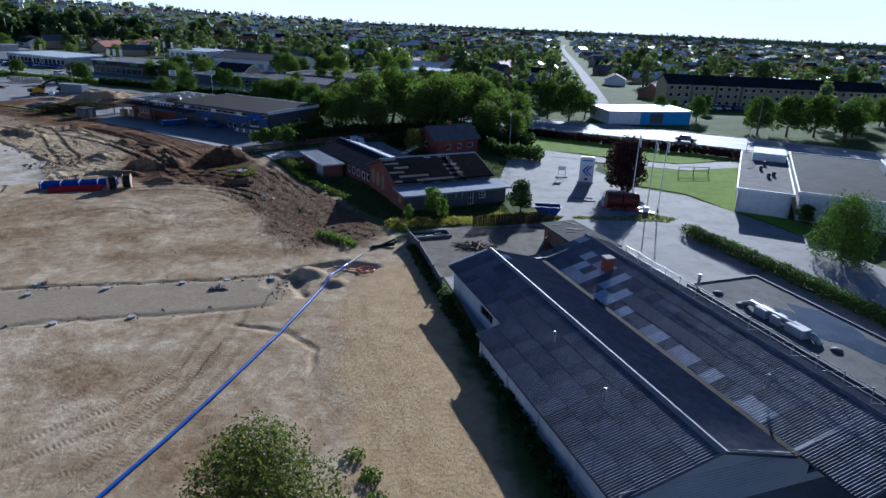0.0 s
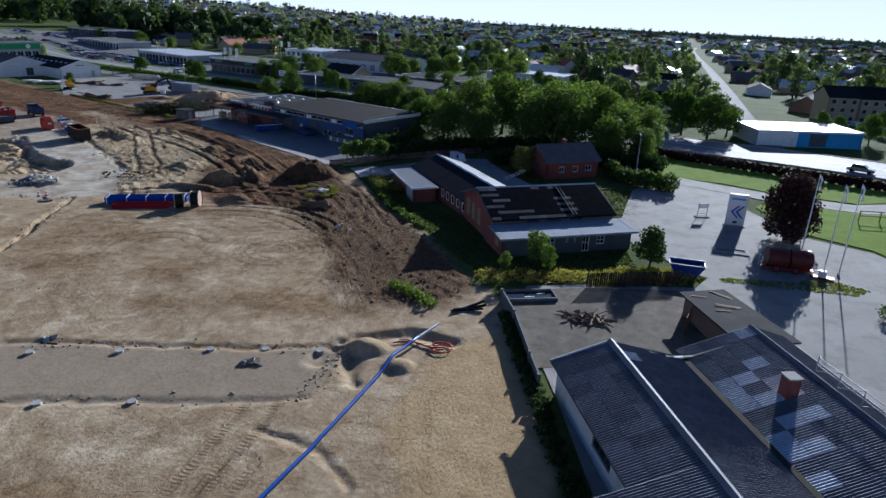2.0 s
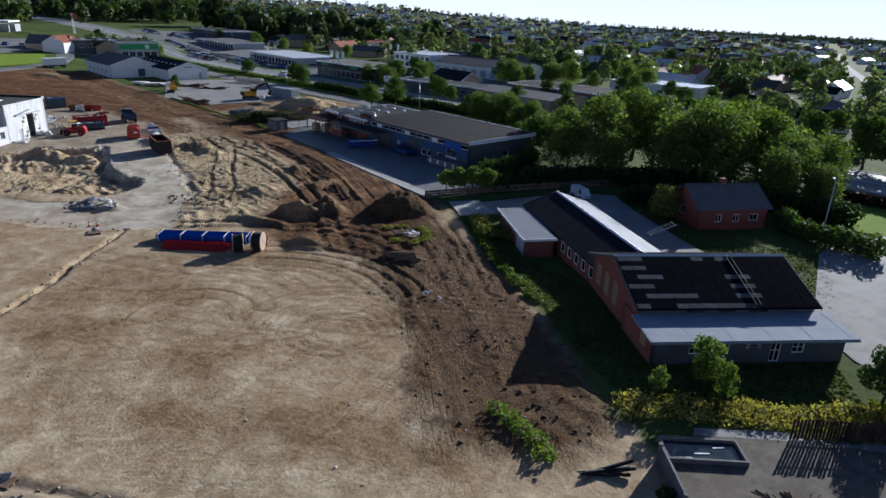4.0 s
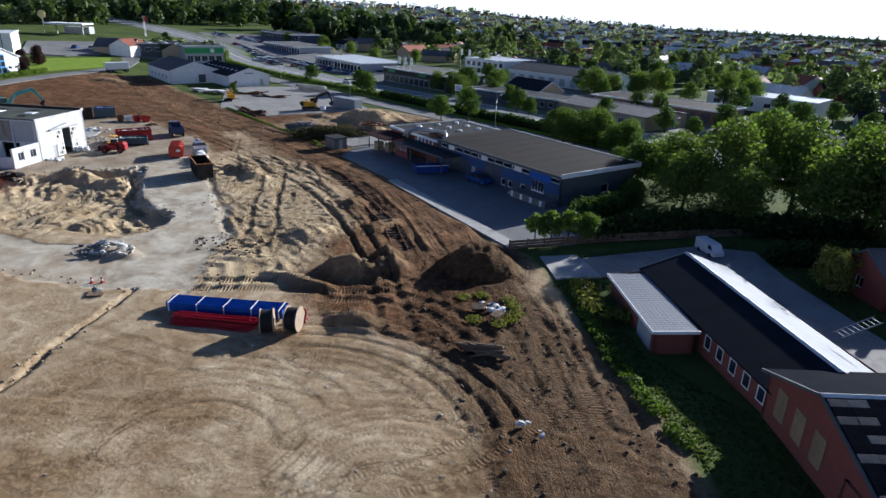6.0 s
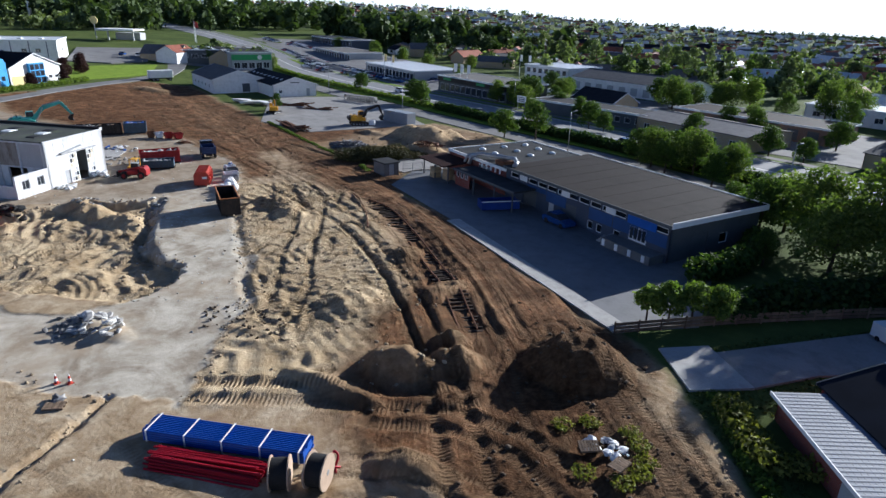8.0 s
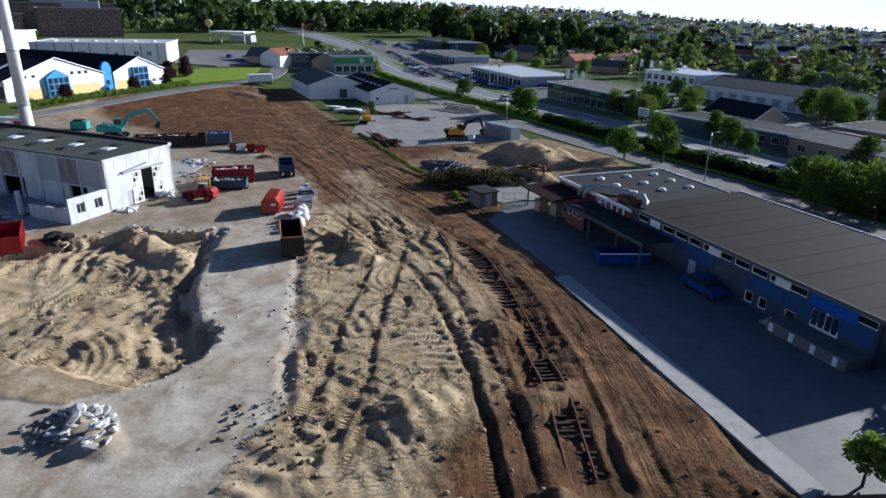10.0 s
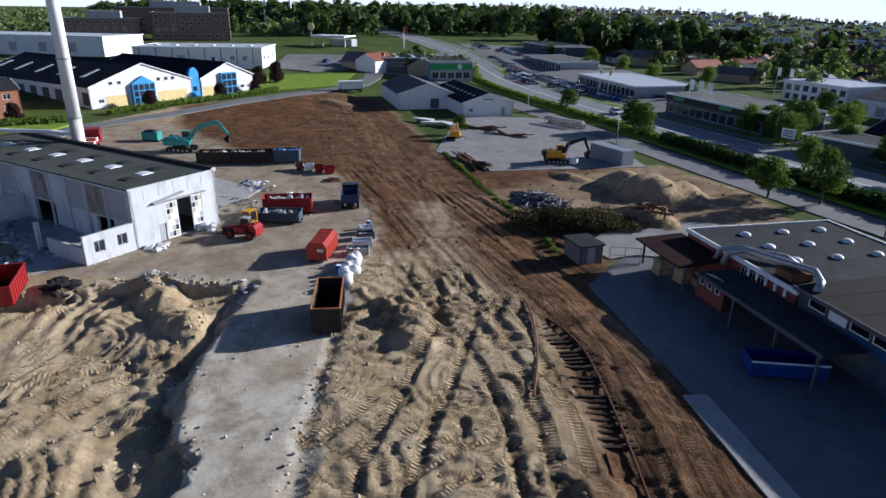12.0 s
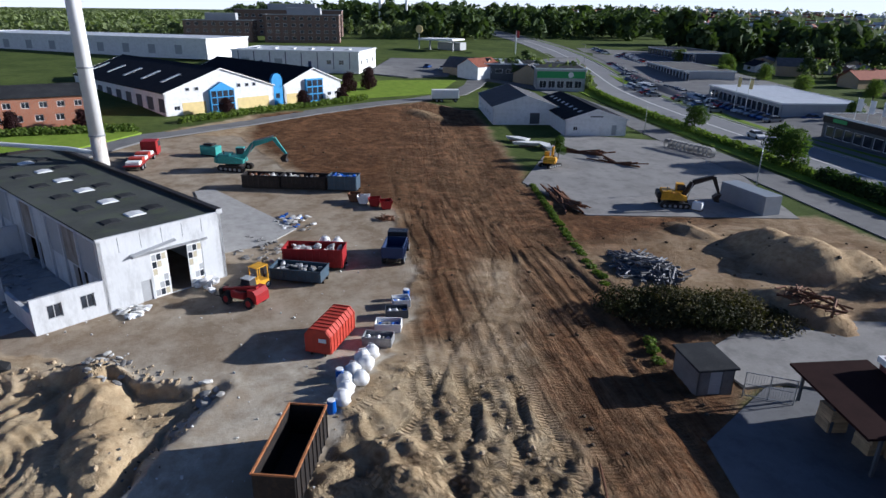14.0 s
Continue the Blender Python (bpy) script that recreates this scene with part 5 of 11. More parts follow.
    ch = part("chimney", Mb().cbox(6.0, 12.2, z_v + 0.5, 6.8, 13.0, 4.5, 0.02), M_BRICK_RED, th, "red brick chimney")
    part("chimney_cap", Mb().cbox(5.92, 12.12, 4.5, 6.88, 13.08, 4.6, 0.03), M_CONCRETE, ch)
    for x, y, z in ((17.0, 1.6, 3.0), (24, 1.2, 2.85), (26, 11.5, 3.2)):
        part("vent_pipe", Mb().tube((x, y, z), (x, y, z + 1.1), 0.08, n=8), M_STEEL, th)
    # roof-edge guard rail on the second ridge
    for i in range(16):
        part("rail_post", Mb().tube((5 + i * 1.9, yr2 + 0.6, z_r), (5 + i * 1.9, yr2 + 0.6, z_r + 1.1), 0.035, n=5), M_STEEL, th)
    for z in (0.5, 1.0):
        part("rail", Mb().tube((5, yr2 + 0.6, z_r + z), (33.5, yr2 + 0.6, z_r + z), 0.03, n=5), M_STEEL, th)
    for i in range(15):
        part("rail_brace", Mb().tube((5 + i * 1.9, yr2 + 0.6, z_r + 0.05), (6.9 + i * 1.9, yr2 + 0.6, z_r + 1.0), 0.022, n=5), M_STEEL, th)
    # flat roof wing
    fx0, fx1, fy0, fy1 = 11.0, L + 4, ye2 + 0.1, ye2 + 7.4
    shell(th, fx1 - fx0, fy1 - fy0, 3.0, M_WHITE, {}, x0=fx0, y0=fy0)
    flat_roof(th, fx1 - fx0, fy1 - fy0, 3.0, M_FELT_PALE, M_DARKGREY, x0=fx0, y0=fy0, over=0.05)
    pud = []
    for i in range(28):
        a = 2 * math.pi * i / 28
        k = 1 + 0.25 * math.sin(3 * a + 1) + 0.12 * math.sin(7 * a)
        pud.append((fx0 + 10.8 + 5.6 * k * math.cos(a) + 0.8 * math.sin(a), fy0 + 4.9 + 1.9 * k * math.sin(a)))
    part("puddle", Mb().prism(pud, 3.2, 3.236), M_WATER, th, "shallow rain puddle mirroring the sky")
    for i, (x, y) in enumerate(((2.2, 1.2), (4.6, 1.4), (12.5, 2.4), (16.5, 2.6), (20, 2.4))):
        part("roof_dome", Mb().lump((fx0 + x, fy0 + y, 3.26), (0.45, 0.45, 0.2), random.Random(i), 8, 0.02), M_DARKGREY, th, smooth=True)
    for x, w in ((6.0, 1.2), (7.6, 0.8), (9.0, 1.6)):
        part("roof_unit", Mb().cbox(fx0 + x, fy0 + 1.2, 3.2, fx0 + x + w, fy0 + 2.2, 3.9, 0.06), M_GREYPANEL, th, "pale ventilation unit")
    part("roof_duct", Mb().path([(fx0 + 4.6, fy0 + 1.6, 3.3), (fx0 + 5.2, fy0 + 1.7, 3.7), (fx0 + 8.5, fy0 + 1.7, 3.75), (fx0 + 11, fy0 + 1.9, 3.6), (fx0 + 11.6, fy0 + 1.9, 3.25)], 0.24, 10), M_STEEL, th, smooth=True)
    part("flue", Mb().tube((fx0 + 0.8, fy0 + 0.3, 3.0), (fx0 + 0.8, fy0 + 0.3, 4.5), 0.13, n=10), M_STEEL, th)
    # lean-to at the yard end
    for p, q in (((-10.6, 15.4), (-1.0, 15.2)), ((-1.0, 18.8), (-10.6, 18.8)), ((-10.6, 18.8), (-10.6, 15.4))):
        part("wall", Mb().wall(p, q, -0.1, 1.9, 0.2), M_BRICK_BROWN, th)
    part("roof", Mb().add([(-11, 15.0, 1.9), (-0.9, 14.6, 2.2), (-0.9, 19.2, 2.3), (-11, 19.2, 2.0), (-11, 15.0, 2.05), (-0.9, 14.6, 2.35), (-0.9, 19.2, 2.45), (-11, 19.2, 2.15)],
                         [(3, 2, 1, 0), (4, 5, 6, 7), (0, 1, 5, 4), (1, 2, 6, 5), (2, 3, 7, 6), (3, 0, 4, 7)]), M_FELT, th, "dark felt lean-to roof")


old_shed()


def roof_planks():
    # loose boards on the lean-to roof of the shed
    for i, (x, y, n, turn) in enumerate(((12.7, 69.2, 1.3, -5), (14.5, 70.0, 1.9, -38), (14.75, 69.7, 1.7, -42), (14.7, 67.6, 2.0, -12), (14.6, 67.35, 1.9, -10), (14.1, 66.5, 1.1, 2))):
        lx, ly = Matrix.Rotation(math.radians(70.5), 2) @ Vector((x - 0.75, y - 54.6))
        z = 2.052 + 0.03 * (lx + 11) + 0.024 * (ly - 15)
        tagged(part("plank", Mb().cbox(-n / 2, -0.1, 0, n / 2, 0.1, 0.05, 0.008), M_WOOD, None, m=pose(x, y, z, 0, -1.5, turn)), "grey weathered plank lying on the felt roof", "plank", "planks on the felt roof")


roof_planks()


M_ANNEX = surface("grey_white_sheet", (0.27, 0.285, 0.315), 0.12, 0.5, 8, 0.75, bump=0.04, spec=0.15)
M_LEANTO = surface("blue_grey_sheet", (0.3, 0.33, 0.38), 0.15, 0.7, 8, 0.85, bump=0.05, spec=0.1)


def brick_shop():
    # red brick shop: x along its grey lean-to front, y to the rear
    th = thing("brick_shop", "red brick shop with worn dark roof and grey lean-to front", "house", pose(-5.2, 79.4, 0, 0, 0, 25.6))
    L = 15.2
    shell(th, L, 6.0, 2.1, {"s": M_DARKGREY, "w": M_BRICK_RED, "e": M_DARKGREY, "n": M_DARKGREY}, {"s": [(2.9, 0.75, 0.95, 1.0), (5.0, 0.75, 1.05, 1.0), (7.3, 1.2, 0.35, 0.6), (8.2, 1.2, 0.35, 0.6),
          (9.3, 0.02, 0.85, 1.95), (11.0, 0.75, 1.0, 1.0)], "e": [(1.2, 0.7, 1.2, 1.1)]}, bars=1, cross=1)
    part("lean_to_roof", Mb().add([(-0.45, -0.6, 2.08), (L + 0.6, -0.6, 2.08), (L + 0.6, 3.4, 2.34), (-0.45, 3.4, 2.34), (-0.45, -0.6, 2.2), (L + 0.6, -0.6, 2.2), (L + 0.6, 3.4, 2.46), (-0.45, 3.4, 2.46)],
                                  [(3, 2, 1, 0), (4, 5, 6, 7), (0, 1, 5, 4), (1, 2, 6, 5), (2, 3, 7, 6), (3, 0, 4, 7)]), M_LEANTO, th, "pale grey sheet lean-to roof")
    for i in range(6):
        x = -0.3 + i * 3.1
        part("seam", Mb().add([(x, -0.6, 2.2), (x + 0.05, -0.6, 2.2), (x + 0.05, 3.4, 2.46), (x, 3.4, 2.46), (x, -0.6, 2.212), (x + 0.05, -0.6, 2.212), (x + 0.05, 3.4, 2.472), (x, 3.4, 2.472)],
                              [(4, 5, 6, 7), (0, 1, 5, 4), (0, 4, 7, 3), (1, 2, 6, 5)]), M_LEANTO, th)
    part("gutter", Mb().tube((-0.45, -0.68, 2.06), (L + 0.6, -0.68, 2.06), 0.07, n=6), M_STEEL, th)
    part("downpipe", Mb().tube((4.5, -0.1, 0), (4.5, -0.1, 2.0), 0.05, n=6), M_TRIM, th)
    # main body
    y0, W, H = 3.4, 11.4, 3.05
    shell(th, L - 0.8, W, H, M_BRICK_RED, {"e": [(3, 0.9, 1.2, 1.2), (6, 0.9, 1.2, 1.2)]}, y0=y0 + 0.02, x0=0.2)
    for yy in (5.9, 8.0, 10.1):
        part("boarded_window", Mb().cbox(0.145, y0 + yy - 1.15, 0.75, 0.195, y0 + yy, 2.75, 0.01), M_BOARDED, th, "tall window closed with weathered plywood")
    part("boarded_window", Mb().cbox(-0.05, 1.1, 0.75, -0.005, 2.1, 1.75, 0.01), M_BOARDED, th, "small window closed with weathered plywood")
    door = part("door", Mb().cbox(0.14, y0 + 1.2, 0.02, 0.2, y0 + 2.15, 2.05, 0.015), M_TRIM, th, "white door with a small pane")
    part("pane", Mb().box(0.13, y0 + 1.38, 1.2, 0.14, y0 + 1.97, 1.85), M_GLASS_FAR, door)
    part("clerestory", Mb().box(0.3, y0 - 0.02, 2.42, L - 0.7, y0 + 0.015, H), M_DARKGREY, th, "dark boarded band above the lean-to")
    for xx in (4.0, 6.6, 9.2):
        part("clerestory_pane", Mb().cbox(xx, y0 - 0.05, 2.56, xx + 1.5, y0 - 0.02, 2.92, 0.01), M_GLASS_FAR, th)
    gable_roof(th, L - 0.8, W, H, 1.95, M_SHOPTILE, M_BRICK_RED, over=0.4, x0=0.2, y0=y0 + 0.02, ridge_mat=M_ROOF_LIGHT, verge_mat=M_DARKGREY)
    # rows of worn roof tiles, with sun glints painted in as paler colour
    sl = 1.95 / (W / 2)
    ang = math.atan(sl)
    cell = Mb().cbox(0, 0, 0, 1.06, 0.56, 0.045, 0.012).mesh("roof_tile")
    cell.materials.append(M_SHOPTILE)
    cell_paled = Mb().cbox(0, 0.0, 0.002, 1.06, 0.5, 0.05, 0.012).mesh("roof_tile")
    cell_paled.materials.append(M_SHOPTILE_GLINT)
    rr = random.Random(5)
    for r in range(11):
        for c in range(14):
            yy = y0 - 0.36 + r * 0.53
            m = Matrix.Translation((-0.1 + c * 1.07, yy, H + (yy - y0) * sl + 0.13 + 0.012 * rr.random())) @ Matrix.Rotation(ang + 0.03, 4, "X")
            # the paled courses thin out towards the ridge and the high-x end
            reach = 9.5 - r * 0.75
            paled = r % 2 == 0 and c < 10 and rr.random() < (0.85 if c < reach * 0.55 or r == 0 else 0.55 if c > 7 and r < 8 else 0.16)
            part("roof_tile", cell_paled if paled else cell, None, th, "worn tile paled for sun glints" if paled else "", m=m)
    lad = Mb()
    for u in (0, 0.4):
        lad.tube((9.6 + u, y0 - 0.2, H + 0.2), (9.6 + u, y0 + 5.6, H + 2.15), 0.03, n=5)
    part("roof_ladder", lad, M_DARKGREY, th)
    # wing running back: its eave side faces the site
    wl = 20.5
    wing = thing("brick_wing", "long red brick wing with smooth dark roof and white windows", "house", pose(-11.0, 92.6, -0.2, 0, 0, 123.0))
    H = 1.95
    WW = 8.2
    shell(wing, wl, WW, H, M_BRICK_RED, {"n": []}, base=-0.7, y0=-WW)
    # the long side towards the site
    part("wall_skin", Mb().wall((wl, 0.04), (0.0, 0.04), -0.7, H, 0.04, [(wl - 8.6 + i * 1.75, 0.45, wl - 7.7 + i * 1.75, 1.6) for i in range(5)]), M_BRICK_RED, wing)
    for i in range(5):
        window(wing, (wl, 0.04), (0, 0.04), wl - 8.6 + i * 1.75, 0.45, 0.9, 1.15, M_TRIM, M_GLASS_FAR, depth=0.0, bars=0)
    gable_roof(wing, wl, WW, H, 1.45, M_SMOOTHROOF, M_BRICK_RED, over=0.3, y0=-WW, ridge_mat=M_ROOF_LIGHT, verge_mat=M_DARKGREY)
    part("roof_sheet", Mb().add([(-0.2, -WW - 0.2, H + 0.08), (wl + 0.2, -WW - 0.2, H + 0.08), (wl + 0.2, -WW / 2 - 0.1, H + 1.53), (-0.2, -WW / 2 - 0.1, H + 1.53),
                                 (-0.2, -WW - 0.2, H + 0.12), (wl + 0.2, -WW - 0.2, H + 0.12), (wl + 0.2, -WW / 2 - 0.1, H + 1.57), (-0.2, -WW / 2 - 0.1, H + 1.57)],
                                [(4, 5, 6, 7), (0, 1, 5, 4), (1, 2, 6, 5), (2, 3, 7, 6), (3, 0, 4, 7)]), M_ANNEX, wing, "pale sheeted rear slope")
    # flat annex with a ribbed pale roof
    an = thing("flat_annex", "low brick annex under a pale ribbed metal roof", "annex", pose(-19.2, 98.0, -0.5, 0, 0, 120.0))
    shell(an, 10.6, 3.2, 1.95, M_BRICK_RED, {}, base=-0.4, y0=-3.2)
    part("bin_panel", Mb().box(0.6, 0.01, -0.4, 3.4, 0.05, 1.6), M_GREYPANEL, an, "pale blue-grey door panel")
    part("roof", Mb().box(-0.3, -3.4, 1.98, 11.0, 0.35, 2.1), M_ANNEX, an)
    rib = Mb().add([(0, -3.38, 2.1), (0.2, -3.38, 2.1), (0.2, 0.33, 2.1), (0, 0.33, 2.1), (0.06, -3.38, 2.125), (0.14, -3.38, 2.125), (0.14, 0.33, 2.125), (0.06, 0.33, 2.125)], [(4, 5, 6, 7), (0, 1, 5, 4), (1, 2, 6, 5), (2, 3, 7, 6), (3, 0, 4, 7)]).mesh("roof_rib")
    rib.materials.append(M_ANNEX)
    for i in range(31):
        part("roof_rib", rib, None, an, m=pose(-0.25 + i * 0.365, 0, 0))
    lap = Mb().box(-0.29, 0, 2.1, 10.98, 0.05, 2.112).mesh("sheet_lap")
    lap.materials.append(M_ZINC)
    for i in range(10):
        part("sheet_lap", lap, None, an, m=pose(0, -3.3 + i * 0.36, 0))
    part("roof_edge", Mb().box(-0.34, 0.35, 1.9, 11.04, 0.42, 2.16), M_TRIM, an)
    part("roof_edge", Mb().box(-0.38, -3.4, 1.9, -0.3, 0.35, 2.16), M_TRIM, an)
    lb = thing("roof_ladder_frame", "aluminium ladder frame lying on the pale roof slope", "ladder", pose(-7.4, 101.5, 3.0, 20, 0, -55))
    fr = Mb()
    for u in (0, 0.9):
        fr.tube((u, 0, 0), (u, 3.2, 0), 0.04, n=5)
    for i in range(8):
        fr.tube((0, 0.2 + i * 0.4, 0), (0.9, 0.2 + i * 0.4, 0), 0.03, n=5)
    part("ladder_frame", fr, M_STEEL, lb)


brick_shop()


def small_house():
    th = thing("brick_house", "small red brick house with grey roof among trees", "house", pose(-1.9, 115.0, 0, 0, 0, 30))
    shell(th, 9.2, 7.0, 2.7, M_BRICK_RED, {"s": [(2.2, 0.9, 0.9, 1.0), (4.6, 0.9, 0.9, 1.0), (6.8, 1.0, 1.2, 0.9)], "w": [(2.5, 0.9, 1.1, 1.1)]})
    gable_roof(th, 9.2, 7.0, 2.7, 2.0, M_TILE_GREY, M_BRICK_RED, verge_mat=M_DARKGREY)
    part("chimney", Mb().cbox(4.4, 3.3, 4.5, 5.0, 3.9, 5.5, 0.03), M_BRICK_RED, th)


small_house()


def depot():
    # blue-grey depot by the loading yard: x from its annex towards the trees, y to the rear
    th = thing("depot_building", "long blue-grey depot with brown felt roof and high ribbon windows", "building", pose(-61.5, 144.2, 0, 0, 0, -28.6))
    L, W, H = 28.4, 14.6, 4.1
    hi = [(1.0 + i * 1.95, 3.05, 1.75, 0.7, "win") for i in range(14)]
    lo = [(9.2, 0.05, 1.1, 2.1, "grey"), (16.4, 0.35, 0.9, 1.0), (17.9, 0.35, 0.9, 1.0), (20.6, 0.35, 1.0, 1.1), (4.0, 0.1, 2.8, 2.2, "dark"), (11.8, 0.1, 2.6, 2.2, "dark")]
    shell(th, L, W, H, {"s": M_SLATEBLUE, "e": M_DARKGREY, "n": M_DARKGREY, "w": M_DARKGREY}, {"s": hi + lo, "e": [(3, 0.1, 3.0, 2.6, "dark"), (8, 1.0, 1.4, 1.2)]}, bars=0)
    for i in range(7):
        part("panel", Mb().box(1.0 + i * 3.9, -0.05, 2.35 if i in (1, 3) else 1.6, 4.7 + i * 3.9, -0.004, 2.95), M_SLATEBLUE if i in (0, 3) else M_DEPOTBLUE, th)
    for x in (3.2, 11.6, 19.2):
        part("white_panel", Mb().box(x, -0.06, 3.05, x + 1.5, -0.006, 3.75), M_TRIM, th)
    b = part("blue_sign", Mb().box(22.6, -0.12, 2.9, 26.6, -0.02, 3.8), M_BLUE, th, "blue sign board over the dock door")
    dk = part("dock_door", Mb().box(23.0, -0.05, 1.1, 25.4, 0.0, 2.7), M_TRIM, th, "white glazed dock door")
    for i in range(4):
        part("pane", Mb().box(23.1 + i * 0.58, -0.062, 1.3, 23.55 + i * 0.58, -0.052, 2.55), M_GLASS_FAR, dk)
    part("loading_dock", Mb().cbox(21.0, -2.2, -0.05, 28.0, -0.02, 1.0, 0.04), M_DARKCONC, th, "concrete loading dock")
    for i in range(4):
        part("dock_bumper", Mb().box(21.3 + i * 1.9, -2.3, 0.2, 21.7 + i * 1.9, -2.2, 0.9), M_TRIM, th)
    for i in range(4):
        part("stair_step", Mb().box(19.8 + i * 0.3, -1.6, 0, 21.0, -0.2, 0.25 * (i + 1)), M_STEEL, th)
    # roof: low slope rising to the rear
    part("roof", Mb().add([(-0.1, -0.5, 4.1), (L + 0.5, -0.5, 4.1), (L + 0.5, W + 0.5, 4.35), (-0.1, W + 0.5, 4.35), (-0.1, -0.5, 4.32), (L + 0.5, -0.5, 4.32), (L + 0.5, W + 0.5, 4.6), (-0.1, W + 0.5, 4.6)],
                         [(3, 2, 1, 0), (4, 5, 6, 7), (0, 1, 5, 4), (1, 2, 6, 5), (2, 3, 7, 6), (3, 0, 4, 7)]), M_FELT_BROWN, th)
    for x in (L + 0.5,):
        part("roof_edge", Mb().box(x, -0.55, 4.05, x + 0.12, W + 0.55, 4.66), M_TRIM, th)
    part("roof_edge", Mb().box(-0.1, W + 0.5, 4.3, L + 0.5, W + 0.62, 4.68), M_TRIM, th)
    part("roof_edge", Mb().box(-0.1, -0.6, 4.02, L + 0.5, -0.5, 4.36), M_DARKGREY, th)
    for i in range(9):
        x = 2.2 + i * 3.1
        part("roof_seam", Mb().add([(x, -0.5, 4.325), (x + 0.06, -0.5, 4.325), (x + 0.06, W + 0.5, 4.605), (x, W + 0.5, 4.605), (x, -0.5, 4.338), (x + 0.06, -0.5, 4.338), (x + 0.06, W + 0.5, 4.618), (x, W + 0.5, 4.618)], [(4, 5, 6, 7), (0, 4, 7, 3), (1, 2, 6, 5)]), M_FELT_BROWN, th)
    part("side_roof", Mb().box(14.5, W + 0.7, 3.0, 20.5, W + 4.8, 3.2), M_FELT_PALE, th, "low pale porch roof")
    for x in (14.8, 20.2):
        part("post", Mb().box(x, W + 4.4, 0, x + 0.2, W + 4.6, 3.0), M_TRIM, th)
    # red brick annex with domed roof lights
    an = thing("depot_annex", "flat-roofed red brick annex with roof domes and ducts", "building", pose(-61.5, 144.2, 0, 0, 0, -28.6))
    AL, AW = 15.0, 16.0
    shell(an, AL, AW, 3.5, M_BRICK_RED, {"s": rowwin(8.2, 11.2, 3, 2.05, 0.9, 1.1), "w": [(3, 0.1, 3, 2.4, "dark")]}, x0=-15.1)
    flat_roof(an, AL - 0.1, AW, 3.5, M_FELT, M_TRIM, x0=-15.1, over=0.1)
    for i in range(3):
        for j in range(3):
            part("roof_dome", Mb().lump((-12.6 + i * 3.4, 4.5 + j * 4.2, 3.78), (0.55, 0.55, 0.28), random.Random(i * 3 + j), 10, 0.02), M_SKYLIGHT, an, "white domed roof light", smooth=True)
    dz = 4.6
    part("roof_duct", Mb().path([(-8.2, -0.8, 2.9), (-8.0, -0.6, 4.0), (-7.2, 0.4, 4.5), (-4.0, 1.5, dz), (-1.2, 2.2, dz + 0.2), (0.6, 1.2, dz + 0.1), (1.4, 0.2, 4.45)], 0.3, 12), M_STEEL, an, "silver spiral duct", smooth=True)
    part("roof_duct", Mb().path([(-9.4, -0.8, 2.9), (-9.2, -0.5, 3.9), (-8.2, 0.9, 4.3), (-5.5, 3.2, 4.3), (-4.6, 3.8, 3.8)], 0.22, 12), M_STEEL, an, smooth=True)
    part("duct_box", Mb().cbox(-3.6, 0.6, 3.74, -1.6, 2.6, 4.4, 0.05), M_RUST, an)
    for i in range(5):
        part("vent_stub", Mb().tube((-5.5 + i * 1.1, -0.3, 2.9), (-5.5 + i * 1.1, -0.3, 3.5), 0.12, n=8), M_TRIM, an)
    # canopy
    cp = thing("loading_canopy", "dark felt canopy on posts over the loading bays", "canopy", pose(-61.5, 144.2, 0, 0, 0, -28.6))
    part("roof", Mb().add([(-16.2, -5.0, 2.6), (-8.5, -5.0, 2.6), (-8.5, -0.02, 2.85), (-16.2, -0.02, 2.85), (-16.2, -5.0, 2.76), (-8.5, -5.0, 2.76), (-8.5, -0.02, 3.0), (-16.2, -0.02, 3.0)],
                         [(3, 2, 1, 0), (4, 5, 6, 7), (0, 1, 5, 4), (1, 2, 6, 5), (2, 3, 7, 6), (3, 0, 4, 7)]), M_FELT_RED, cp, "dull red sheet canopy roof")
    part("roof", Mb().box(-7.0, -4.2, 2.7, 7.4, -0.62, 2.86), M_FELT, cp)
    part("roof_edge", Mb().box(-7.06, -4.3, 2.62, 7.46, -4.2, 2.92), M_DARKGREY, cp)
    part("bay_front", Mb().wall((-8.4, -3.0), (-4.6, -3.0), -0.02, 2.68, 0.15, [(0.4, 1.3, 1.1, 2.4), (1.5, 1.3, 2.2, 2.4), (2.6, 1.3, 3.3, 2.4)]), M_BRICK_RED, cp, "projecting red bay with white windows")
    for i in range(3):
        window(cp, (-8.4, -3.0), (-4.6, -3.0), 0.4 + 1.1 * i, 1.3, 0.7, 1.1, M_TRIM, M_GLASS_FAR, depth=0.0, bars=0)
    for x in (-16.0, -12.6, -8.8, -2.0, 3.0, 7.0):
        part("post", Mb().box(x - 0.08, -4.1, -0.05, x + 0.08, -3.94, 2.65), M_DARKGREY, cp)
    for i in range(5):
        x, y = (-13.2, -3.6) if i < 2 else (-11.2, -2.6)
        bx = thing("wooden_crate", "slatted wooden crate stacked under the canopy", "crate", pose(-61.5, 144.2, 0, 0, 0, -28.6) @ pose(x + 0.05 * i, y, 0.03 + 0.82 * (i % 2 if i < 4 else 0) + (0 if i < 4 else 0), 0, 0, 3 * i) if i < 4 else pose(-61.5, 144.2, 0, 0, 0, -28.6) @ pose(-9.8, -1.6, 0.03), "crates under the canopy")
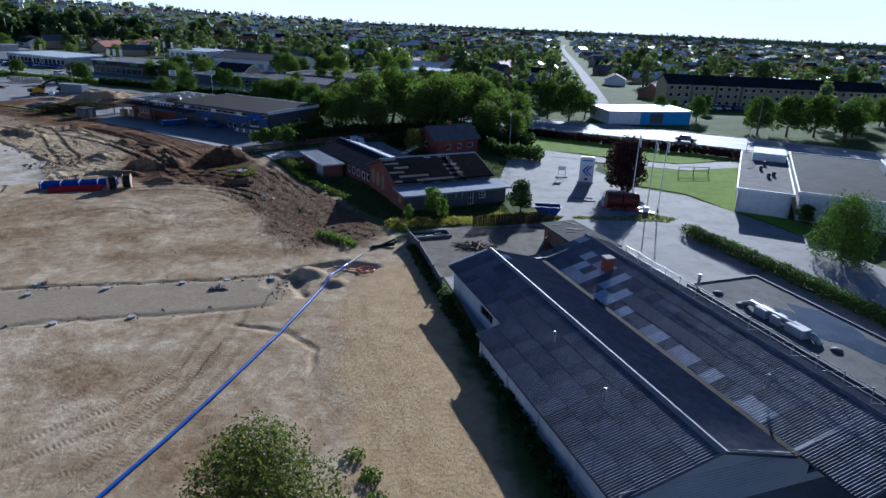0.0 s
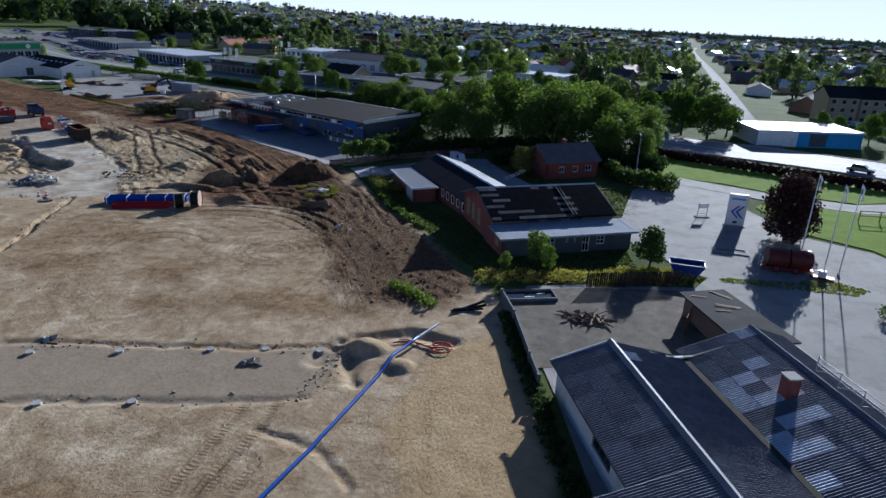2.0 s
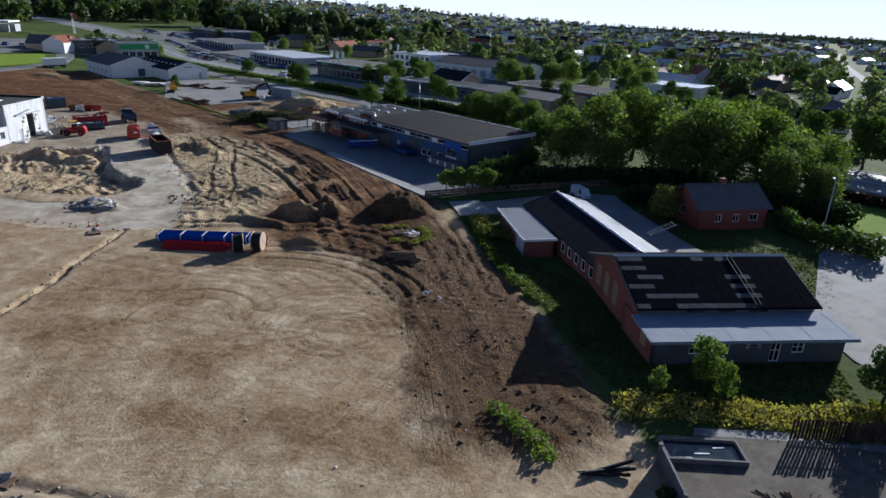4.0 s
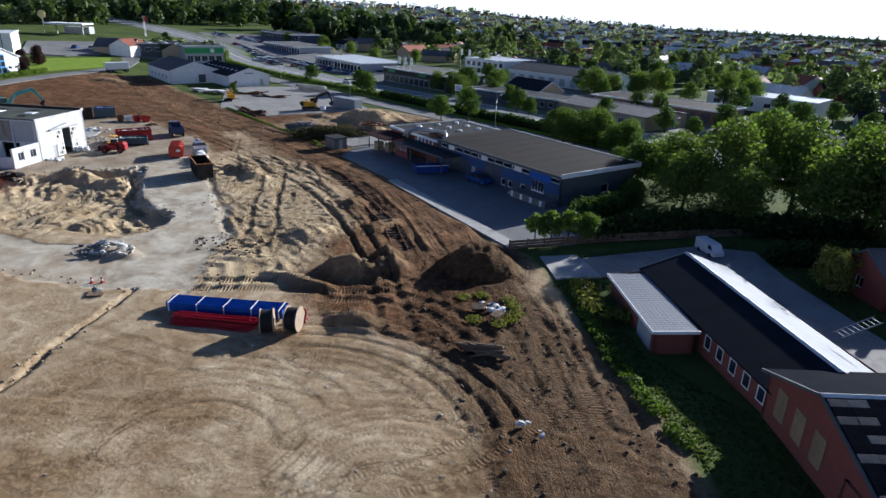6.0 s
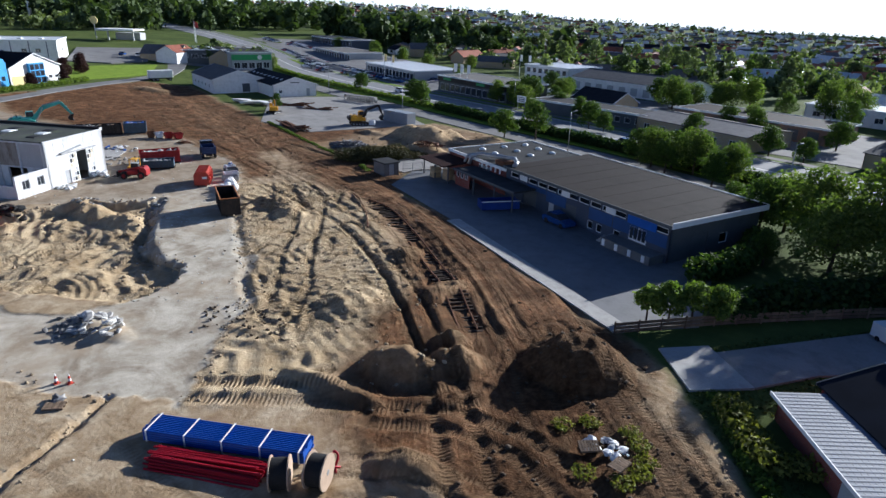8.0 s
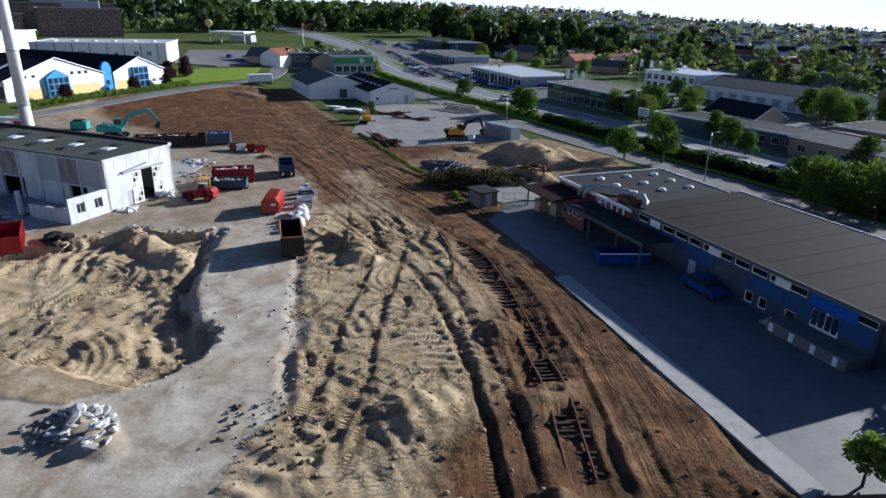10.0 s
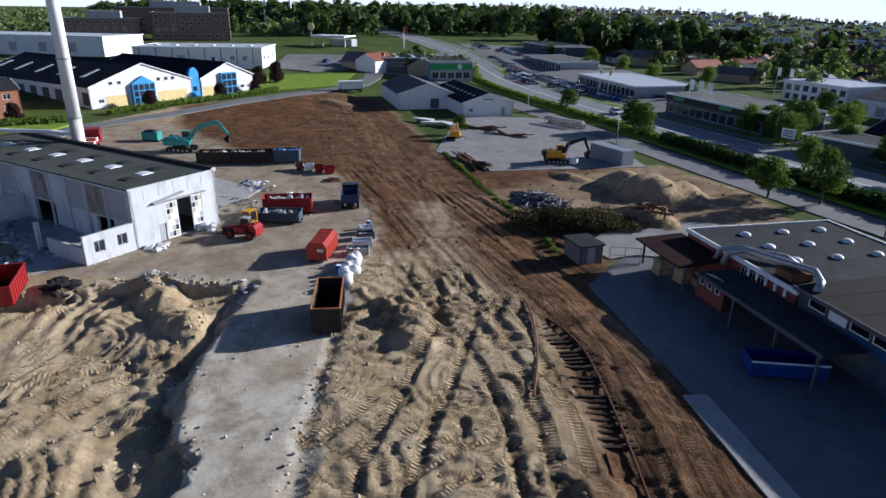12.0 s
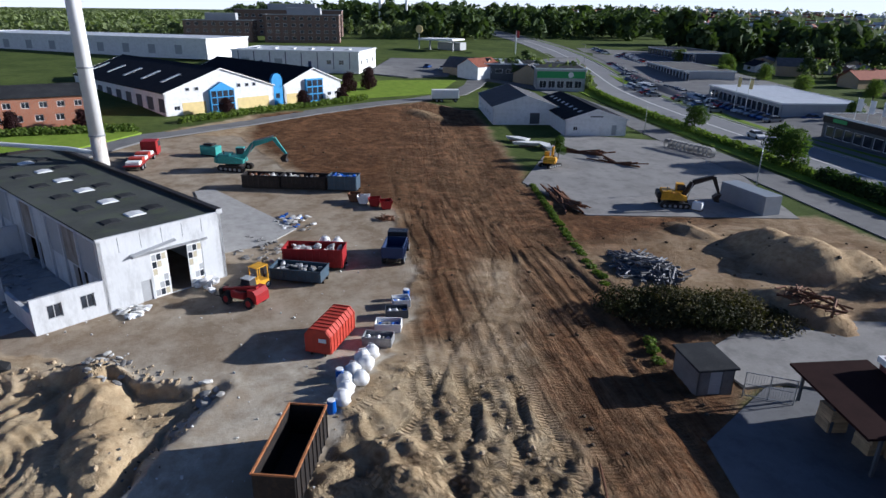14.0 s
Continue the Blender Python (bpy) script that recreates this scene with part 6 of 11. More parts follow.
        for k in range(4):
            part("slat", Mb().box(-0.6, -0.62, 0.08 + k * 0.19, 0.6, -0.6, 0.24 + k * 0.19), M_WOOD_PALE, bx)
            part("slat", Mb().box(0.6, -0.6, 0.08 + k * 0.19, 0.62, 0.6, 0.24 + k * 0.19), M_WOOD_PALE, bx)
        part("crate_body", Mb().box(-0.595, -0.595, 0.0, 0.595, 0.595, 0.8), M_WOOD_PALE, bx)


depot()


M_PALEGLASS = surface("yellowed_pane", (0.5, 0.45, 0.32), 0.15, 1, 10, 0.35, bump=0.02)
M_STAINEDPANEL = surface("stained_panel", (0.3, 0.27, 0.24), 0.25, 0.6, 8, 0.85, stain=(0.13, 0.09, 0.06), stain_amount=0.8, stretch=(1, 1, 0.3))


def white_hall():
    # white gutted hall: x along its gated front, y to the rear
    th = thing("industrial_hall", "white panelled industrial hall with open glazed gate and dark mossy roof", "building", pose(-112.6, 110.35, 0, 0, 0, 108.5))
    L, W, H = 10.75, 39.0, 6.2
    shell(th, L, W, H, M_WHITE_DIRTY, {"s": [(4.0, 0.02, 4.6, 4.1, "none"), (2.9, 0.02, 0.9, 1.9, "grey")], "w": [(W - 6 - 0.2, 0.1, 3, 2.6, "none"), (W - 18, 0.1, 4, 2.6, "none"), (W - 27, 3.2, 2.6, 1.5, "dark")]}, thick=0.3, bars=3, cross=1)
    gf = part("gate_leaf", Mb().box(4.0, 0.03, 0.05, 5.45, 0.12, 4.1), M_TRIM, th, "white glazed gate leaf")
    gf2 = part("gate_leaf", Mb().box(7.25, 0.03, 0.05, 8.6, 0.12, 4.1), M_TRIM, th, "white glazed gate leaf")
    for g, x in ((gf, 4.08), (gf2, 7.32)):
        for i in range(3):
            for j in range(6):
                part("pane", Mb().box(x + i * 0.43, 0.016, 0.2 + j * 0.64, x + i * 0.43 + 0.36, 0.026, 0.74 + j * 0.64), (M_GREYPANEL, M_SKYLIGHT, M_GLASS_FAR, M_SKYLIGHT, M_PALEGLASS)[(i * 7 + j * 3) % 5], g)
    for i in range(11):
        y = 0.5 + i * 3.5
        if i in (1, 4, 8):
            part("side_panel", Mb().box(-0.05, y, 2.9, -0.004, y + 3.3, 6.0), M_STAINEDPANEL, th, "rust-stained bare wall panel")
        else:
            part("side_panel", Mb().box(-0.05, y, 2.9, -0.004, y + 3.3, 6.0), M_WHITE_DIRTY if i % 2 else M_GREYPANEL, th)
        part("pilaster", Mb().box(-0.22, y + 3.3, -0.1, -0.004, y + 3.5, 6.1), M_WHITE_DIRTY, th)
    part("gate_track", Mb().box(2.6, -0.12, 4.15, 9.2, -0.01, 4.35), M_STEEL, th)
    part("gate_hood", Mb().add([(2.4, -0.5, 4.35), (6.2, -0.5, 4.85), (6.2, 0, 4.9), (2.4, 0, 4.4), (2.4, -0.5, 4.42), (6.2, -0.5, 4.92), (6.2, 0, 4.98), (2.4, 0, 4.48)], [(0, 1, 2, 3), (4, 5, 6, 7), (0, 1, 5, 4)]), M_GREYPANEL, th)
    for x in (1.6, 3.4, 5.2, 7.0, 8.8):
        part("panel_joint", Mb().box(x, -0.012, 4.9, x + 0.03, -0.002, H), M_DARKGREY, th)
    part("roof", Mb().box(0.02, 0.05, H, L - 0.02, W, H + 0.15), M_FELT_MOSSY, th)
    part("roof_edge", Mb().box(L - 0.4, -0.05, H, L + 0.15, W, H + 0.45), M_BLACK, th, "black parapet")
    part("roof_edge", Mb().box(-0.1, W, H, L + 0.15, W + 0.3, H + 0.45), M_BLACK, th)
    part("roof_edge", Mb().box(-0.05, -0.08, H - 0.02, L - 0.4, 0.12, H + 0.2), M_WHITE_DIRTY, th)
    part("roof_edge", Mb().box(L - 0.4, -0.1, H - 0.02, L + 0.16, -0.052, H + 0.42), M_WHITE_DIRTY, th)
    for i in range(6):
        for j, x in enumerate((2.0, 4.4, 6.4)):
            mat = M_SKYLIGHT if (i * 3 + j) % 3 == 1 else M_FELT
            sk = part("roof_light", Mb().extrude_y([(x, H + 0.15), (x + 1.6, H + 0.15), (x + 1.5, H + 0.24), (x + 0.8, H + 0.31), (x + 0.1, H + 0.24)], 3.2 + i * 5.6 + 0.8 * j, 4.5 + i * 5.6 + 0.8 * j), mat, th, "frosted barrel roof light" if mat is M_SKYLIGHT else "covered roof light")
    # remaining low wall of the demolished side wing
    part("wall", Mb().wall((-5.3, 0.0), (-0.01, 0.0), -0.2, 2.95, 0.3, [(1.0, 1.0, 2.1, 2.2), (3.4, 1.0, 4.5, 2.2)]), M_WHITE_DIRTY, th)
    for u in (1.0, 3.4):
        window(th, (-5.3, 0.0), (-0.01, 0.0), u, 1.0, 1.1, 1.2, M_GREYPANEL, M_GLASS_FAR, bars=1)
    part("wall", Mb().wall((-5.3, 6.5), (-5.3, 0.31), -0.2, 1.7, 0.3), M_WHITE_DIRTY, th)
    part("floor_slab", Mb().box(-16, 2, -0.3, -0.05, 34, 0.05), M_CONCRETE, th, "cleared concrete floor slab")
    part("column", Mb().box(-5.4, 8, 0.05, -5.0, 8.4, 3.0), M_WHITE_DIRTY, th)
    part("wall", Mb().wall((-9, 20.3), (-0.05, 20.3), 0.05, 3.0, 0.3, [(2, 0.06, 5, 2.4)]), M_WHITE_DIRTY, th)
    # tall steel chimney beside it
    cm = thing("steel_chimney", "tall slender white steel chimney with a rusty foot", "chimney", pose(-142.3, 112.55, 0))
    part("shaft", Mb().tube((0, 0, 9.4), (0, 0, 38), 0.82, 0.7, n=20), M_TRIM, cm, smooth=True)
    part("foot", Mb().tube((0, 0, -0.2), (0, 0, 9.4), 0.86, 0.82, n=20), surface("rust_streaked_white", (0.66, 0.62, 0.56), 0.15, 0.8, 9, 0.6, stain=(0.3, 0.12, 0.05), stain_amount=0.8, stretch=(1, 1, 0.25)), cm, "rust-streaked chimney foot", smooth=True)
    for z in (9.4, 17, 25, 33):
        part("flange", Mb().tube((0, 0, z), (0, 0, z + 0.18), 0.9, n=20), M_STEEL, cm)
    part("flue_pipe", Mb().path([(0, 0, 7.3), (-4, -3.0, 7.4), (-12, -12, 7.5), (-14, -24, 7.5)], 0.28, 10), M_TRIM, cm, "pale horizontal flue pipe", smooth=True)


white_hall()

# ---- halls and shops round the site ----
def hall(name, label, x, y, rz, L, W, H, wall, roof, rise=0, along="y", ops=None, cat="building", trim=None, thick=0.3, pane=None, frame_mat=None, z=None, verge=None, bars=1, cross=0, rim=M_TRIM):
    th = thing(name, label, cat, at(x, y, rz, float(broad(x, y)) if z is None else z))
    shell(th, L, W, H, wall, ops or {}, thick, -1.2, frame_mat, pane or M_GLASS_FAR, bars=bars, cross=cross)
    if rise:
        gable_roof(th, L, W, H, rise, roof, wall if not isinstance(wall, dict) else wall["s"], 0.3, 0.14, along, verge_mat=verge)
    else:
        flat_roof(th, L, W, H, roof, trim or rim)
    return th


# white gabled pair at the end of the site
hall("gabled_workshop", "white gabled workshop with grey roof and dark gate", -174.4, 190.3, 64.4, 14.3, 24, 3.8, M_WHITE, M_TILE_GREY, 2.3, ops={"s": [(8.2, 0.1, 2.2, 2.4, "dark")], "w": rowwin(3, 20, 5, 1.2, 1.4, 1.0)}, verge=M_TRIM)
wr_ = hall("gabled_workshop", "white gabled workshop with dark roof and roof lights", -157.0, 196.0, 64.4, 12.6, 30, 3.2, M_WHITE, M_TILE_DARK, 2.0, ops={"s": [(1.6, 1.0, 1.0, 0.9), (9.6, 0.1, 1.0, 2.0, "grey")]}, verge=M_TRIM)
for _i in range(8):
    part("roof_light", Mb().box(0, 0, 0, 0.8, 0.9, 0.06), M_SKYLIGHT, wr_, m=pose(3.2, 2.5 + _i * 3.4, 4.4 - 0.06, 0, -math.degrees(math.atan(2.0 / 6.3)), 0))
part("sign", Mb().box(5.0, -0.06, 3.7, 7.6, -0.01, 3.95), M_DARKGREY, wr_, "small dark sign bar")
# flat showroom with green band behind them
gb = hall("flat_showroom", "flat-roofed showroom with pale green front band", -218, 236, 58, 15, 26, 6.0, M_GREYPANEL, M_FELT, ops={"s": rowwin(1, 14, 5, 0.4, 2.2, 2.2), "e": rowwin(1, 25, 7, 0.6, 2.6, 2.0)})
part("green_band", Mb().box(0.2, -0.12, 3.4, 14.8, -0.02, 5.4), M_GREEN, gb, "green front band")
part("round_sign", Mb().tube((10.5, -0.2, 4.4), (10.5, -0.13, 4.4), 0.85, n=24), M_TRIM, gb, "round white sign")
lf = hall("flat_workshop", "low flat workshop with dark striped roof", -240, 226, 58, 22, 22, 4.4, M_DARKGREY, M_FELT, ops={"s": rowwin(1, 21, 6, 1.6, 2.4, 1.4)})
for _i in range(7):
    part("roof_strip", Mb().box(1 + _i * 3, 1, 4.63, 2.2 + _i * 3, 21, 4.72), M_SKYLIGHT if _i % 2 else M_FELT, lf)


def twin_gable_hall():
    th = hall("gabled_hall", "large white gabled hall with black roof and blue entrance", -201.2, 127.3, 106.4, 25.6, 52, 4.6, M_WHITE, M_TILE_DARK, 4.3,
              ops={"s": [(1.8, 1.0, 1.3, 0.9), (5.6, 1.0, 1.3, 0.9), (17, 1.0, 1.4, 0.9), (21, 1.0, 1.4, 0.9)], "w": rowwin(4, 52, 9, 0.6, 3.2, 2.8, "dark")}, verge=M_TRIM)
    for x0, x1 in ((3.6, 8.8), (16.2, 24.2)):
        part("yellow_panel", Mb().box(x0, -0.05, -0.2, x1, -0.005, 2.4), M_PALEYELLOW, th, "pale yellow wall panel")
    ent = part("entrance", Mb().extrude_y([(9.6, 0), (15.2, 0), (15.2, 4.6), (12.4, 6.2), (9.6, 4.6)], -0.9, -0.02), M_SKYBLUE, th, "blue-framed glazed entrance")
    for i in range(4):
        for j in range(3):
            part("pane", Mb().box(9.85 + i * 1.35, -0.94, 0.25 + j * 1.45, 10.95 + i * 1.35, -0.9, 1.5 + j * 1.45), M_GLASS_FAR, ent)
    for x in (16.4, 18.4, 20.2):
        window(th, (0, 0), (25.6, 0), x, 4.75, 0.9, 0.8, M_GREYPANEL, M_GLASS_FAR, depth=-0.08)
    for x in (4.6, 6.6):
        window(th, (0, 0), (25.6, 0), x, 4.75, 0.9, 0.7, M_GREYPANEL, M_GLASS_FAR, depth=-0.08)
    sl = math.degrees(math.atan(4.3 / 12.8))
    for i in range(5):
        for s in (0, 1):
            x, z = (3.5, 4.6 + 3.5 * 4.3 / 12.8 + 0.17) if s == 0 else (17.5, 4.6 + 8.1 * 4.3 / 12.8 + 0.17)
            part("roof_light", Mb().box(0, 0, 0, 4.6, 1.3, 0.07), M_SKYLIGHT, th, "long pale roof light", m=pose(x, 8 + i * 10 + 3 * s, z, 0, -sl if s == 0 else sl, 0))
    t2 = hall("gabled_hall", "white gabled hall with black roof beside a blue tower panel", -209.3, 154.6, 106.4, 16.6, 46, 4.4, M_WHITE, M_TILE_DARK, 3.4, ops={"s": [(1.0, 1.0, 1.2, 0.9), (3.4, 1.0, 1.2, 0.9), (12.4, 1.0, 1.2, 0.9), (14.6, 1.0, 1.2, 0.9)]}, verge=M_TRIM)
    ent = part("entrance", Mb().extrude_y([(5.8, 0), (10.6, 0), (10.6, 5.4), (5.8, 5.4)], -0.8, -0.02), M_SKYBLUE, t2, "blue-framed glazed entrance")
    for i in range(3):
        for j in range(3):
            part("pane", Mb().box(6.0 + i * 1.55, -0.84, 0.3 + j * 1.7, 7.3 + i * 1.55, -0.8, 1.7 + j * 1.7), M_GLASS_FAR, ent)
    part("yellow_panel", Mb().box(0.6, -0.05, -0.2, 5.4, -0.005, 2.3), M_PALEYELLOW, t2)
    tw = thing("blue_pylon", "bright blue pylon panel between two white halls", "sign", at(-208.6, 151.6, 106.4, float(broad(-208.6, 151.6))))
    part("panel", Mb().extrude_y([(0, -0.3), (2.8, -0.3), (2.8, 5.8), (2.3, 6.8), (1.4, 7.2), (0.5, 6.8), (0, 5.8)], 0, 0.8), M_SKYBLUE, tw)
    part("hatch", Mb().box(0.9, -0.05, 1.5, 1.9, -0.002, 2.6), M_GLASS_FAR, tw)


twin_gable_hall()
hall("brick_office", "orange brick office with low dark roof and white windows", -195.6, 90, 93, 24, 14, 5.2, M_BRICK_ORANGE, M_FELT, 1.4, "x", ops={"s": rowwin(1.5, 22.5, 8, 3.3, 1.3, 1.1) + rowwin(1.5, 22.5, 7, 0.9, 1.4, 1.2)}, verge=M_TRIM)
wh_ = hall("warehouse", "long white warehouse with flat pale roof and blue door strips", -275.3, 157.9, 52.9, 41.4, 24, 5.2, M_WHITE, M_ROOF_LIGHT, ops={"s": [(3, 0.1, 2.6, 2.8, "grey"), (9, 0.1, 1.1, 2.2, "blue"), (14, 0.1, 2.6, 2.8, "grey"), (25, 0.1, 1.1, 2.2, "blue"), (31, 1.4, 1.6, 1.4), (35, 1.4, 1.6, 1.4)], "e": rowwin(3, 20, 3, 1.2, 1.8, 1.5)})
for _i in range(8):
    part("joint_strip", Mb().box(2.0 + _i * 5.2, -0.08, 0, 2.25 + _i * 5.2, -0.01, 5.1), M_SLATEBLUE, wh_)
for _i in range(6):
    part("roof_light", Mb().cbox(4 + _i * 6.2, 8, 5.42, 5.4 + _i * 6.2, 11, 5.75, 0.1), M_SKYLIGHT, wh_)
hall("warehouse", "very long white warehouse with flat roof", -373, 79.7, 42, 110, 24, 5.2, M_WHITE, M_ROOF_LIGHT, ops={"s": rowwin(8, 100, 9, 0.2, 3, 3, "grey")})
for _k, (_x, _y, _l, _w, _h) in enumerate(((-383, 198, 36, 16, 12.6), (-396, 163, 32, 14, 9.5), (-450, 200, 60, 20, 14))):
    bt = hall("brick_block", "tall brown brick block with rows of windows", _x, _y, 66, _l, _w, _h, M_BRICK_BROWN, M_FELT,
              ops={"s": [o for r in range(int(_h // 3.1)) for o in rowwin(1.5, _l - 1.5, int(_l // 4), 1.2 + 3.0 * r, 1.9, 1.5)], "e": [o for r in range(int(_h // 3.1)) for o in rowwin(1.5, _w - 1.5, int(_w // 4), 1.2 + 3.0 * r, 1.9, 1.5)]}, bars=0, rim=M_GREYPANEL)
    part("roof_house", Mb().cbox(_l * 0.3, 4, _h + 0.2, _l * 0.75, _w - 4, _h + 3.4, 0.1), M_GREYPANEL, bt, "grey plant room")
for _x, _y in ((-470, 300), (-520, 345)):
    fl = thing("steel_chimney", "distant slim white chimney", "chimney", at(_x, _y, 0, 6))
    part("shaft", Mb().tube((0, 0, 0), (0, 0, 34), 1.2, 0.9, n=14), M_TRIM, fl, smooth=True)

# shops beyond the highway
gw_ = hall("showroom", "dark-banded showroom with white fascia and green sign", -132.5, 243.5, -25, 34, 15, 4.6, M_DARKGREY, M_FELT_PALE, ops={"s": rowwin(1, 33, 12, 0.4, 2.3, 2.2)}, bars=0)
part("fascia", Mb().box(-0.1, -0.2, 3.2, 34.1, -0.06, 4.7), M_BLACK, gw_)
part("green_sign", Mb().box(3, -0.28, 3.6, 7, -0.2, 4.3), M_GREEN, gw_, "small green sign board")
part("green_sign", Mb().box(20, -0.28, 3.6, 24, -0.2, 4.3), M_GREEN, gw_, "small green sign board")
hall("showroom", "glass-fronted car showroom with white flat canopy", -186, 276, -28, 40, 20, 3.5, M_GREYPANEL, M_ROOF_LIGHT, ops={"s": rowwin(1, 39, 14, 0.3, 2.4, 2.4)}, bars=0)
hall("showroom", "low grey showroom with flat roof", -250, 318, -30, 42, 18, 3.2, M_GREYPANEL, M_FELT_PALE, ops={"s": rowwin(1, 47, 14, 0.3, 2.4, 2.6)}, bars=0)
hall("showroom", "blue-white showroom block with flat roof", -300, 372, -28, 50, 18, 3.4, M_SLATEBLUE, M_FELT_PALE, ops={"s": rowwin(1, 59, 14, 0.3, 2.8, 3.0)}, bars=0)
hall("showroom", "white and glass office with saw-toothed front", -126.5, 297, -22, 22, 18, 5.6, M_WHITE, M_ROOF_LIGHT, ops={"s": rowwin(1, 21, 7, 0.5, 2.0, 1.8) + rowwin(1, 21, 7, 3.1, 2.0, 1.8)}, bars=0)
hall("long_store", "long store with dark roof and white wall", -102, 282, -22, 42, 18, 4.2, M_WHITE, M_TILE_GREY, 2.2, "x", ops={"s": rowwin(1, 41, 9, 0.3, 2.6, 2.4, "grey")})
hall("flat_store", "low flat-roofed dark store", -91, 221.5, -17, 33, 9, 3.0, M_DARKGREY, M_FELT, ops={"s": rowwin(14, 32, 7, 0.9, 1.6, 1.3)}, bars=0)
hall("gabled_house", "yellow brick gabled house with dark roof and white gable", -85, 234.5, -28, 15, 9.5, 2.9, M_BRICK_YELLOW, M_TILE_DARK, 2.6, "x", ops={"s": rowwin(1.5, 13.5, 4, 0.8, 1.2, 1.1), "e": rowwin(2, 7.5, 2, 0.8, 1.2, 1.1)}, verge=M_TRIM)
hall("flat_store", "pale yellow flat-roofed workshop", -61, 211, -28, 27, 15, 3.0, M_BRICK_YELLOW, M_TILE_GREY, 1.0, "x", ops={"s": rowwin(2, 25, 6, 0.8, 1.6, 1.2)})
hall("flat_store", "long flat-roofed workshop with brown roof", -57, 231, -22, 36, 14, 3.2, M_BRICK_BROWN, M_FELT_BROWN, ops={"s": rowwin(2, 34, 8, 0.3, 2.4, 2.2, "dark")})
hall("flat_store", "low white store with pale roof", -30, 262, -18, 30, 14, 3.8, M_WHITE, M_ROOF_LIGHT, ops={"s": rowwin(2, 28, 6, 1.0, 2.0, 1.4)})
hall("flat_store", "brown gabled workshop with grey roof", -18, 198, -32, 24, 12, 2.8, M_BRICK_YELLOW, M_TILE_GREY, 1.4, "x")
# town side beyond the lawn
bb_ = hall("blue_store", "blue and white flat store beside the highway", 40.2, 159.5, 10, 22, 12, 3.0, {"s": M_SKYBLUE, "w": M_WHITE, "e": M_SKYBLUE, "n": M_WHITE}, M_ROOF_LIGHT, ops={"s": [(11, 0.1, 3.6, 2.6, "dark")]})
part("white_front", Mb().box(0, -0.06, -0.5, 8.4, -0.005, 2.95), M_WHITE, bb_, "white painted half of the front")
for _k in range(9):
    tr = hall("terraced_house", "yellow brick three-storey terraced house with dark roof", 70 + _k * 8.1, 208 + _k * 0.4, 3, 8.0, 10, 6.8, M_BRICK_YELLOW, M_TILE_DARK, 2.4, "x", ops={"s": [o for r in range(3) for o in rowwin(0.8, 7.2, 3, 0.6 + 2.2 * r, 1.3, 1.3)]}, bars=0)
    tr["group"] = "terraced row"
fw = hall("clinic_building", "white flat-roofed building with felt roof and raised edge", 40.2, 84.5, -24.5, 6.6, 29, 3.1, M_WHITE, M_FELT_PALE)
for _x, _y in ((3.5, 9), (4.2, 10.5), (2.5, 14), (3.0, 18)):
    part("roof_cowl", Mb().cbox(_x, _y, 3.3, _x + 0.5, _y + 0.5, 4.0, 0.08), M_DARKGREY, fw)
fw2 = hall("clinic_building", "white flat-roofed building with grey felt roof", 47.0, 81.4, -24.5, 16.5, 30, 3.6, M_WHITE, M_FELT, ops={"s": [(12, 1.2, 2.2, 1.4)]})
part("roof_house", Mb().cbox(12, 18, 3.8, 16, 24, 5.2, 0.08), M_GREYPANEL, fw2, "pale roof structure")
part("roof_house", Mb().cbox(-6, 22, 3.3, -1, 28, 4.6, 0.08), M_WHITE, fw2, "pale roof structure")

# ---- trees and hedges ----
def leaf_cloud(rng, blobs, n, size, flat=0.75):
    """Many small folded leaf sprays scattered through rounded boughs; returns vertices and faces."""
    w = np.array([b[3] * b[4] * b[5] for b in blobs]) ** (2 / 3)
    pick = rng.choice(len(blobs), n, p=w / w.sum())
    b = np.array(blobs)[pick]
    d = rng.normal(size=(n, 3))
    d /= np.linalg.norm(d, axis=1)[:, None]
    r = rng.uniform(0.3, 1.0, n) ** 0.4 * (1 + 0.12 * rng.normal(size=n))
    c = b[:, :3] + d * b[:, 3:6] * r[:, None]
    nrm = d * 0.6 + rng.normal(size=(n, 3)) * 0.6 + np.array([0, 0, 0.35])
    nrm /= np.linalg.norm(nrm, axis=1)[:, None]
    a = np.cross(nrm, rng.normal(size=(n, 3)))
    a /= np.linalg.norm(a, axis=1)[:, None]
    e = np.cross(nrm, a)
    s = size * rng.uniform(0.55, 1.35, n)[:, None]
    v = np.stack([c - a * s, c + e * s * flat * 0.7 + nrm * s * 0.25, c + a * s, c - e * s * flat * 0.7 + nrm * s * 0.25], 1).reshape(-1, 3)
    f = np.arange(4 * n).reshape(n, 4)
    return v, f


def np_mesh(name, v, f, material):
    me = bpy.data.meshes.new(name)
    me.vertices.add(len(v))
    me.vertices.foreach_set("co", np.asarray(v, np.float32).ravel())
    me.loops.add(f.size)
    me.loops.foreach_set("vertex_index", f.ravel().astype(np.int32))
    me.polygons.add(len(f))
    me.polygons.foreach_set("loop_start", np.arange(0, f.size, f.shape[1], dtype=np.int32))
    me.update(calc_edges=True)
    me.materials.append(material)
    return me


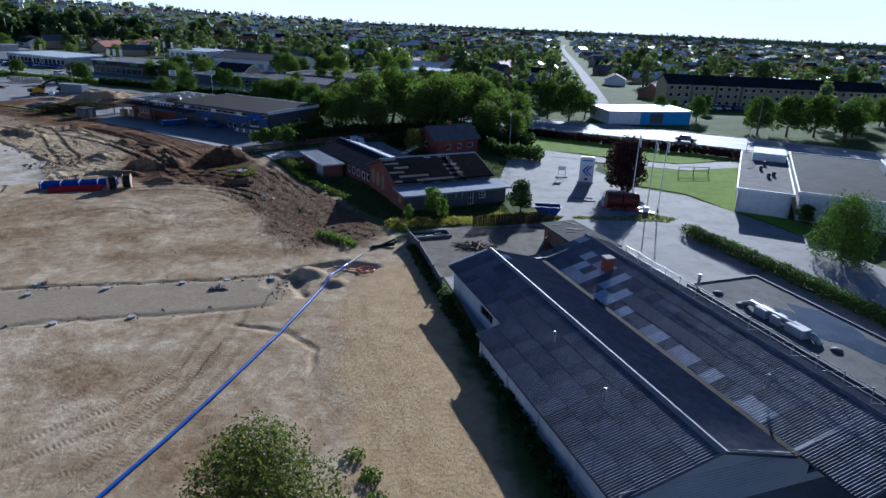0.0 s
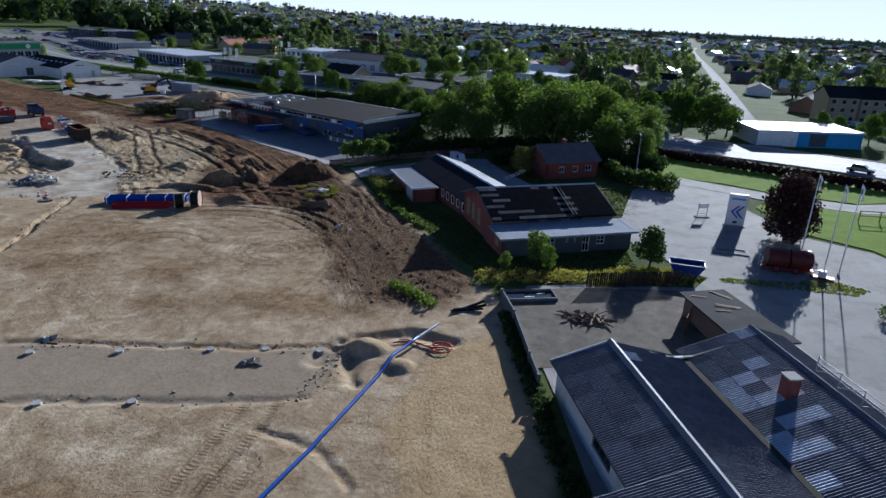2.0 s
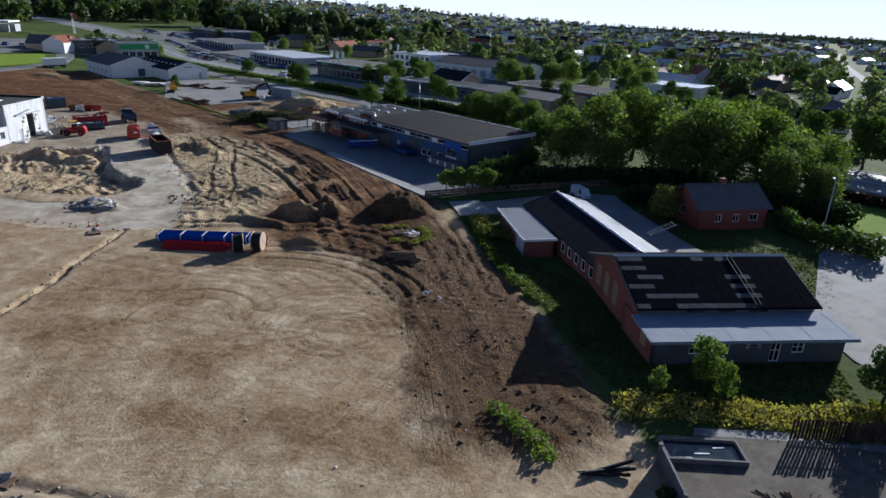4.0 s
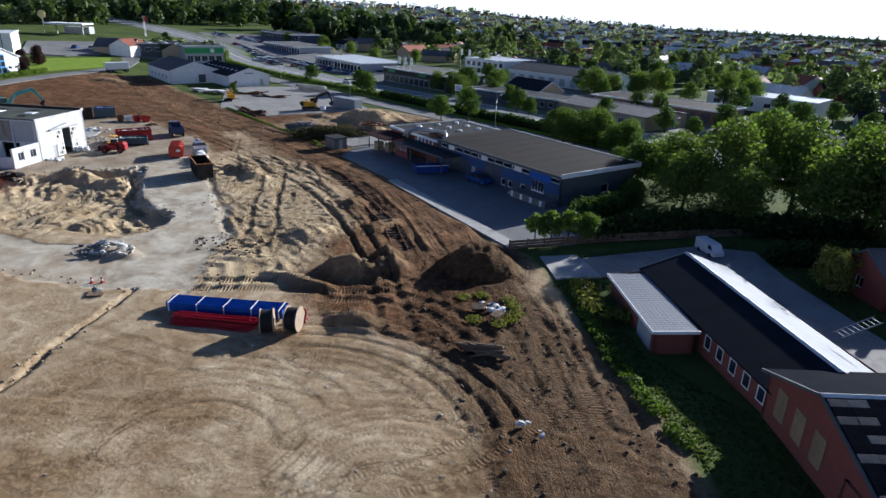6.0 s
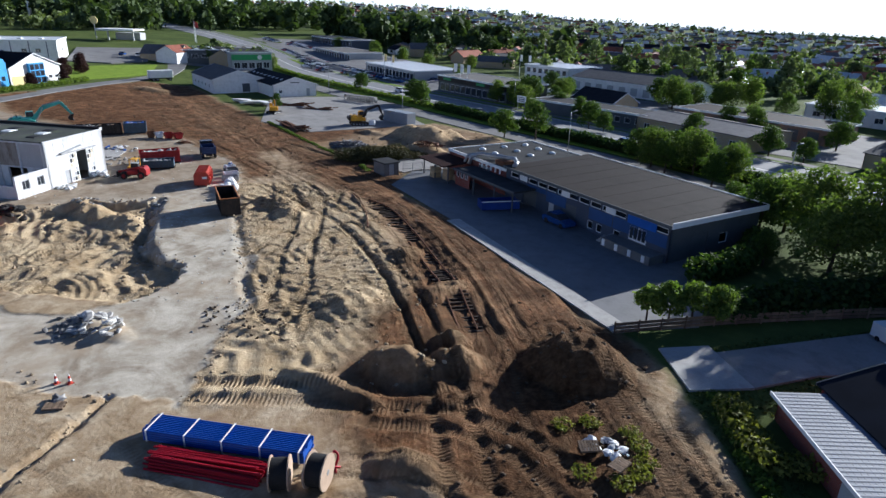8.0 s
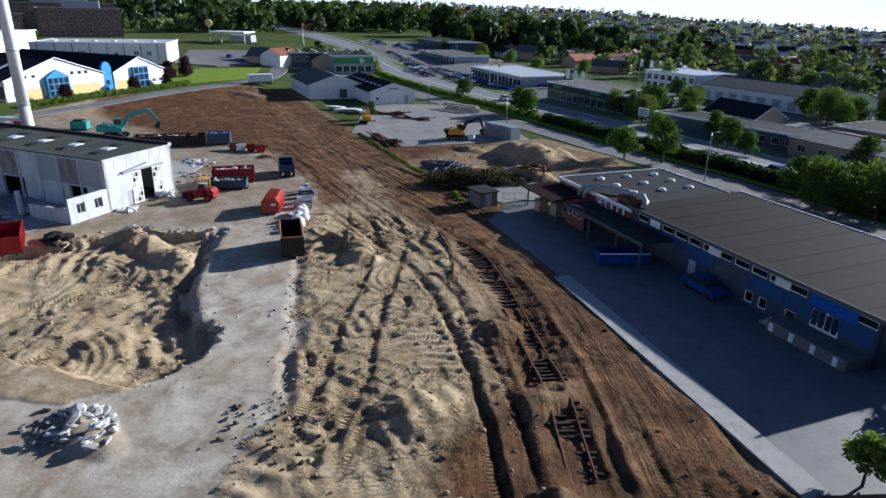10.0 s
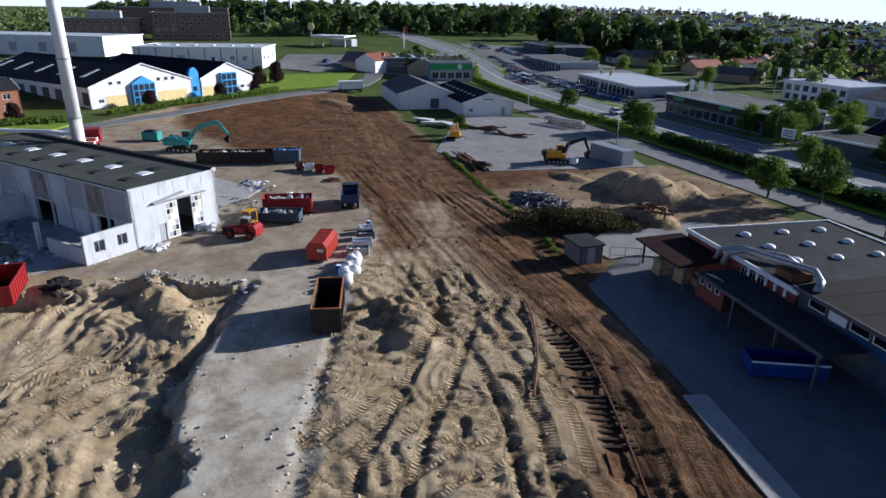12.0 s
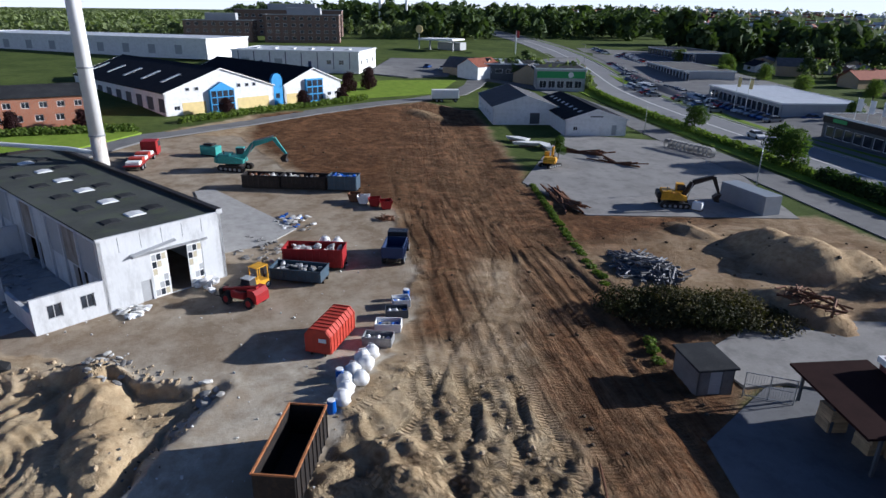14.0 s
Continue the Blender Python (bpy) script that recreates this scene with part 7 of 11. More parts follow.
def tree(name, label, seed, h, r, n, size, material, m, trunk=0.25, lobes=12, group="", weep=0.0, limbs=6):
    """A tapered trunk with limbs and an uneven crown of many small leaves."""
    rng = np.random.RandomState(seed)
    th = thing(name, label, "tree", m, group)
    mb = Mb()
    top = (rng.normal(0, 0.05) * r, rng.normal(0, 0.05) * r, h * 0.72)
    mb.tube((0, 0, -0.3), (top[0] * 0.5, top[1] * 0.5, h * trunk), h * 0.03, h * 0.022, 7, False)
    mb.tube((top[0] * 0.5, top[1] * 0.5, h * trunk), top, h * 0.022, h * 0.006, 6, False)
    blobs = []
    for i in range(lobes):
        a = 2.4 * i + rng.uniform(-0.4, 0.4)
        k = (i + 0.5) / lobes
        z = h * (trunk + 0.12 + (0.86 - trunk - 0.12) * k)
        wid = r * (0.35 + 0.65 * math.sin(math.pi * min(1, 0.28 + 0.68 * k)))
        rad = wid * rng.uniform(0.25, 0.75)
        br = r * rng.uniform(0.34, 0.52)
        c = (rad * math.cos(a), rad * math.sin(a), z - weep * rad * 0.3)
        blobs.append((*c, br, br, br * rng.uniform(0.65, 0.95) * (1 + weep)))
        if i < limbs:
            mb.tube((top[0] * 0.6, top[1] * 0.6, h * (trunk + 0.05 + 0.05 * i)), c, h * 0.011, h * 0.003, 5, False)
    blobs.append((0, 0, h * 0.84, r * 0.45, r * 0.45, h * 0.15))
    part("trunk", mb, M_BARK, th)
    v, f = leaf_cloud(rng, blobs, n, size)
    part("crown", np_mesh("crown", v, f, material), None, th)
    return th


def spread(proto, places, rng, lo=0.8, hi=1.2, level=True):
    for x, y, *s in places:
        k = s[0] if s else rng.uniform(lo, hi)
        t = copy_thing(proto, at(x, y, rng.uniform(0, 360), float(broad(x, y))))
        t.scale = (k * rng.uniform(0.9, 1.1), k * rng.uniform(0.9, 1.1), k * rng.uniform(0.85, 1.1))


rr = random.Random(11)
# the tall grove between the depot and the brick house
oak = tree("tree", "tall leafy green tree in a dense grove", 1, 13, 5.6, 5200, 0.3, M_LEAF_GROVE, at(-17, 140, 0, 0), 0.12, 16, "grove trees")
oak2 = tree("tree", "broad dark green tree in a dense grove", 2, 12, 6.0, 5200, 0.3, M_LEAF_GROVE, at(-9, 146, 0, 0), 0.12, 17, "grove trees")
will = tree("tree", "drooping pale green tree in a dense grove", 3, 12, 5.6, 5200, 0.28, M_LEAF_GROVE, at(1, 137, 0, 0), 0.1, 18, "grove trees", weep=0.5)
spread(oak, [(-2, 149, 1.0), (7, 145, 0.95), (-24, 145, 0.8), (12, 150, 0.8), (-13, 152, 1.0)], rr)
spread(oak2, [(-15, 133, 0.75), (-1, 142, 1.05), (10, 138, 0.75), (-22, 138, 0.72), (4, 152, 0.95), (-27, 150, 0.7)], rr)
spread(will, [(8, 131, 0.7), (-6, 138, 0.95), (16, 143, 0.75), (14, 133, 0.55)], rr)
# single trees by the depot, the verge and the lots
ash = tree("tree", "round-crowned green tree beside the depot", 4, 7.5, 3.0, 3000, 0.2, M_LEAF, at(-29.5, 146, 0, 0), 0.2, 12, "verge trees")
rnd = tree("tree", "round dark green verge tree", 5, 6.6, 3.0, 3000, 0.22, M_LEAF, at(-118, 210.5, 0, 0), 0.14, 12, "verge trees")
spread(ash, [(-74.5, 185.5, 1.0), (-46, 172, 0.9), (-38, 167, 0.8), (-28, 136, 0.55), (-90, 236, 0.8), (-141, 181, 0.5), (-33, 150, 0.7), (-41, 176, 0.9)], rr)
spread(rnd, [(-149.5, 225.5, 0.95), (-121.5, 212.5, 1.0), (-80.5, 183.5, 0.9), (-46, 177, 1.1), (-52, 178, 1.0), (-96, 233, 1.1), (-104, 236, 1.0), (-86, 229, 0.7)], rr)
pur = tree("copper_tree", "round copper-leaved tree on the forecourt", 6, 8.3, 3.3, 8000, 0.22, M_LEAF_PURPLE, at(27.0, 94.0, 0, 0), 0.0, 24)
spread(pur, [(-199.5, 139, 0.5), (-206.2, 158, 0.5), (-210.5, 169.5, 0.45), (-193.5, 101, 0.5), (-221, 175.5, 0.7), (-224.5, 183, 0.7), (-193.6, 112, 0.45)], rr)
tree("tree", "small dark green tree beside the shop", 7, 4.6, 1.9, 2200, 0.17, M_LEAF_DARK, at(10.0, 80.5, 0, 0), 0.1, 11)
willow = tree("willow_tree", "drooping grey-green willow by the lane", 8, 7.2, 3.6, 10000, 0.13, M_LEAF, at(44.5, 66.5, 0, 0), 0.05, 16, weep=0.8)
tree("tree", "leafy young willow standing on the bare sand", 9, 7.7, 3.7, 14000, 0.1, M_LEAF_OLIVE, at(-8.0, 22.4, 0, 0), 0.1, 16)
sap = tree("sapling", "light green sapling growing among weeds", 10, 3.9, 1.5, 1500, 0.15, M_LEAF_LIGHT, at(-1.5, 78.0, 0, 0), 0.1, 10)
spread(sap, [(-0.2, 76.6, 0.7), (-4.5, 75.5, 0.55)], rr)
tree("garden_tree", "small yellow-green garden tree", 12, 4.4, 2.5, 2200, 0.2, M_LEAF_DRY, at(-6, 118.5, 0, -0.1), 0.12, 11)
row = tree("young_tree", "small round tree in a yard-edge row", 13, 3.4, 1.4, 1500, 0.16, M_LEAF_LIGHT, at(-35.0, 116.2, 0, 0), 0.28, 9, "yard-edge row")
spread(row, [(-33.4, 117.0, 1.0), (-31.7, 117.9, 1.05), (-29.8, 118.9, 1.0)], rr, level=True)
spread(rnd, [(74, 152, 1.3), (80, 150, 1.5), (87, 151, 1.5), (92, 147, 1.2), (31, 163, 1.5), (26, 166, 1.4), (36, 168, 1.2), (96, 154, 1.2), (66, 170, 1.0), (100, 160, 1.1), (49, 76, 0.55), (52, 78, 0.6), (57, 80, 0.5), (47, 79, 0.4)], rr)
spread(oak2, [(108, 170, 0.8), (120, 178, 0.7)], rr)


def hedge(name, label, line, wid, hgt, size, material, density=26, kind="", z=0.0, bumpy=0.2, cat="hedge", step=1.2):
    """A clipped or shaggy hedge of leaves over a twiggy core."""
    pts = smooth_line(line, step)
    rng = np.random.RandomState(len(pts))
    th = thing(name, label, cat, pose(0, 0, 0), kind=kind)
    core = Mb()
    vs, fs = [], []
    blobs, n = [], 0
    for i, p in enumerate(pts):
        zb = float(broad(*p)) + z
        k = 1 + rng.uniform(-bumpy, bumpy)
        blobs.append((p[0] + rng.normal(0, 0.1), p[1] + rng.normal(0, 0.1), zb + hgt * 0.5 * k, wid * 0.55, wid * 0.55, hgt * 0.52 * k))
        n += int(density * max(1, wid * hgt) * 2.6)
        if i + 1 < len(pts):
            core.tube((p[0], p[1], zb - 0.2), (p[0] + rng.normal(0, 0.15), p[1] + rng.normal(0, 0.15), zb + hgt * 0.7), 0.06, 0.02, 5, False)
    v, f = leaf_cloud(rng, blobs, n, size * 1.15)
    part("stems", core, M_BARK, th)
    part("leaves", np_mesh("leaves", v, f, material), None, th)
    return th


hedge("hedge", "tall trimmed hedge beside the highway", [(-24, 169), (-52, 182.5), (-84, 196), (-110, 207)], 3.0, 1.8, 0.28, M_LEAF_DARK, 26)
hedge("hedge", "low shaggy hedge beside the service road", [(-108, 206), (-130, 216), (-150, 224), (-185, 239), (-215, 255)], 2.2, 1.2, 0.28, M_LEAF_LIGHT, 16)
hedge("hedge", "trimmed hedge along the lane", [(29.8, 73.5), (34.4, 62.2), (39.5, 48.5), (43, 38)], 1.6, 1.5, 0.1, M_LEAF, 46, bumpy=0.06, step=0.45)
hedge("hedge", "dark clipped copper hedge under the highway bank", [(15, 141), (27, 135), (40, 129), (52, 123.6), (66, 117)], 1.5, 1.6, 0.2, M_LEAF_PURPLE, 60, bumpy=0.05)
hedge("hedge", "clipped green hedge before the white halls", [(-194.6, 129.4), (-202.2, 150), (-207.5, 167), (-211, 176)], 1.6, 1.3, 0.25, M_LEAF_LIGHT, 24)
hedge("hedge", "wide clipped hedge before the brick office", [(-190.8, 88), (-190.6, 104), (-190.2, 119)], 3.2, 1.3, 0.28, M_LEAF_LIGHT, 20)
hedge("hedge", "dark hedge behind the wooden fence", [(-29.5, 121), (-24, 125.5), (-17.5, 131), (-10, 134), (-2, 137)], 3.2, 2.6, 0.28, M_LEAF_DARK, 20)
hedge("hedge", "tangled bushes in front of the depot end", [(-33, 128), (-30.5, 131.5), (-29.5, 137), (-29, 143)], 2.6, 2.2, 0.25, M_LEAF, 22)
hedge("hedge", "rounded shrubs beside the small brick house", [(8.5, 121), (10, 117.5), (13, 115), (16.5, 113.5)], 2.6, 2.3, 0.24, M_LEAF, 24)
hedge("hedge", "dense hedge behind the small brick house", [(-10, 124), (-2, 128), (8, 128), (16, 126)], 3.0, 2.6, 0.28, M_LEAF_DARK, 18)
hedge("bush", "rust-green scrub on the earth bank", [(-90.5, 148.5), (-89.5, 152), (-87.5, 155), (-85, 156.5)], 4.6, 1.7, 0.11, M_LEAF_RUST, 70, cat="bush", bumpy=0.4)
hedge("bush", "dark scrub on the earth bank", [(-92.5, 147.6), (-91.5, 150.5), (-88.0, 151.5), (-86.4, 154)], 4.0, 1.6, 0.11, M_LEAF_SCRUB, 80, cat="bush", bumpy=0.4)
hedge("weeds", "yellow-green weeds beside the plank fence", [(-5.5, 73.2), (-1, 74.5), (4, 76), (9, 78), (13, 78.8)], 2.8, 0.62, 0.1, M_LEAF_STRAW, 90, "stuff", cat="weeds", bumpy=0.6)
hedge("weeds", "patch of green weeds on the sand", [(-14, 69), (-12, 67.6), (-10.2, 66)], 1.4, 0.6, 0.13, M_LEAF_LIGHT, 60, "stuff", cat="weeds")
hedge("weeds", "yellowish weeds round the junk pile", [(-35.6, 98.6), (-34.2, 99.6), (-32, 100), (-30.4, 98), (-31, 95.6), (-33.2, 95.2)], 1.3, 0.16, 0.1, M_LEAF_DRY, 70, "stuff", 0.1, cat="weeds")
hedge("weeds", "bright yellow-green bramble by the brick wing", [(-27.2, 106.4), (-25.8, 103.8), (-24.2, 101.8), (-22.6, 102.6)], 2.2, 0.9, 0.15, M_LEAF_DRY, 50, "stuff", -0.2, cat="weeds")
hedge("weeds", "small weeds at the edge of the sand", [(-4.6, 30.2), (-3.6, 28.6), (-3.2, 26.8)], 1.2, 0.4, 0.1, M_GRASSBLADE, 60, "stuff", cat="weeds")
hedge("weeds", "dark creeping weeds along the shed wall", [(-3.2, 65), (-1.4, 58), (0.8, 50), (3.2, 42), (5.2, 34), (7.2, 26)], 1.3, 0.7, 0.14, M_LEAF_DARK, 60, "stuff", cat="weeds")
hedge("grass", "bright rough grass strip by the brick wing", [(-28, 107.5), (-25.6, 102), (-21.5, 95), (-17.6, 89.5), (-15.6, 87)], 1.3, 0.4, 0.14, M_GRASSBLADE, 60, "stuff", -0.2, cat="grass")
hedge("grass", "bright weeds along the lot fence line", [(-128.5, 166), (-114, 158.5), (-104, 153.5), (-97.5, 150.5)], 0.9, 0.3, 0.1, M_GRASSBLADE, 110, "stuff", cat="grass")
hedge("grass", "bright weeds at the foot of the hut", [(-87.5, 145.5), (-85.5, 144)], 0.9, 0.5, 0.13, M_GRASSBLADE, 50, "stuff", cat="grass")

# shop trees, and trees and along the town side
spread(rnd, [(-70, 205, 0.9), (-66, 203, 0.8), (-48, 205, 0.9), (-33, 199, 1.0), (-27, 196, 0.8), (-44, 226, 0.9), (-38, 222, 0.8), (-22, 214, 1.0), (-12, 206, 1.1), (-4, 202, 1.0), (6, 196, 1.1), (12, 188, 1.2), (20, 182, 1.1),
             (-68, 262, 1.1), (-60, 264, 1.0), (-52, 266, 1.1), (-104, 268, 0.9), (-96, 262, 0.8), (-140, 268, 0.8), (-6, 232, 1.1), (8, 224, 1.0), (18, 214, 1.0), (28, 205, 0.9)], rr)
spread(oak2, [(-214, 318, 0.6), (-226, 338, 0.6), (-176, 306, 0.55), (-238, 352, 0.6), (-262, 352, 0.6), (-160, 316, 0.55), (-205, 330, 0.6)], rr)
spread(ash, [(-76, 216, 0.8), (-101, 240, 1.0), (-58, 246, 0.9), (-20, 240, 1.0), (-34, 250, 1.0), (-10, 250, 1.0), (2, 240, 0.9), (58, 176, 0.8), (64, 182, 0.7), (84, 178, 0.8), (98, 186, 0.8), (112, 190, 0.8), (76, 190, 0.7),
             (92, 120, 0.9), (100, 126, 0.8), (84, 112, 0.8), (104, 140, 0.9), (120, 150, 0.9), (130, 140, 0.8)], rr)
spread(oak2, [(-62, 252, 0.75), (-57, 256, 0.7), (-50, 264, 0.75), (-44, 268, 0.7), (-25, 259, 0.8), (-18, 263, 0.75), (-40, 236, 0.5), (-95, 224, 0.55), (-99, 229, 0.6), (-105, 230, 0.5), (-92, 245, 0.6), (-49, 175, 0.55), (-42, 174, 0.6),
              (-36, 171, 0.5), (-21, 300, 0.8), (6, 330, 0.8), (-150, 396, 0.8), (-142, 388, 0.8), (-94, 347, 0.75), (-104, 343, 0.7), (-84, 205, 0.45)], rr)


def rough_grass(name, label, poly, n, size, material, seed, z=0.0, avoid=None):
    """Tufts of rough grass scattered over a piece of ground."""
    rng = np.random.RandomState(seed)
    xs, ys = [p[0] for p in poly], [p[1] for p in poly]
    p = np.stack([rng.uniform(min(xs), max(xs), n * 3), rng.uniform(min(ys), max(ys), n * 3)], 1)
    p = p[inside(poly, p[:, 0], p[:, 1])][:n]
    if avoid:
        p = p[~inside(avoid, p[:, 0], p[:, 1])]
    h, _ = relief(p[:, 0], p[:, 1])
    k = len(p)
    a = rng.uniform(0, 6.283, k)
    s = size * rng.uniform(0.5, 1.5, k)
    d = np.stack([np.cos(a), np.sin(a), 0 * a], 1) * s[:, None]
    up = np.stack([rng.normal(0, 0.35, k), rng.normal(0, 0.35, k), np.ones(k)], 1) * (s * 0.9)[:, None]
    c = np.stack([p[:, 0], p[:, 1], h - 0.02 + z], 1)
    v = np.stack([c - d, c + d, c + d * 0.7 + up, c - d * 0.7 + up], 1).reshape(-1, 3)
    return tagged(part(name, np_mesh(name, v, np.arange(4 * k).reshape(k, 4), material), None), label, "grass", kind="stuff")


rough_grass("rough_grass", "rough dull green grass beside the brick shop", [(-6, 74), (-9, 77), (-16, 88), (-24, 98), (-30, 107), (-27, 109), (-20, 98), (-11, 92), (-6, 80), (8, 86), (9, 79), (2, 75)], 15000, 0.1, M_GRASS_DULL, 3)
rough_grass("rough_grass", "rough green grass behind the brick wing", [(-17, 108), (-8, 96), (0, 99), (10, 96), (12, 112), (4, 112), (-6, 124), (-15, 128), (-26, 119), (-32, 111), (-29, 107)], 15000, 0.1, M_GRASS_DULL, 4, avoid=SIDE_YARD)
rough_grass("dry_grass", "dry yellow grass by the plank fence", [(3, 74.5), (9, 77), (9.5, 81), (15.5, 79), (13, 76.8), (5, 73.8)], 1600, 0.17, M_LEAF_DRY, 5)
rough_grass("verge_grass", "pale dry grass on the forecourt island", [(16.5, 78.4), (29, 78.2), (31, 80), (27, 82.4), (24, 80.4), (17, 79.6)], 1800, 0.12, M_LEAF_DRY, 6, 0.03)

# ---- town ----
def house_kind(k):
    r = random.Random(100 + k)
    wall = [M_BRICK_YELLOW, M_BRICK_RED, M_WHITE, M_BRICK_YELLOW, M_BRICK_BROWN, M_WHITE][k]
    roof = [M_ROOF_LIGHT, M_TILE_RED, M_TILE_DARK, M_TILE_RED, M_TILE_GREY, M_ROOF_LIGHT][k]
    kind = ["yellow brick bungalow with pale roof", "red brick house with red tile roof", "white rendered house with dark roof", "yellow brick house with red tile roof", "brown brick bungalow with grey roof",
            "white house with pale sheet roof"][k]
    L, W, H, R = r.uniform(11, 16), r.uniform(7.5, 9), 2.6 if k % 2 == 0 else 3.2, r.uniform(1.7, 2.8)
    th = thing("house", kind, "house", pose(0, 0, -50), "town houses")
    part("wall", Mb().wall((-L / 2, -W / 2), (L / 2, -W / 2), -1.5, H, 0.2).wall((L / 2, -W / 2), (L / 2, W / 2), -1.5, H, 0.2).wall((L / 2, W / 2), (-L / 2, W / 2), -1.5, H, 0.2).wall((-L / 2, W / 2), (-L / 2, -W / 2), -1.5, H, 0.2), wall, th)
    gable_roof(th, L, W, H, R, roof, wall, 0.45, 0.12, "x", -L / 2, -W / 2)
    for u in (0.5,):
        wm = Mb().box(-L / 2 + L * u - 1.6, -W / 2 - 0.05, 0.8, -L / 2 + L * u + 1.6, -W / 2 - 0.004, 2.0)
        part("window", wm, M_GLASS_FAR, th)
    part("chimney", Mb().cbox(L * 0.18, -0.3, H + R * 0.7, L * 0.18 + 0.6, 0.3, H + R + 0.8, 0.03), M_BRICK_RED, th)
    return th


HOUSES = [house_kind(k) for k in range(6)]
ru = random.Random(21)
taken = []
NO_GO = [[(-60, 150), (-60, 260), (-120, 320), (-340, 420), (-420, 380), (-230, 262), (-90, 205)], [(30, 140), (36, 196), (62, 200), (70, 225), (145, 225), (145, 190), (100, 175), (75, 140), (75, 118), (60, 100)], [(-130, 225), (-130, 320), (10, 270), (10, 190), (-60, 185)]]


def free(x, y, gap):
    if any(bool(inside(p, np.array([x]), np.array([y]))[0]) for p in NO_GO):
        return False
    # keep the streets clear
    if abs(x - (45 + (y - 180) * 0.158)) < 11 and y > 150:
        return False
    return all((x - a) ** 2 + (y - b) ** 2 > gap * gap for a, b in taken)


def in_view(x, y):
    """The town lies beyond the highway, from the south-east round to the north-west."""
    ang = math.degrees(math.atan2(x, y))
    return -58 < ang < 40


spots = []
for gy_ in range(46):
    for gx_ in range(-60, 40):
        y = 215 + gy_ * 23 + 0.004 * gy_ * gy_ * 23
        x = gx_ * 23 + (gy_ % 2) * 9
        spots.append((x + ru.uniform(-6, 6), y + ru.uniform(-6, 6)))
for x, y in spots:
    hw = y > (215 - 0.42 * (x + 106) if x < 14 else 155 - 0.45 * (x - 14)) + 24
    d = math.hypot(x, y)
    if not hw or not in_view(x, y) or d > 520 or not free(x, y, 15) or (x < -250 and y < 420 - (x + 250) * 0.45):
        continue
    if ru.random() < (0.2 if d < 450 else 0.45) or len(taken) > 185:
        continue
    taken.append((x, y))
    h = copy_thing(HOUSES[ru.choice([0, 1, 2, 2, 3, 4, 4, 5, 0])], at(x, y, ru.choice([-25, 65, -20, 70, 10, 100]) + ru.uniform(-8, 8), float(broad(x, y))))
for h in HOUSES:  # the patterns themselves stand in the town too
    x, y = ru.uniform(-40, 30), ru.uniform(330, 520)
    h.matrix_basis = at(x, y, ru.uniform(0, 180), float(broad(x, y)))

# town trees near enough to tell apart
mids = [tree("town_tree", lab, 40 + i, hh, rr_, 620, sz, mat, at(-120 + 40 * i, 300 + 20 * i, 0, float(broad(-120 + 40 * i, 300 + 20 * i))), 0.1, 9, "town trees", limbs=3)
        for i, (lab, hh, rr_, sz, mat) in enumerate((("green garden tree among houses", 9, 3.8, 0.6, M_LEAF_HAZED), ("light green garden tree among houses", 8, 3.2, 0.5, M_LEAF), ("dark garden tree among houses", 10, 4.2, 0.65, M_LEAF_FAR_DARK),
                                                     ("tall slender tree among houses", 12, 2.6, 0.5, M_LEAF_HAZED)))]
mt = []
while len(mt) < 215:
    x, y = ru.uniform(-340, 200), ru.uniform(150, 520)
    hw = y > (215 - 0.42 * (x + 106) if x < 14 else 155 - 0.45 * (x - 14)) + 16
    if not hw or not in_view(x, y) or not free(x, y, 8.5) or (x < -250 and y < 420 - (x + 250) * 0.45):
        continue
    mt.append((x, y))
for x, y in mt:
    spread(ru.choice(mids), [(x, y)], ru, 0.75, 1.35)


def wood(name, label, n, place, seed, hgt, material, leaves=26):
    """Distant tree crowns, too many to count."""
    rng = np.random.RandomState(seed)
    vs, fs, o = [], [], 0
    done = 0
    while done < n:
        x, y = place(rng)
        if x is None:
            continue
        d = math.hypot(x, y)
        z = float(broad(x, y))
        h = hgt * rng.uniform(0.6, 1.25)
        r = h * rng.uniform(0.3, 0.48)
        bl = [(x + rng.normal(0, r * 0.35), y + rng.normal(0, r * 0.35), z + h * rng.uniform(0.35, 0.8), r * 0.6, r * 0.6, h * 0.26) for _ in range(3)]
        bl.append((x, y, z + h * 0.4, r * 0.75, r * 0.75, h * 0.4))
        k = leaves if d < 1100 else leaves // 2
        v, f = leaf_cloud(rng, bl, k, h * (0.135 if d < 1100 else 0.2), 1.0)
        vs.append(v)
        fs.append(f + o)
        o += len(v)
        done += 1
    return tagged(part(name, np_mesh(name, np.concatenate(vs), np.concatenate(fs), material), None), label, "trees", kind="stuff")


def far_town(rng):
    a, d = math.radians(rng.uniform(-62, 42)), 330 + 2300 * rng.rand() ** 1.7
    x, y = math.sin(a) * d, math.cos(a) * d
    if abs(x - (45 + (y - 180) * 0.158)) < 12 or (x < -250 and y < 440 - (x + 250) * 0.45):
        return None, None
    if d < 700 and not free(x, y, 8):
        return None, None
    return x, y


def forest(rng):
    x = rng.uniform(-1100, -385)
    y = 296 + 0.06 * (-385 - x) + abs(rng.normal(0, 150))
    if abs(y - (310 + (-290 - x) * 0.44)) < 15:
        return None, None
    return x, y


def west_wood(rng):
    x, y = -400 - 900 * rng.rand() ** 2.0, rng.uniform(-60, 330)
    if x > -445 and 185 < y < 265:
        return None, None
    return x, y


def ridge_line(rng):
    a, d = math.radians(rng.uniform(-75, 45)), rng.uniform(2300, 3300)
    return math.sin(a) * d, math.cos(a) * d


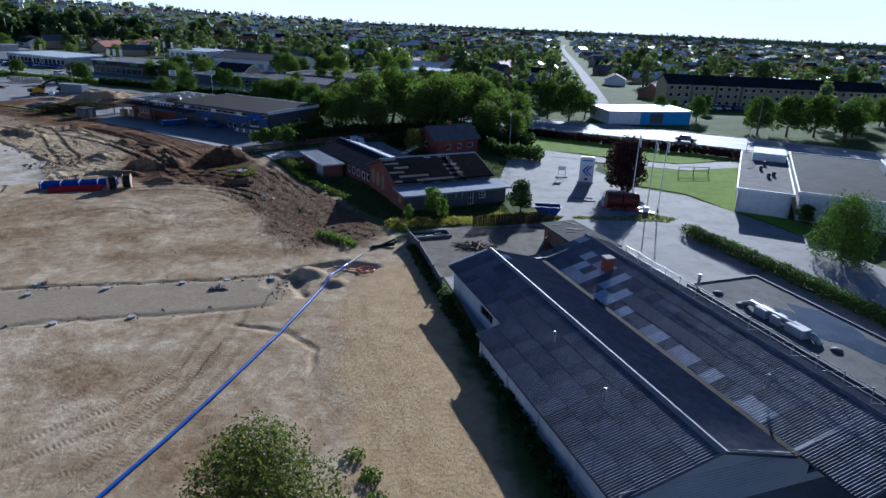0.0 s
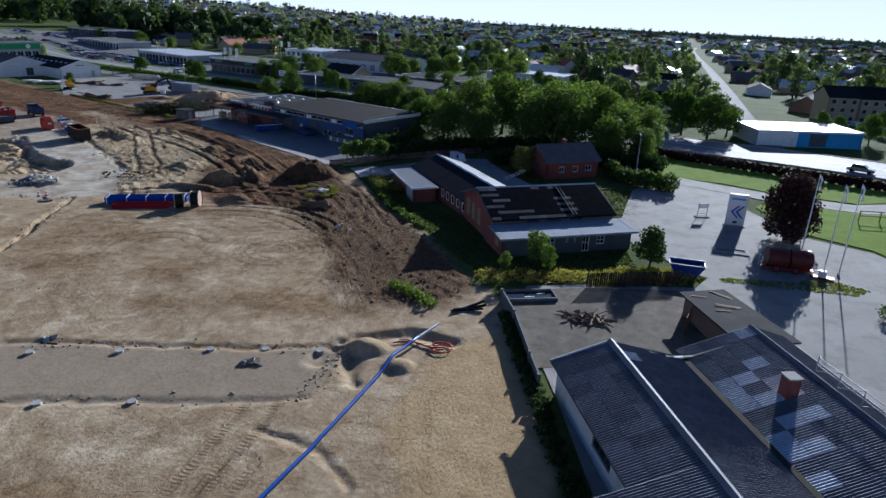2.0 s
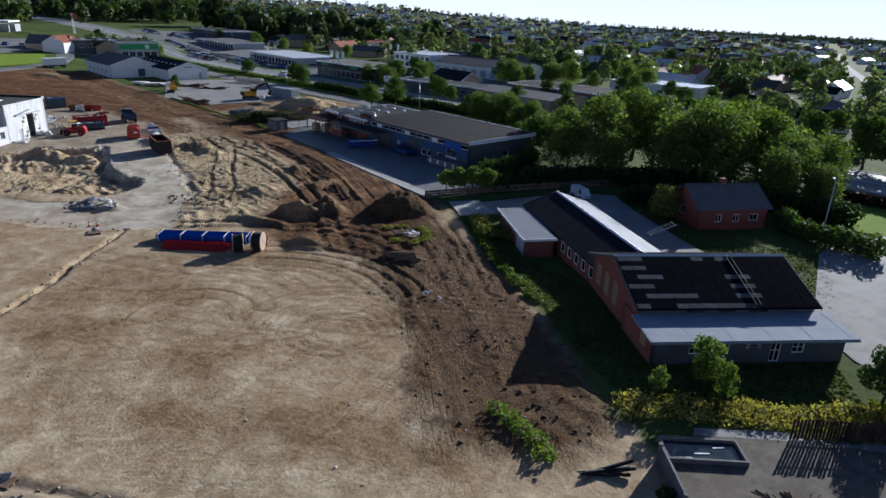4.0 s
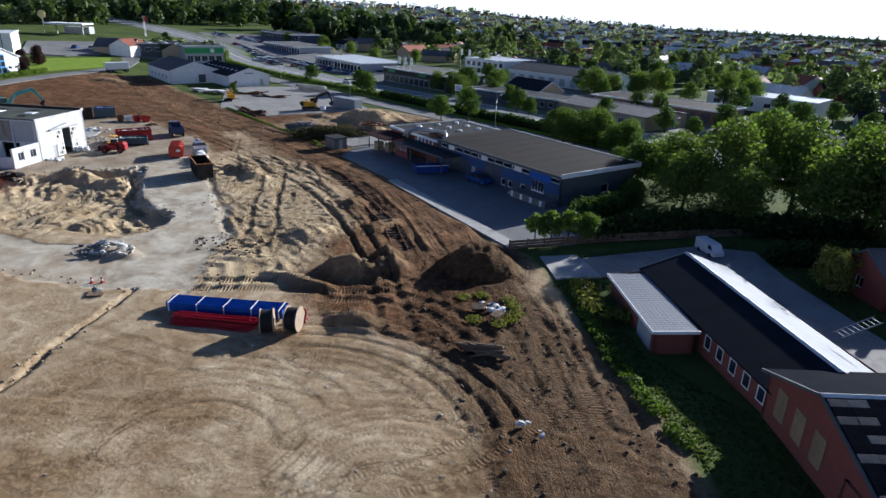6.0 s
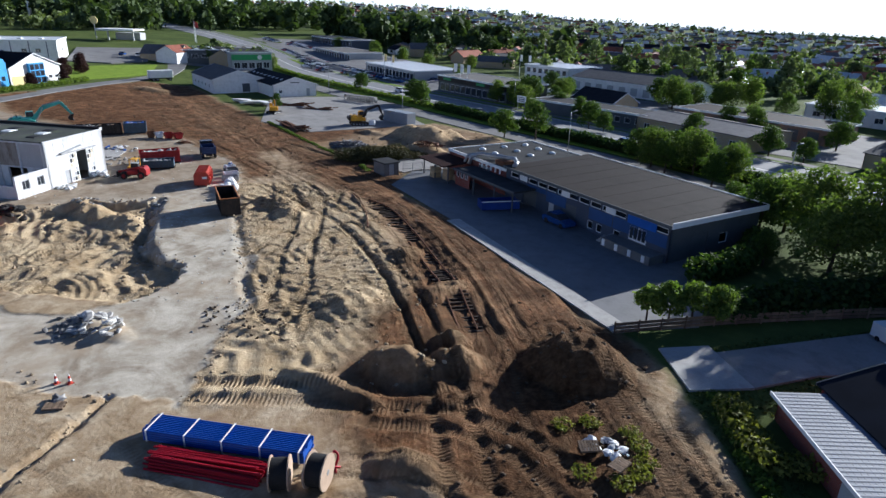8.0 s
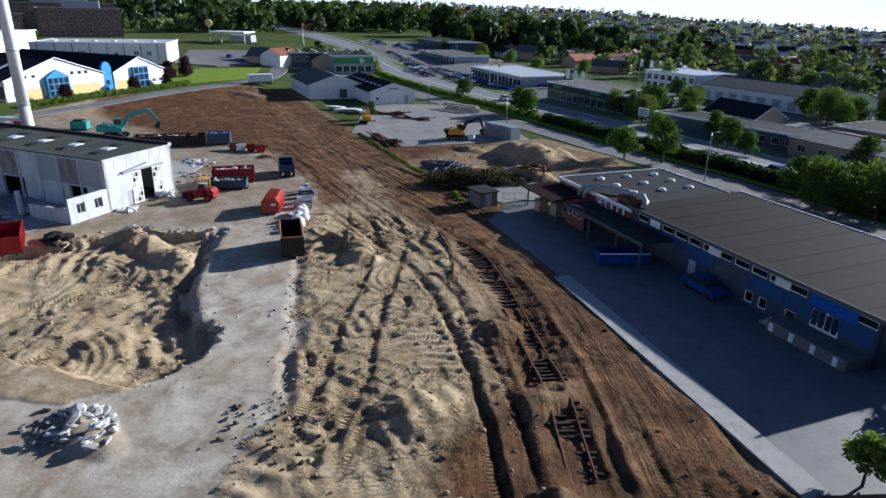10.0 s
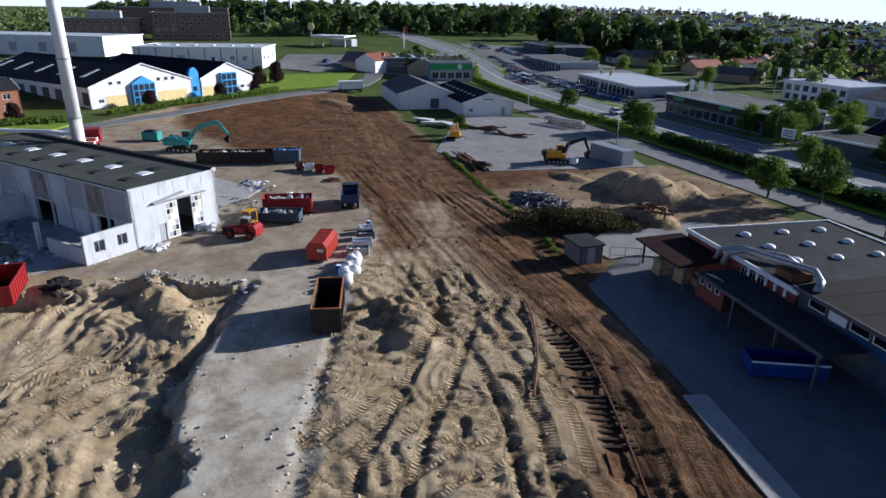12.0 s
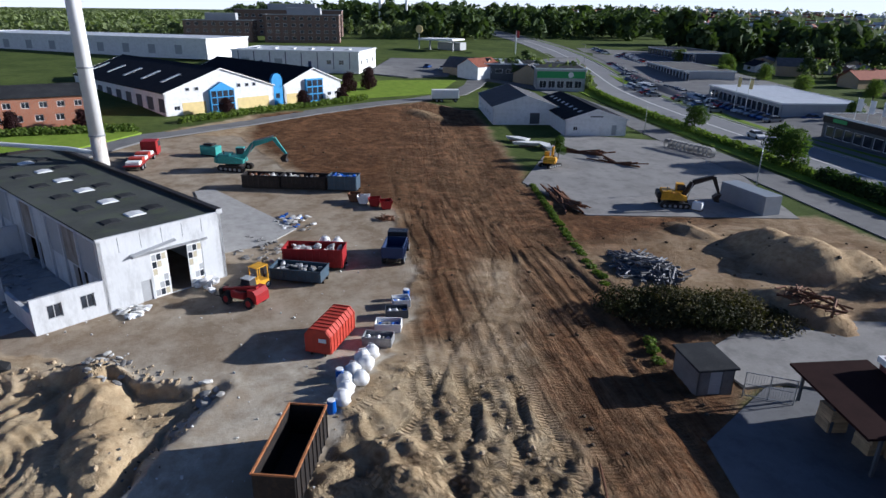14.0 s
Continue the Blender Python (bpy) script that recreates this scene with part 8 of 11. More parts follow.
def park(rng):
    x, y = rng.normal(-270, 45), rng.normal(440, 22)
    return x, y


wood("town_trees_far", "distant leafy crowns filling the town", 3500, far_town, 5, 6.4, M_LEAF_HAZED, 44)
wood("town_trees_dark", "distant dark crowns filling the town", 1500, far_town, 6, 7.6, M_LEAF_FAR_DARK, 44)
wood("forest", "dark mixed forest beside the highway", 900, forest, 7, 17.0, M_LEAF_FAR_DARK, 90)
wood("forest_west", "mixed woodland beyond the warehouses", 1100, west_wood, 8, 8.5, M_LEAF_HAZED, 44)
wood("forest_ridge", "wooded ridge on the horizon, crowns paled as haze", 1200, ridge_line, 9, 16.0, M_LEAF_HAZED)
wood("park_trees", "clump of tall trees behind the car dealers", 80, park, 10, 17.0, M_LEAF_FAR_DARK, 200)


# far houses, seen as roofs between crowns
lots = set()


def far_roofs(name, label, roof, wall, seed, n):
    rng = np.random.RandomState(seed)
    mb, slots = Mb(), []
    c = 0
    while c < n:
        a, d = math.radians(rng.uniform(-60, 42)), 330 + 2000 * rng.rand() ** 1.5
        x, y = math.sin(a) * d, math.cos(a) * d
        row = 26 if d < 1000 else 40
        u, v = round((x * 0.9 + y * 0.42) / row), round((y * 0.9 - x * 0.42) / (row * 0.72))
        if (u, v, row) in lots or abs(x - (45 + (y - 180) * 0.158)) < 14 or (x < -250 and y < 440 - (x + 250) * 0.45) or (d < 700 and not free(x, y, 17)):
            continue
        lots.add((u, v, row))
        z = float(broad(x, y))
        a = rng.choice([0.43, 2.0]) + rng.normal(0, 0.12)
        L, W, H, R = rng.uniform(10, 18), rng.uniform(7.5, 10), rng.uniform(2.5, 4.2), rng.uniform(1.3, 3.2)
        e = 0.5
        vs = [(-L, -W, -3), (L, -W, -3), (L, W, -3), (-L, W, -3), (-L, -W, H), (L, -W, H), (L, W, H), (-L, W, H), (-L, 0, H + R), (L, 0, H + R),
              (-L - e, -W - e, H - 0.1), (L + e, -W - e, H - 0.1), (L + e, W + e, H - 0.1), (-L - e, W + e, H - 0.1), (-L - e, 0, H + R + 0.2), (L + e, 0, H + R + 0.2)]
        cs, sn = math.cos(a), math.sin(a)
        mb.add([(x + (p * cs - q * sn) / 2, y + (p * sn + q * cs) / 2, z + w) for p, q, w in vs],
               [(0, 1, 5, 4), (1, 2, 6, 9, 5), (2, 3, 7, 6), (3, 0, 4, 8, 7), (10, 11, 15, 14), (12, 13, 14, 15)])
        slots += [1, 1, 1, 1, 0, 0]
        c += 1
    ob = tagged(part(name, mb, roof), label, "houses", kind="stuff")
    ob.data.materials.append(wall)
    ob.data.polygons.foreach_set("material_index", slots)
    return ob


far_roofs("distant_houses", "distant grey-roofed houses of the town", M_TILE_GREY, M_BRICK_YELLOW, 31, 620)
far_roofs("distant_red_houses", "distant red-roofed houses of the town", M_TILE_RED, M_WHITE, 32, 460)
far_roofs("distant_pale_houses", "distant pale-roofed sheds of the town", M_ROOF_LIGHT, M_WHITE, 33, 560)
far_roofs("distant_dark_houses", "distant dark-roofed houses of the town", M_TILE_DARK, M_BRICK_RED, 34, 420)

# ---- things on the site ----
rs = random.Random(77)


def duct_bundle():
    d = Vector((9.9, 3.7, 0)).normalized()
    ang = math.degrees(math.atan2(d.y, d.x))
    th = thing("pipe_bundle", "strapped bundle of long blue plastic pipes lying on sand", "pipes", at(-56.5, 84.5, ang, 0.0))
    me = Mb().tube((0.4, 0, 0), (10.2, 0, 0), 0.075, n=8).mesh("pipe")
    me.materials.append(M_PLASTIC_BLUE)
    for j in range(5):
        for i in range(11):
            if j in (1, 2, 3) and 0 < i < 10:
                continue
            part("pipe", me, None, th, m=pose(rs.uniform(-0.06, 0.06), -0.78 + i * 0.152, 0.22 + j * 0.145))
    part("core", Mb().box(0.45, -0.66, 0.26, 10.15, 0.64, 0.73), M_PLASTIC_BLUE, th, "inner pipes of the bundle")
    for x in (0.6, 3.0, 5.3, 7.6, 9.9):
        w = 0.1
        part("strap", Mb().box(x, -0.88, 0.13, x + w, 0.86, 0.145).box(x, -0.88, 0.885, x + w, 0.86, 0.9).box(x, -0.88, 0.145, x + w, -0.865, 0.885).box(x, 0.845, 0.145, x + w, 0.86, 0.885), M_TRIM, th, "white binding frame")
    for x in (1.5, 5.2, 9.0):
        part("bearer", Mb().box(x, -0.9, -0.05, x + 0.12, 0.9, 0.13), M_WOOD, th)
    th = thing("pipe_bundle", "loose stack of dark red plastic pipes lying on sand", "pipes", at(-54.0, 83.2, ang - 1, 0.0))
    me = Mb().tube((0, 0, 0), (6.5, 0, 0), 0.06, n=7).mesh("pipe")
    me.materials.append(M_PLASTIC_RED)
    for j in range(5):
        for i in range(16 - 2 * j):
            part("pipe", me, None, th, m=pose(rs.uniform(-0.25, 0.25), -0.85 + (i + j) * 0.128, 0.1 + j * 0.11, 0, rs.uniform(-0.6, 0.6), rs.uniform(-1.5, 1.5)))
    for k in range(9):
        f = thing("pipe_fitting", "short red plastic pipe elbow", "pipe", pose(-45.0 + rs.uniform(-0.5, 0.5), 88.1 + rs.uniform(-0.5, 0.5), 0.15 + 0.12 * (k % 4), rs.uniform(60, 120), rs.uniform(-30, 30), rs.uniform(0, 360)), "red pipe fittings")
        part("elbow", Mb().path([(0, 0, 0), (0.35, 0, 0), (0.5, 0.08, 0), (0.58, 0.22, 0), (0.58, 0.5, 0)], 0.07, 8), M_PLASTIC_RED, f, smooth=True)


duct_bundle()


M_FLANGE = surface("weathered_drum_wood", (0.4, 0.3, 0.22), 0.15, 2, 14, 0.8)


def drum(x, y, rz, dia, cable, lab):
    th = thing("cable_drum", lab, "cable drum", at(x, y, rz, 0.0), "cable drums")
    r = dia / 2
    for s in (-0.52, 0.46):
        fl = part("flange", Mb().tube((s, 0, r), (s + 0.07, 0, r), r, n=32), M_FLANGE, th, "weathered wooden flange")
        part("hub", Mb().tube((s - 0.02, 0, r), (s + 0.09, 0, r), 0.16, n=12), M_STEEL, fl)
    part("cable", Mb().tube((-0.45, 0, r), (0.46, 0, r), r * 0.86, n=32), cable, th, "wound black cable", smooth=False)
    for i in range(9):
        part("winding", Mb().tube((-0.43 + i * 0.1, 0, r), (-0.36 + i * 0.1, 0, r), r * 0.875, n=28), cable, th)


drum(-46.5, 85.4, 36, 1.9, M_RUBBER, "large wooden cable drum wound with black cable")
drum(-44.9, 86.6, 18, 2.0, M_RUBBER, "large wooden cable drum with pale flange and black cable")


def slab_heap(name, label, x, y, n, spread_, size, mats, cat="rubble", flatness=0.3, seed=1, up=0.6, piece="slab"):
    """A heap of separate broken pieces."""
    r = random.Random(seed)
    th = thing(name, label, cat, at(x, y, 0))
    for i in range(n):
        a, d = r.uniform(0, 6.283), spread_ * math.sqrt(r.random())
        px, py = d * math.cos(a), d * math.sin(a) * 0.6
        s = size * r.uniform(0.5, 1.4)
        mb = Mb().lump((0, 0, 0), (s, s * r.uniform(0.4, 0.9), s * flatness), r, 6, 0.28)
        zz = float(tz(x + px, y + py)) - float(tz(x, y))
        part(piece, mb, r.choice(mats), th, m=pose(px, py, zz + s * flatness * 0.6 + up * max(0, 1 - d / spread_) * r.random(), r.uniform(-25, 25), r.uniform(-25, 25), r.uniform(0, 360)))
    return th


M_RUBBLE = surface("pale_rubble", (0.55, 0.54, 0.51), 0.2, 2, 10, 0.9, stain=(0.3, 0.28, 0.25), random_tint=0.2)
slab_heap("rubble_pile", "heap of pale broken concrete slabs on sand", -71.0, 90.6, 46, 2.6, 0.45, [M_RUBBLE, M_CONCRETE, M_RUBBLE], seed=2, up=0.8)
slab_heap("rubble_pile", "dark broken asphalt around pale slabs", -72.5, 89.6, 34, 2.8, 0.3, [M_DARKCONC], seed=3, up=0.3)
slab_heap("rubble_pile", "white crumpled sheets and rubble by the gate", -112.4, 112.2, 26, 1.7, 0.4, [M_BAG, M_RUBBLE], seed=4, up=0.3)
slab_heap("rubble_pile", "white bags and debris beside the gate", -114.3, 118.4, 14, 1.6, 0.55, [M_BAG], seed=5, up=0.5, piece="bag", flatness=0.7)
slab_heap("rubble_pile", "scattered rubble on the hall slab", -128.5, 131, 40, 3.6, 0.4, [M_RUBBLE, M_CONCRETE, M_BAG, M_BLUE], seed=6, up=0.4)
slab_heap("rubble_pile", "grey rubble on the cleared floor", -121.5, 125.0, 46, 4.5, 0.3, [M_DARKCONC, M_CONCRETE], seed=7, up=0.2)
slab_heap("rubble_pile", "pale rubble over the demolished wing", -120.5, 101.0, 60, 6.5, 0.45, [M_RUBBLE, M_CONCRETE, M_DARKCONC, M_RUBBLE], seed=8, up=0.5)
slab_heap("rubble_pile", "pale rubble behind the low white wall", -131, 98.0, 60, 8, 0.5, [M_RUBBLE, M_CONCRETE, M_DARKCONC], seed=9, up=0.6)
slab_heap("rubble_pile", "broken concrete lumps along the pit edge", -97.0, 115.2, 14, 1.2, 0.5, [M_RUBBLE, M_CONCRETE], seed=10, up=0.2)
slab_heap("rubble_pile", "broken concrete lumps along the pit rim", -103.5, 109.6, 30, 2.4, 0.35, [M_RUBBLE, M_CONCRETE, M_DARKCONC], seed=12, up=0.3)
slab_heap("tarpaulin_heap", "heap of black tarpaulin and pipes", -106.4, 102.2, 16, 1.8, 0.7, [M_RUBBER, M_BLACK], "tarpaulin", seed=11, flatness=0.4, piece="fold")
slab_heap("earth_clods", "dark clods of earth beside the concrete track", -62.6, 97.6, 60, 4.2, 0.15, [surface("dark_clod", (0.1, 0.075, 0.05), 0.3, 3, 12, 0.95)], "earth", seed=13, flatness=0.6, piece="clod", up=0.1)
for _k, (_x, _y) in enumerate(((-67.6, 102.6), (-73.6, 107.6), (-79.4, 112.4), (-85.2, 117.3), (-79.4, 102.6), (-86, 105.6), (-92.4, 110.4))):
    slab_heap("earth_clods", "loose clods and rubble along the concrete edge", _x, _y, 16, 2.6, 0.11, [M_RUBBLE, M_DARKCONC, bpy.data.materials["dark_clod"], bpy.data.materials["dark_clod"]], "earth", seed=40 + _k, flatness=0.6, up=0.1, piece="clod")
slab_heap("junk_pile", "white crumpled sheets beside a pallet", -32.8, 97.9, 24, 1.4, 0.32, [M_BAG, M_TRIM, M_GREYPANEL], "junk", seed=14, flatness=0.5, piece="sheet")
slab_heap("stone_litter", "few pale stones on dark soil", -24.5, 83.6, 7, 1.2, 0.22, [M_BAG, M_RUBBLE], "stones", seed=15, piece="stone")


def loose_stones(name, label, places, lo, hi, material, seed, flat=0.6):
    """Small stones and crumbs strewn over the ground, too many to count."""
    r = random.Random(seed)
    mb = Mb()
    for x, y in places(r):
        k = lo + (hi - lo) * r.random() ** 3
        mb.lump((x, y, tz(x, y) + k * flat * 0.35), (k, k * r.uniform(0.5, 1.0), k * flat), r, 5, 0.3)
    return tagged(part(name, mb, material), label, "stones", kind="stuff")


def along(lines, n, width):
    """Places scattered along some lines."""
    def places(r):
        for line in lines:
            pts = smooth_line(line, 0.7)
            for _ in range(n):
                i = r.randrange(len(pts))
                yield pts[i][0] + r.gauss(0, width), pts[i][1] + r.gauss(0, width)
    return places


def within(poly, n):
    """Places scattered over a piece of ground."""
    def places(r):
        xs, ys = [p[0] for p in poly], [p[1] for p in poly]
        c = 0
        while c < n:
            x, y = r.uniform(min(xs), max(xs)), r.uniform(min(ys), max(ys))
            if bool(inside(poly, np.array([x]), np.array([y]))[0]):
                c += 1
                yield x, y
    return places


M_CLOD = bpy.data.materials["dark_clod"]
M_CRUMB = surface("sandy_crumb", (0.4, 0.31, 0.2), 0.25, 3, 12, 0.95)
loose_stones("rubble_line", "broken stones along the old foundation strip", along([[(-39.5, 51.3), (-30, 53.6), (-22, 55.4), (-15, 57)], [(-56, 38.2), (-36, 44.3), (-27, 46.8), (-15, 50)], [(-15.4, 50), (-14.8, 57)]], 130, 0.45), 0.03, 0.16, M_CRUMB, 61)
loose_stones("rubble_line", "crumbled edge of the slab trench", along([[(-61.8, 85.5), (-57.3, 74), (-53.5, 62.5)], [(-62, 85), (-78, 82), (-92, 77)]], 120, 0.35), 0.04, 0.18, M_CRUMB, 62)
loose_stones("pit_crumbs", "sandy crumbs and broken edge along the pit", along([[(-73.8, 95), (-74, 99), (-77, 103), (-81, 102.5), (-88, 106.5), (-97, 115.5)], [(-97, 115.5), (-103.5, 109.5), (-107, 100)]], 190, 0.5), 0.04, 0.24, M_CRUMB, 63)
loose_stones("edge_crumbs", "crumbled soil along the concrete track", along([[(-57, 88), (-66, 101), (-74, 108.5), (-88, 120), (-95, 128)]], 340, 0.4), 0.03, 0.15, M_CRUMB, 64)
loose_stones("earth_crumbs", "dark clods strewn over the churned earth", within(DARK, 700), 0.04, 0.2, M_CLOD, 65)
loose_stones("earth_crumbs", "brown clods strewn along the machine track", within(BROWN, 900), 0.05, 0.26, M_CLOD, 66)
loose_stones("sand_crumbs", "sandy lumps strewn over the loose sand", within(SANDY, 500), 0.05, 0.24, M_CRUMB, 67)
loose_stones("sand_crumbs", "sandy lumps strewn over the pit", within(PIT, 260), 0.05, 0.26, M_CRUMB, 68)
loose_stones("pale_litter", "pale stones and litter scattered over the plain", within([(-60, 45), (-15, 58), (-9, 66), (-30, 88), (-58, 84)], 200), 0.04, 0.13, M_RUBBLE, 69)
loose_stones("pale_litter", "pale stones and scraps strewn on the concrete apron", within([(-122, 140), (-88, 120), (-66, 101), (-62, 92), (-76, 96), (-90, 107), (-98, 116), (-112, 104), (-118, 125)], 260), 0.04, 0.16, M_RUBBLE, 70)


def pallet(x, y, rz, z=None, lab="grey weathered wooden pallet lying on soil", tilt=0):
    th = thing("pallet", lab, "pallet", at(x, y, rz, z) @ pose(0, 0, 0.02, tilt, 0, 0))
    for i in range(7):
        part("plank", Mb().box(-0.6 + i * 0.175, -0.4, 0.11, -0.46 + i * 0.175, 0.4, 0.135), M_WOOD, th)
    for y_ in (-0.4, -0.05, 0.3):
        part("bearer", Mb().box(-0.6, y_, 0.0, 0.62, y_ + 0.1, 0.11), M_WOOD, th)


def puddle(x, y, rx, ry, seed):
    r = random.Random(seed)
    pts = [(x + rx * math.cos(a * 0.449) * r.uniform(0.7, 1.1), y + ry * math.sin(a * 0.449) * r.uniform(0.7, 1.1)) for a in range(14)]
    z = min(tz(*q) for q in pts) + 0.05
    tagged(part("puddle", Mb().prism(pts, z - 0.2, z), M_WATER), "shallow rain puddle on the bare soil", "puddle", kind="structure")


puddle(-26.7, 81.1, 0.8, 0.6, 1)
puddle(-59.6, 80.0, 0.35, 1.9, 2)
pallet(-33.6, 97.2, 35, float(tz(-33.6, 97.2)) + 0.35, tilt=14)
pallet(-31.6, 96.5, 75, float(tz(-31.6, 96.5)) + 0.3, lab="white-painted wooden pallet lying on soil")
pallet(-36.4, 52.6, 10)
pallet(-20.6, 53.3, 25)
pallet(-63.4, 83.0, 40)
pallet(-98.6, 128.2, 55)
pallet(-100.2, 130.0, 55)


def heap_of_bars(name, label, x, y, n, ln, spread_, mat, r=0.06, seed=1, cat="scrap", h=0.9, piece="bar", ang=None):
    q = random.Random(seed)
    th = thing(name, label, cat, at(x, y, 0))
    for i in range(n):
        a = q.uniform(0, 180) if ang is None else ang + q.gauss(0, 9)
        l = ln * q.uniform(0.5, 1.1)
        d = spread_ * math.sqrt(q.random())
        b = q.uniform(0, 6.28)
        part(piece, Mb().tube((-l / 2, 0, 0), (l / 2, 0, 0), r * q.uniform(0.6, 1.3), n=6), mat, th, m=pose(d * math.cos(b), d * math.sin(b) * 0.6, 0.1 + h * max(0, 1 - d / spread_) * q.random(), 0, q.uniform(-14, 14), a))


heap_of_bars("scrap_pile", "tangled heap of grey scrap pipes and beams", -98.5, 156.6, 150, 3.2, 4.2, M_SCRAP, 0.11, 21, h=1.3, piece="pipe")
heap_of_bars("log_pile", "pile of old grey wooden posts", -30.4, 90.8, 34, 3.2, 0.8, M_WOOD, 0.1, 22, "timber", 0.6, "post", 12)
heap_of_bars("scrap_pile", "heap of dark timber and scrap in the yard", 3.4, 66.6, 44, 2.4, 1.7, M_WOOD, 0.07, 23, h=0.5, piece="beam")
heap_of_bars("scrap_pile", "bundle of rusty rails beside the lot", -120.5, 165.0, 30, 11.0, 1.5, M_RUST, 0.12, 24, "rails", 0.5, "rail", -14)
heap_of_bars("scrap_pile", "rusty beams lying on the asphalt lot", -143, 187.6, 24, 9.0, 1.9, M_RUST, 0.12, 25, "rails", 0.3, "rail", 34)
heap_of_bars("scrap_pile", "two long rusty beams on the asphalt lot", -133.5, 187.4, 8, 10.0, 0.7, M_RUST, 0.14, 26, "rails", 0.2, "rail", 20)
heap_of_bars("scrap_pile", "brushwood and roots beside the track", -124.5, 141.0, 24, 1.6, 1.2, M_RUST, 0.07, 27, "wood", 0.6, "branch")
heap_of_bars("pipe_stack", "black plastic pipes lying by the weeds", -7.0, 65.8, 5, 4.2, 0.5, M_RUBBER, 0.11, 28, "pipes", 0.1, "pipe", 16)
heap_of_bars("scrap_pile", "slats and steel frames on the demolition floor", -127, 104, 40, 3.0, 5, M_STEEL, 0.05, 29, h=0.5, piece="bar")
heap_of_bars("scrap_pile", "roots and branches by the earth bank", -84.5, 160.5, 36, 2.4, 3.0, M_RUST, 0.09, 30, "wood", 0.9, "branch")


def hose():
    th = thing("supply_pipe", "long blue plastic supply pipe laid across the sand", "pipe", pose(0, 0, 0))
    pts = smooth_line([(-20, 18.5), (-17.5, 26.5), (-15.3, 34.5), (-12.8, 45), (-10.7, 56), (-9.6, 59.2)], 1.0)
    part("pipe", Mb().path([(x, y, float(tz(x, y)) + 0.14 + 0.35 * max(0, (y - 52) / 8)) for x, y in pts], 0.12, 10), M_PLASTIC_BLUE, th, smooth=True)
    part("pipe_end", Mb().tube((-9.6, 59.2, float(tz(-9.6, 59.2)) + 0.45), (-8.4, 61.6, float(tz(-8.4, 61.6)) + 0.6), 0.1, n=10), M_TRIM, th, "white unwrapped pipe end")
    for k in range(3):
        c = thing("conduit", "loose red corrugated conduit beside the dig", "conduit", pose(0, 0, 0), "red conduits")
        x0, y0 = -11.4 + 0.3 * k, 58.4 + 0.25 * k
        pts = [(x0 + u, y0 + 0.5 * math.sin(u * 1.3 + k) + 0.12 * u) for u in (0, 0.7, 1.4, 2.1, 2.8, 3.5, 4.0)]
        part("conduit_tube", Mb().path([(x, y, float(tz(x, y)) + 0.12) for x, y in pts], 0.038, 6), M_PLASTIC_RED, c, smooth=True)
    ring = thing("conduit", "coiled pale pipe end beside the dig", "conduit", at(-7.6, 58.6, 0))
    part("coil", Mb().path([(0.8 * math.cos(a * 0.4), 0.8 * math.sin(a * 0.4), 0.1 + 0.004 * a) for a in range(26)], 0.045, 6), M_ORANGE, ring, smooth=True)


hose()
for _i, (_x, _y) in enumerate(((-36.5, 50.6), (-30.5, 52.3), (-24.3, 54.2), (-20.5, 55.4), (-31.2, 45.3), (-25.6, 46.9), (-16.5, 56.2))):
    fb = thing("foundation_pad", "round pale concrete foundation pad", "foundation", at(_x, _y, 0), "foundation pads")
    part("pad", Mb().tube((0, 0, -0.3), (0, 0, 0.2), 0.32, 0.3, n=14), M_CONCRETE, fb)
for _x, _y, _c in ((-36.8, 52.6, 5), (-20.4, 53.0, 3), (-63.5, 83.4, 4)):
    slab_heap("block_stack", "small stack of grey concrete blocks on sand", _x, _y, _c, 0.7, 0.45, [M_DARKCONC, M_CONCRETE], "blocks", 0.35, 40 + _c, 0.1, "block")


def cone(x, y):
    th = thing("traffic_cone", "orange and white traffic cone", "cone", at(x, y, 0))
    part("base", Mb().cbox(-0.2, -0.2, 0, 0.2, 0.2, 0.04, 0.01), M_ORANGE, th)
    for k in range(4):
        part("band", Mb().tube((0, 0, 0.04 + 0.18 * k), (0, 0, 0.22 + 0.18 * k), 0.15 - 0.032 * k, 0.118 - 0.032 * k, 12), M_TRIM if k % 2 else M_ORANGE, th)


cone(-65.3, 85.1)
cone(-66.0, 84.6)


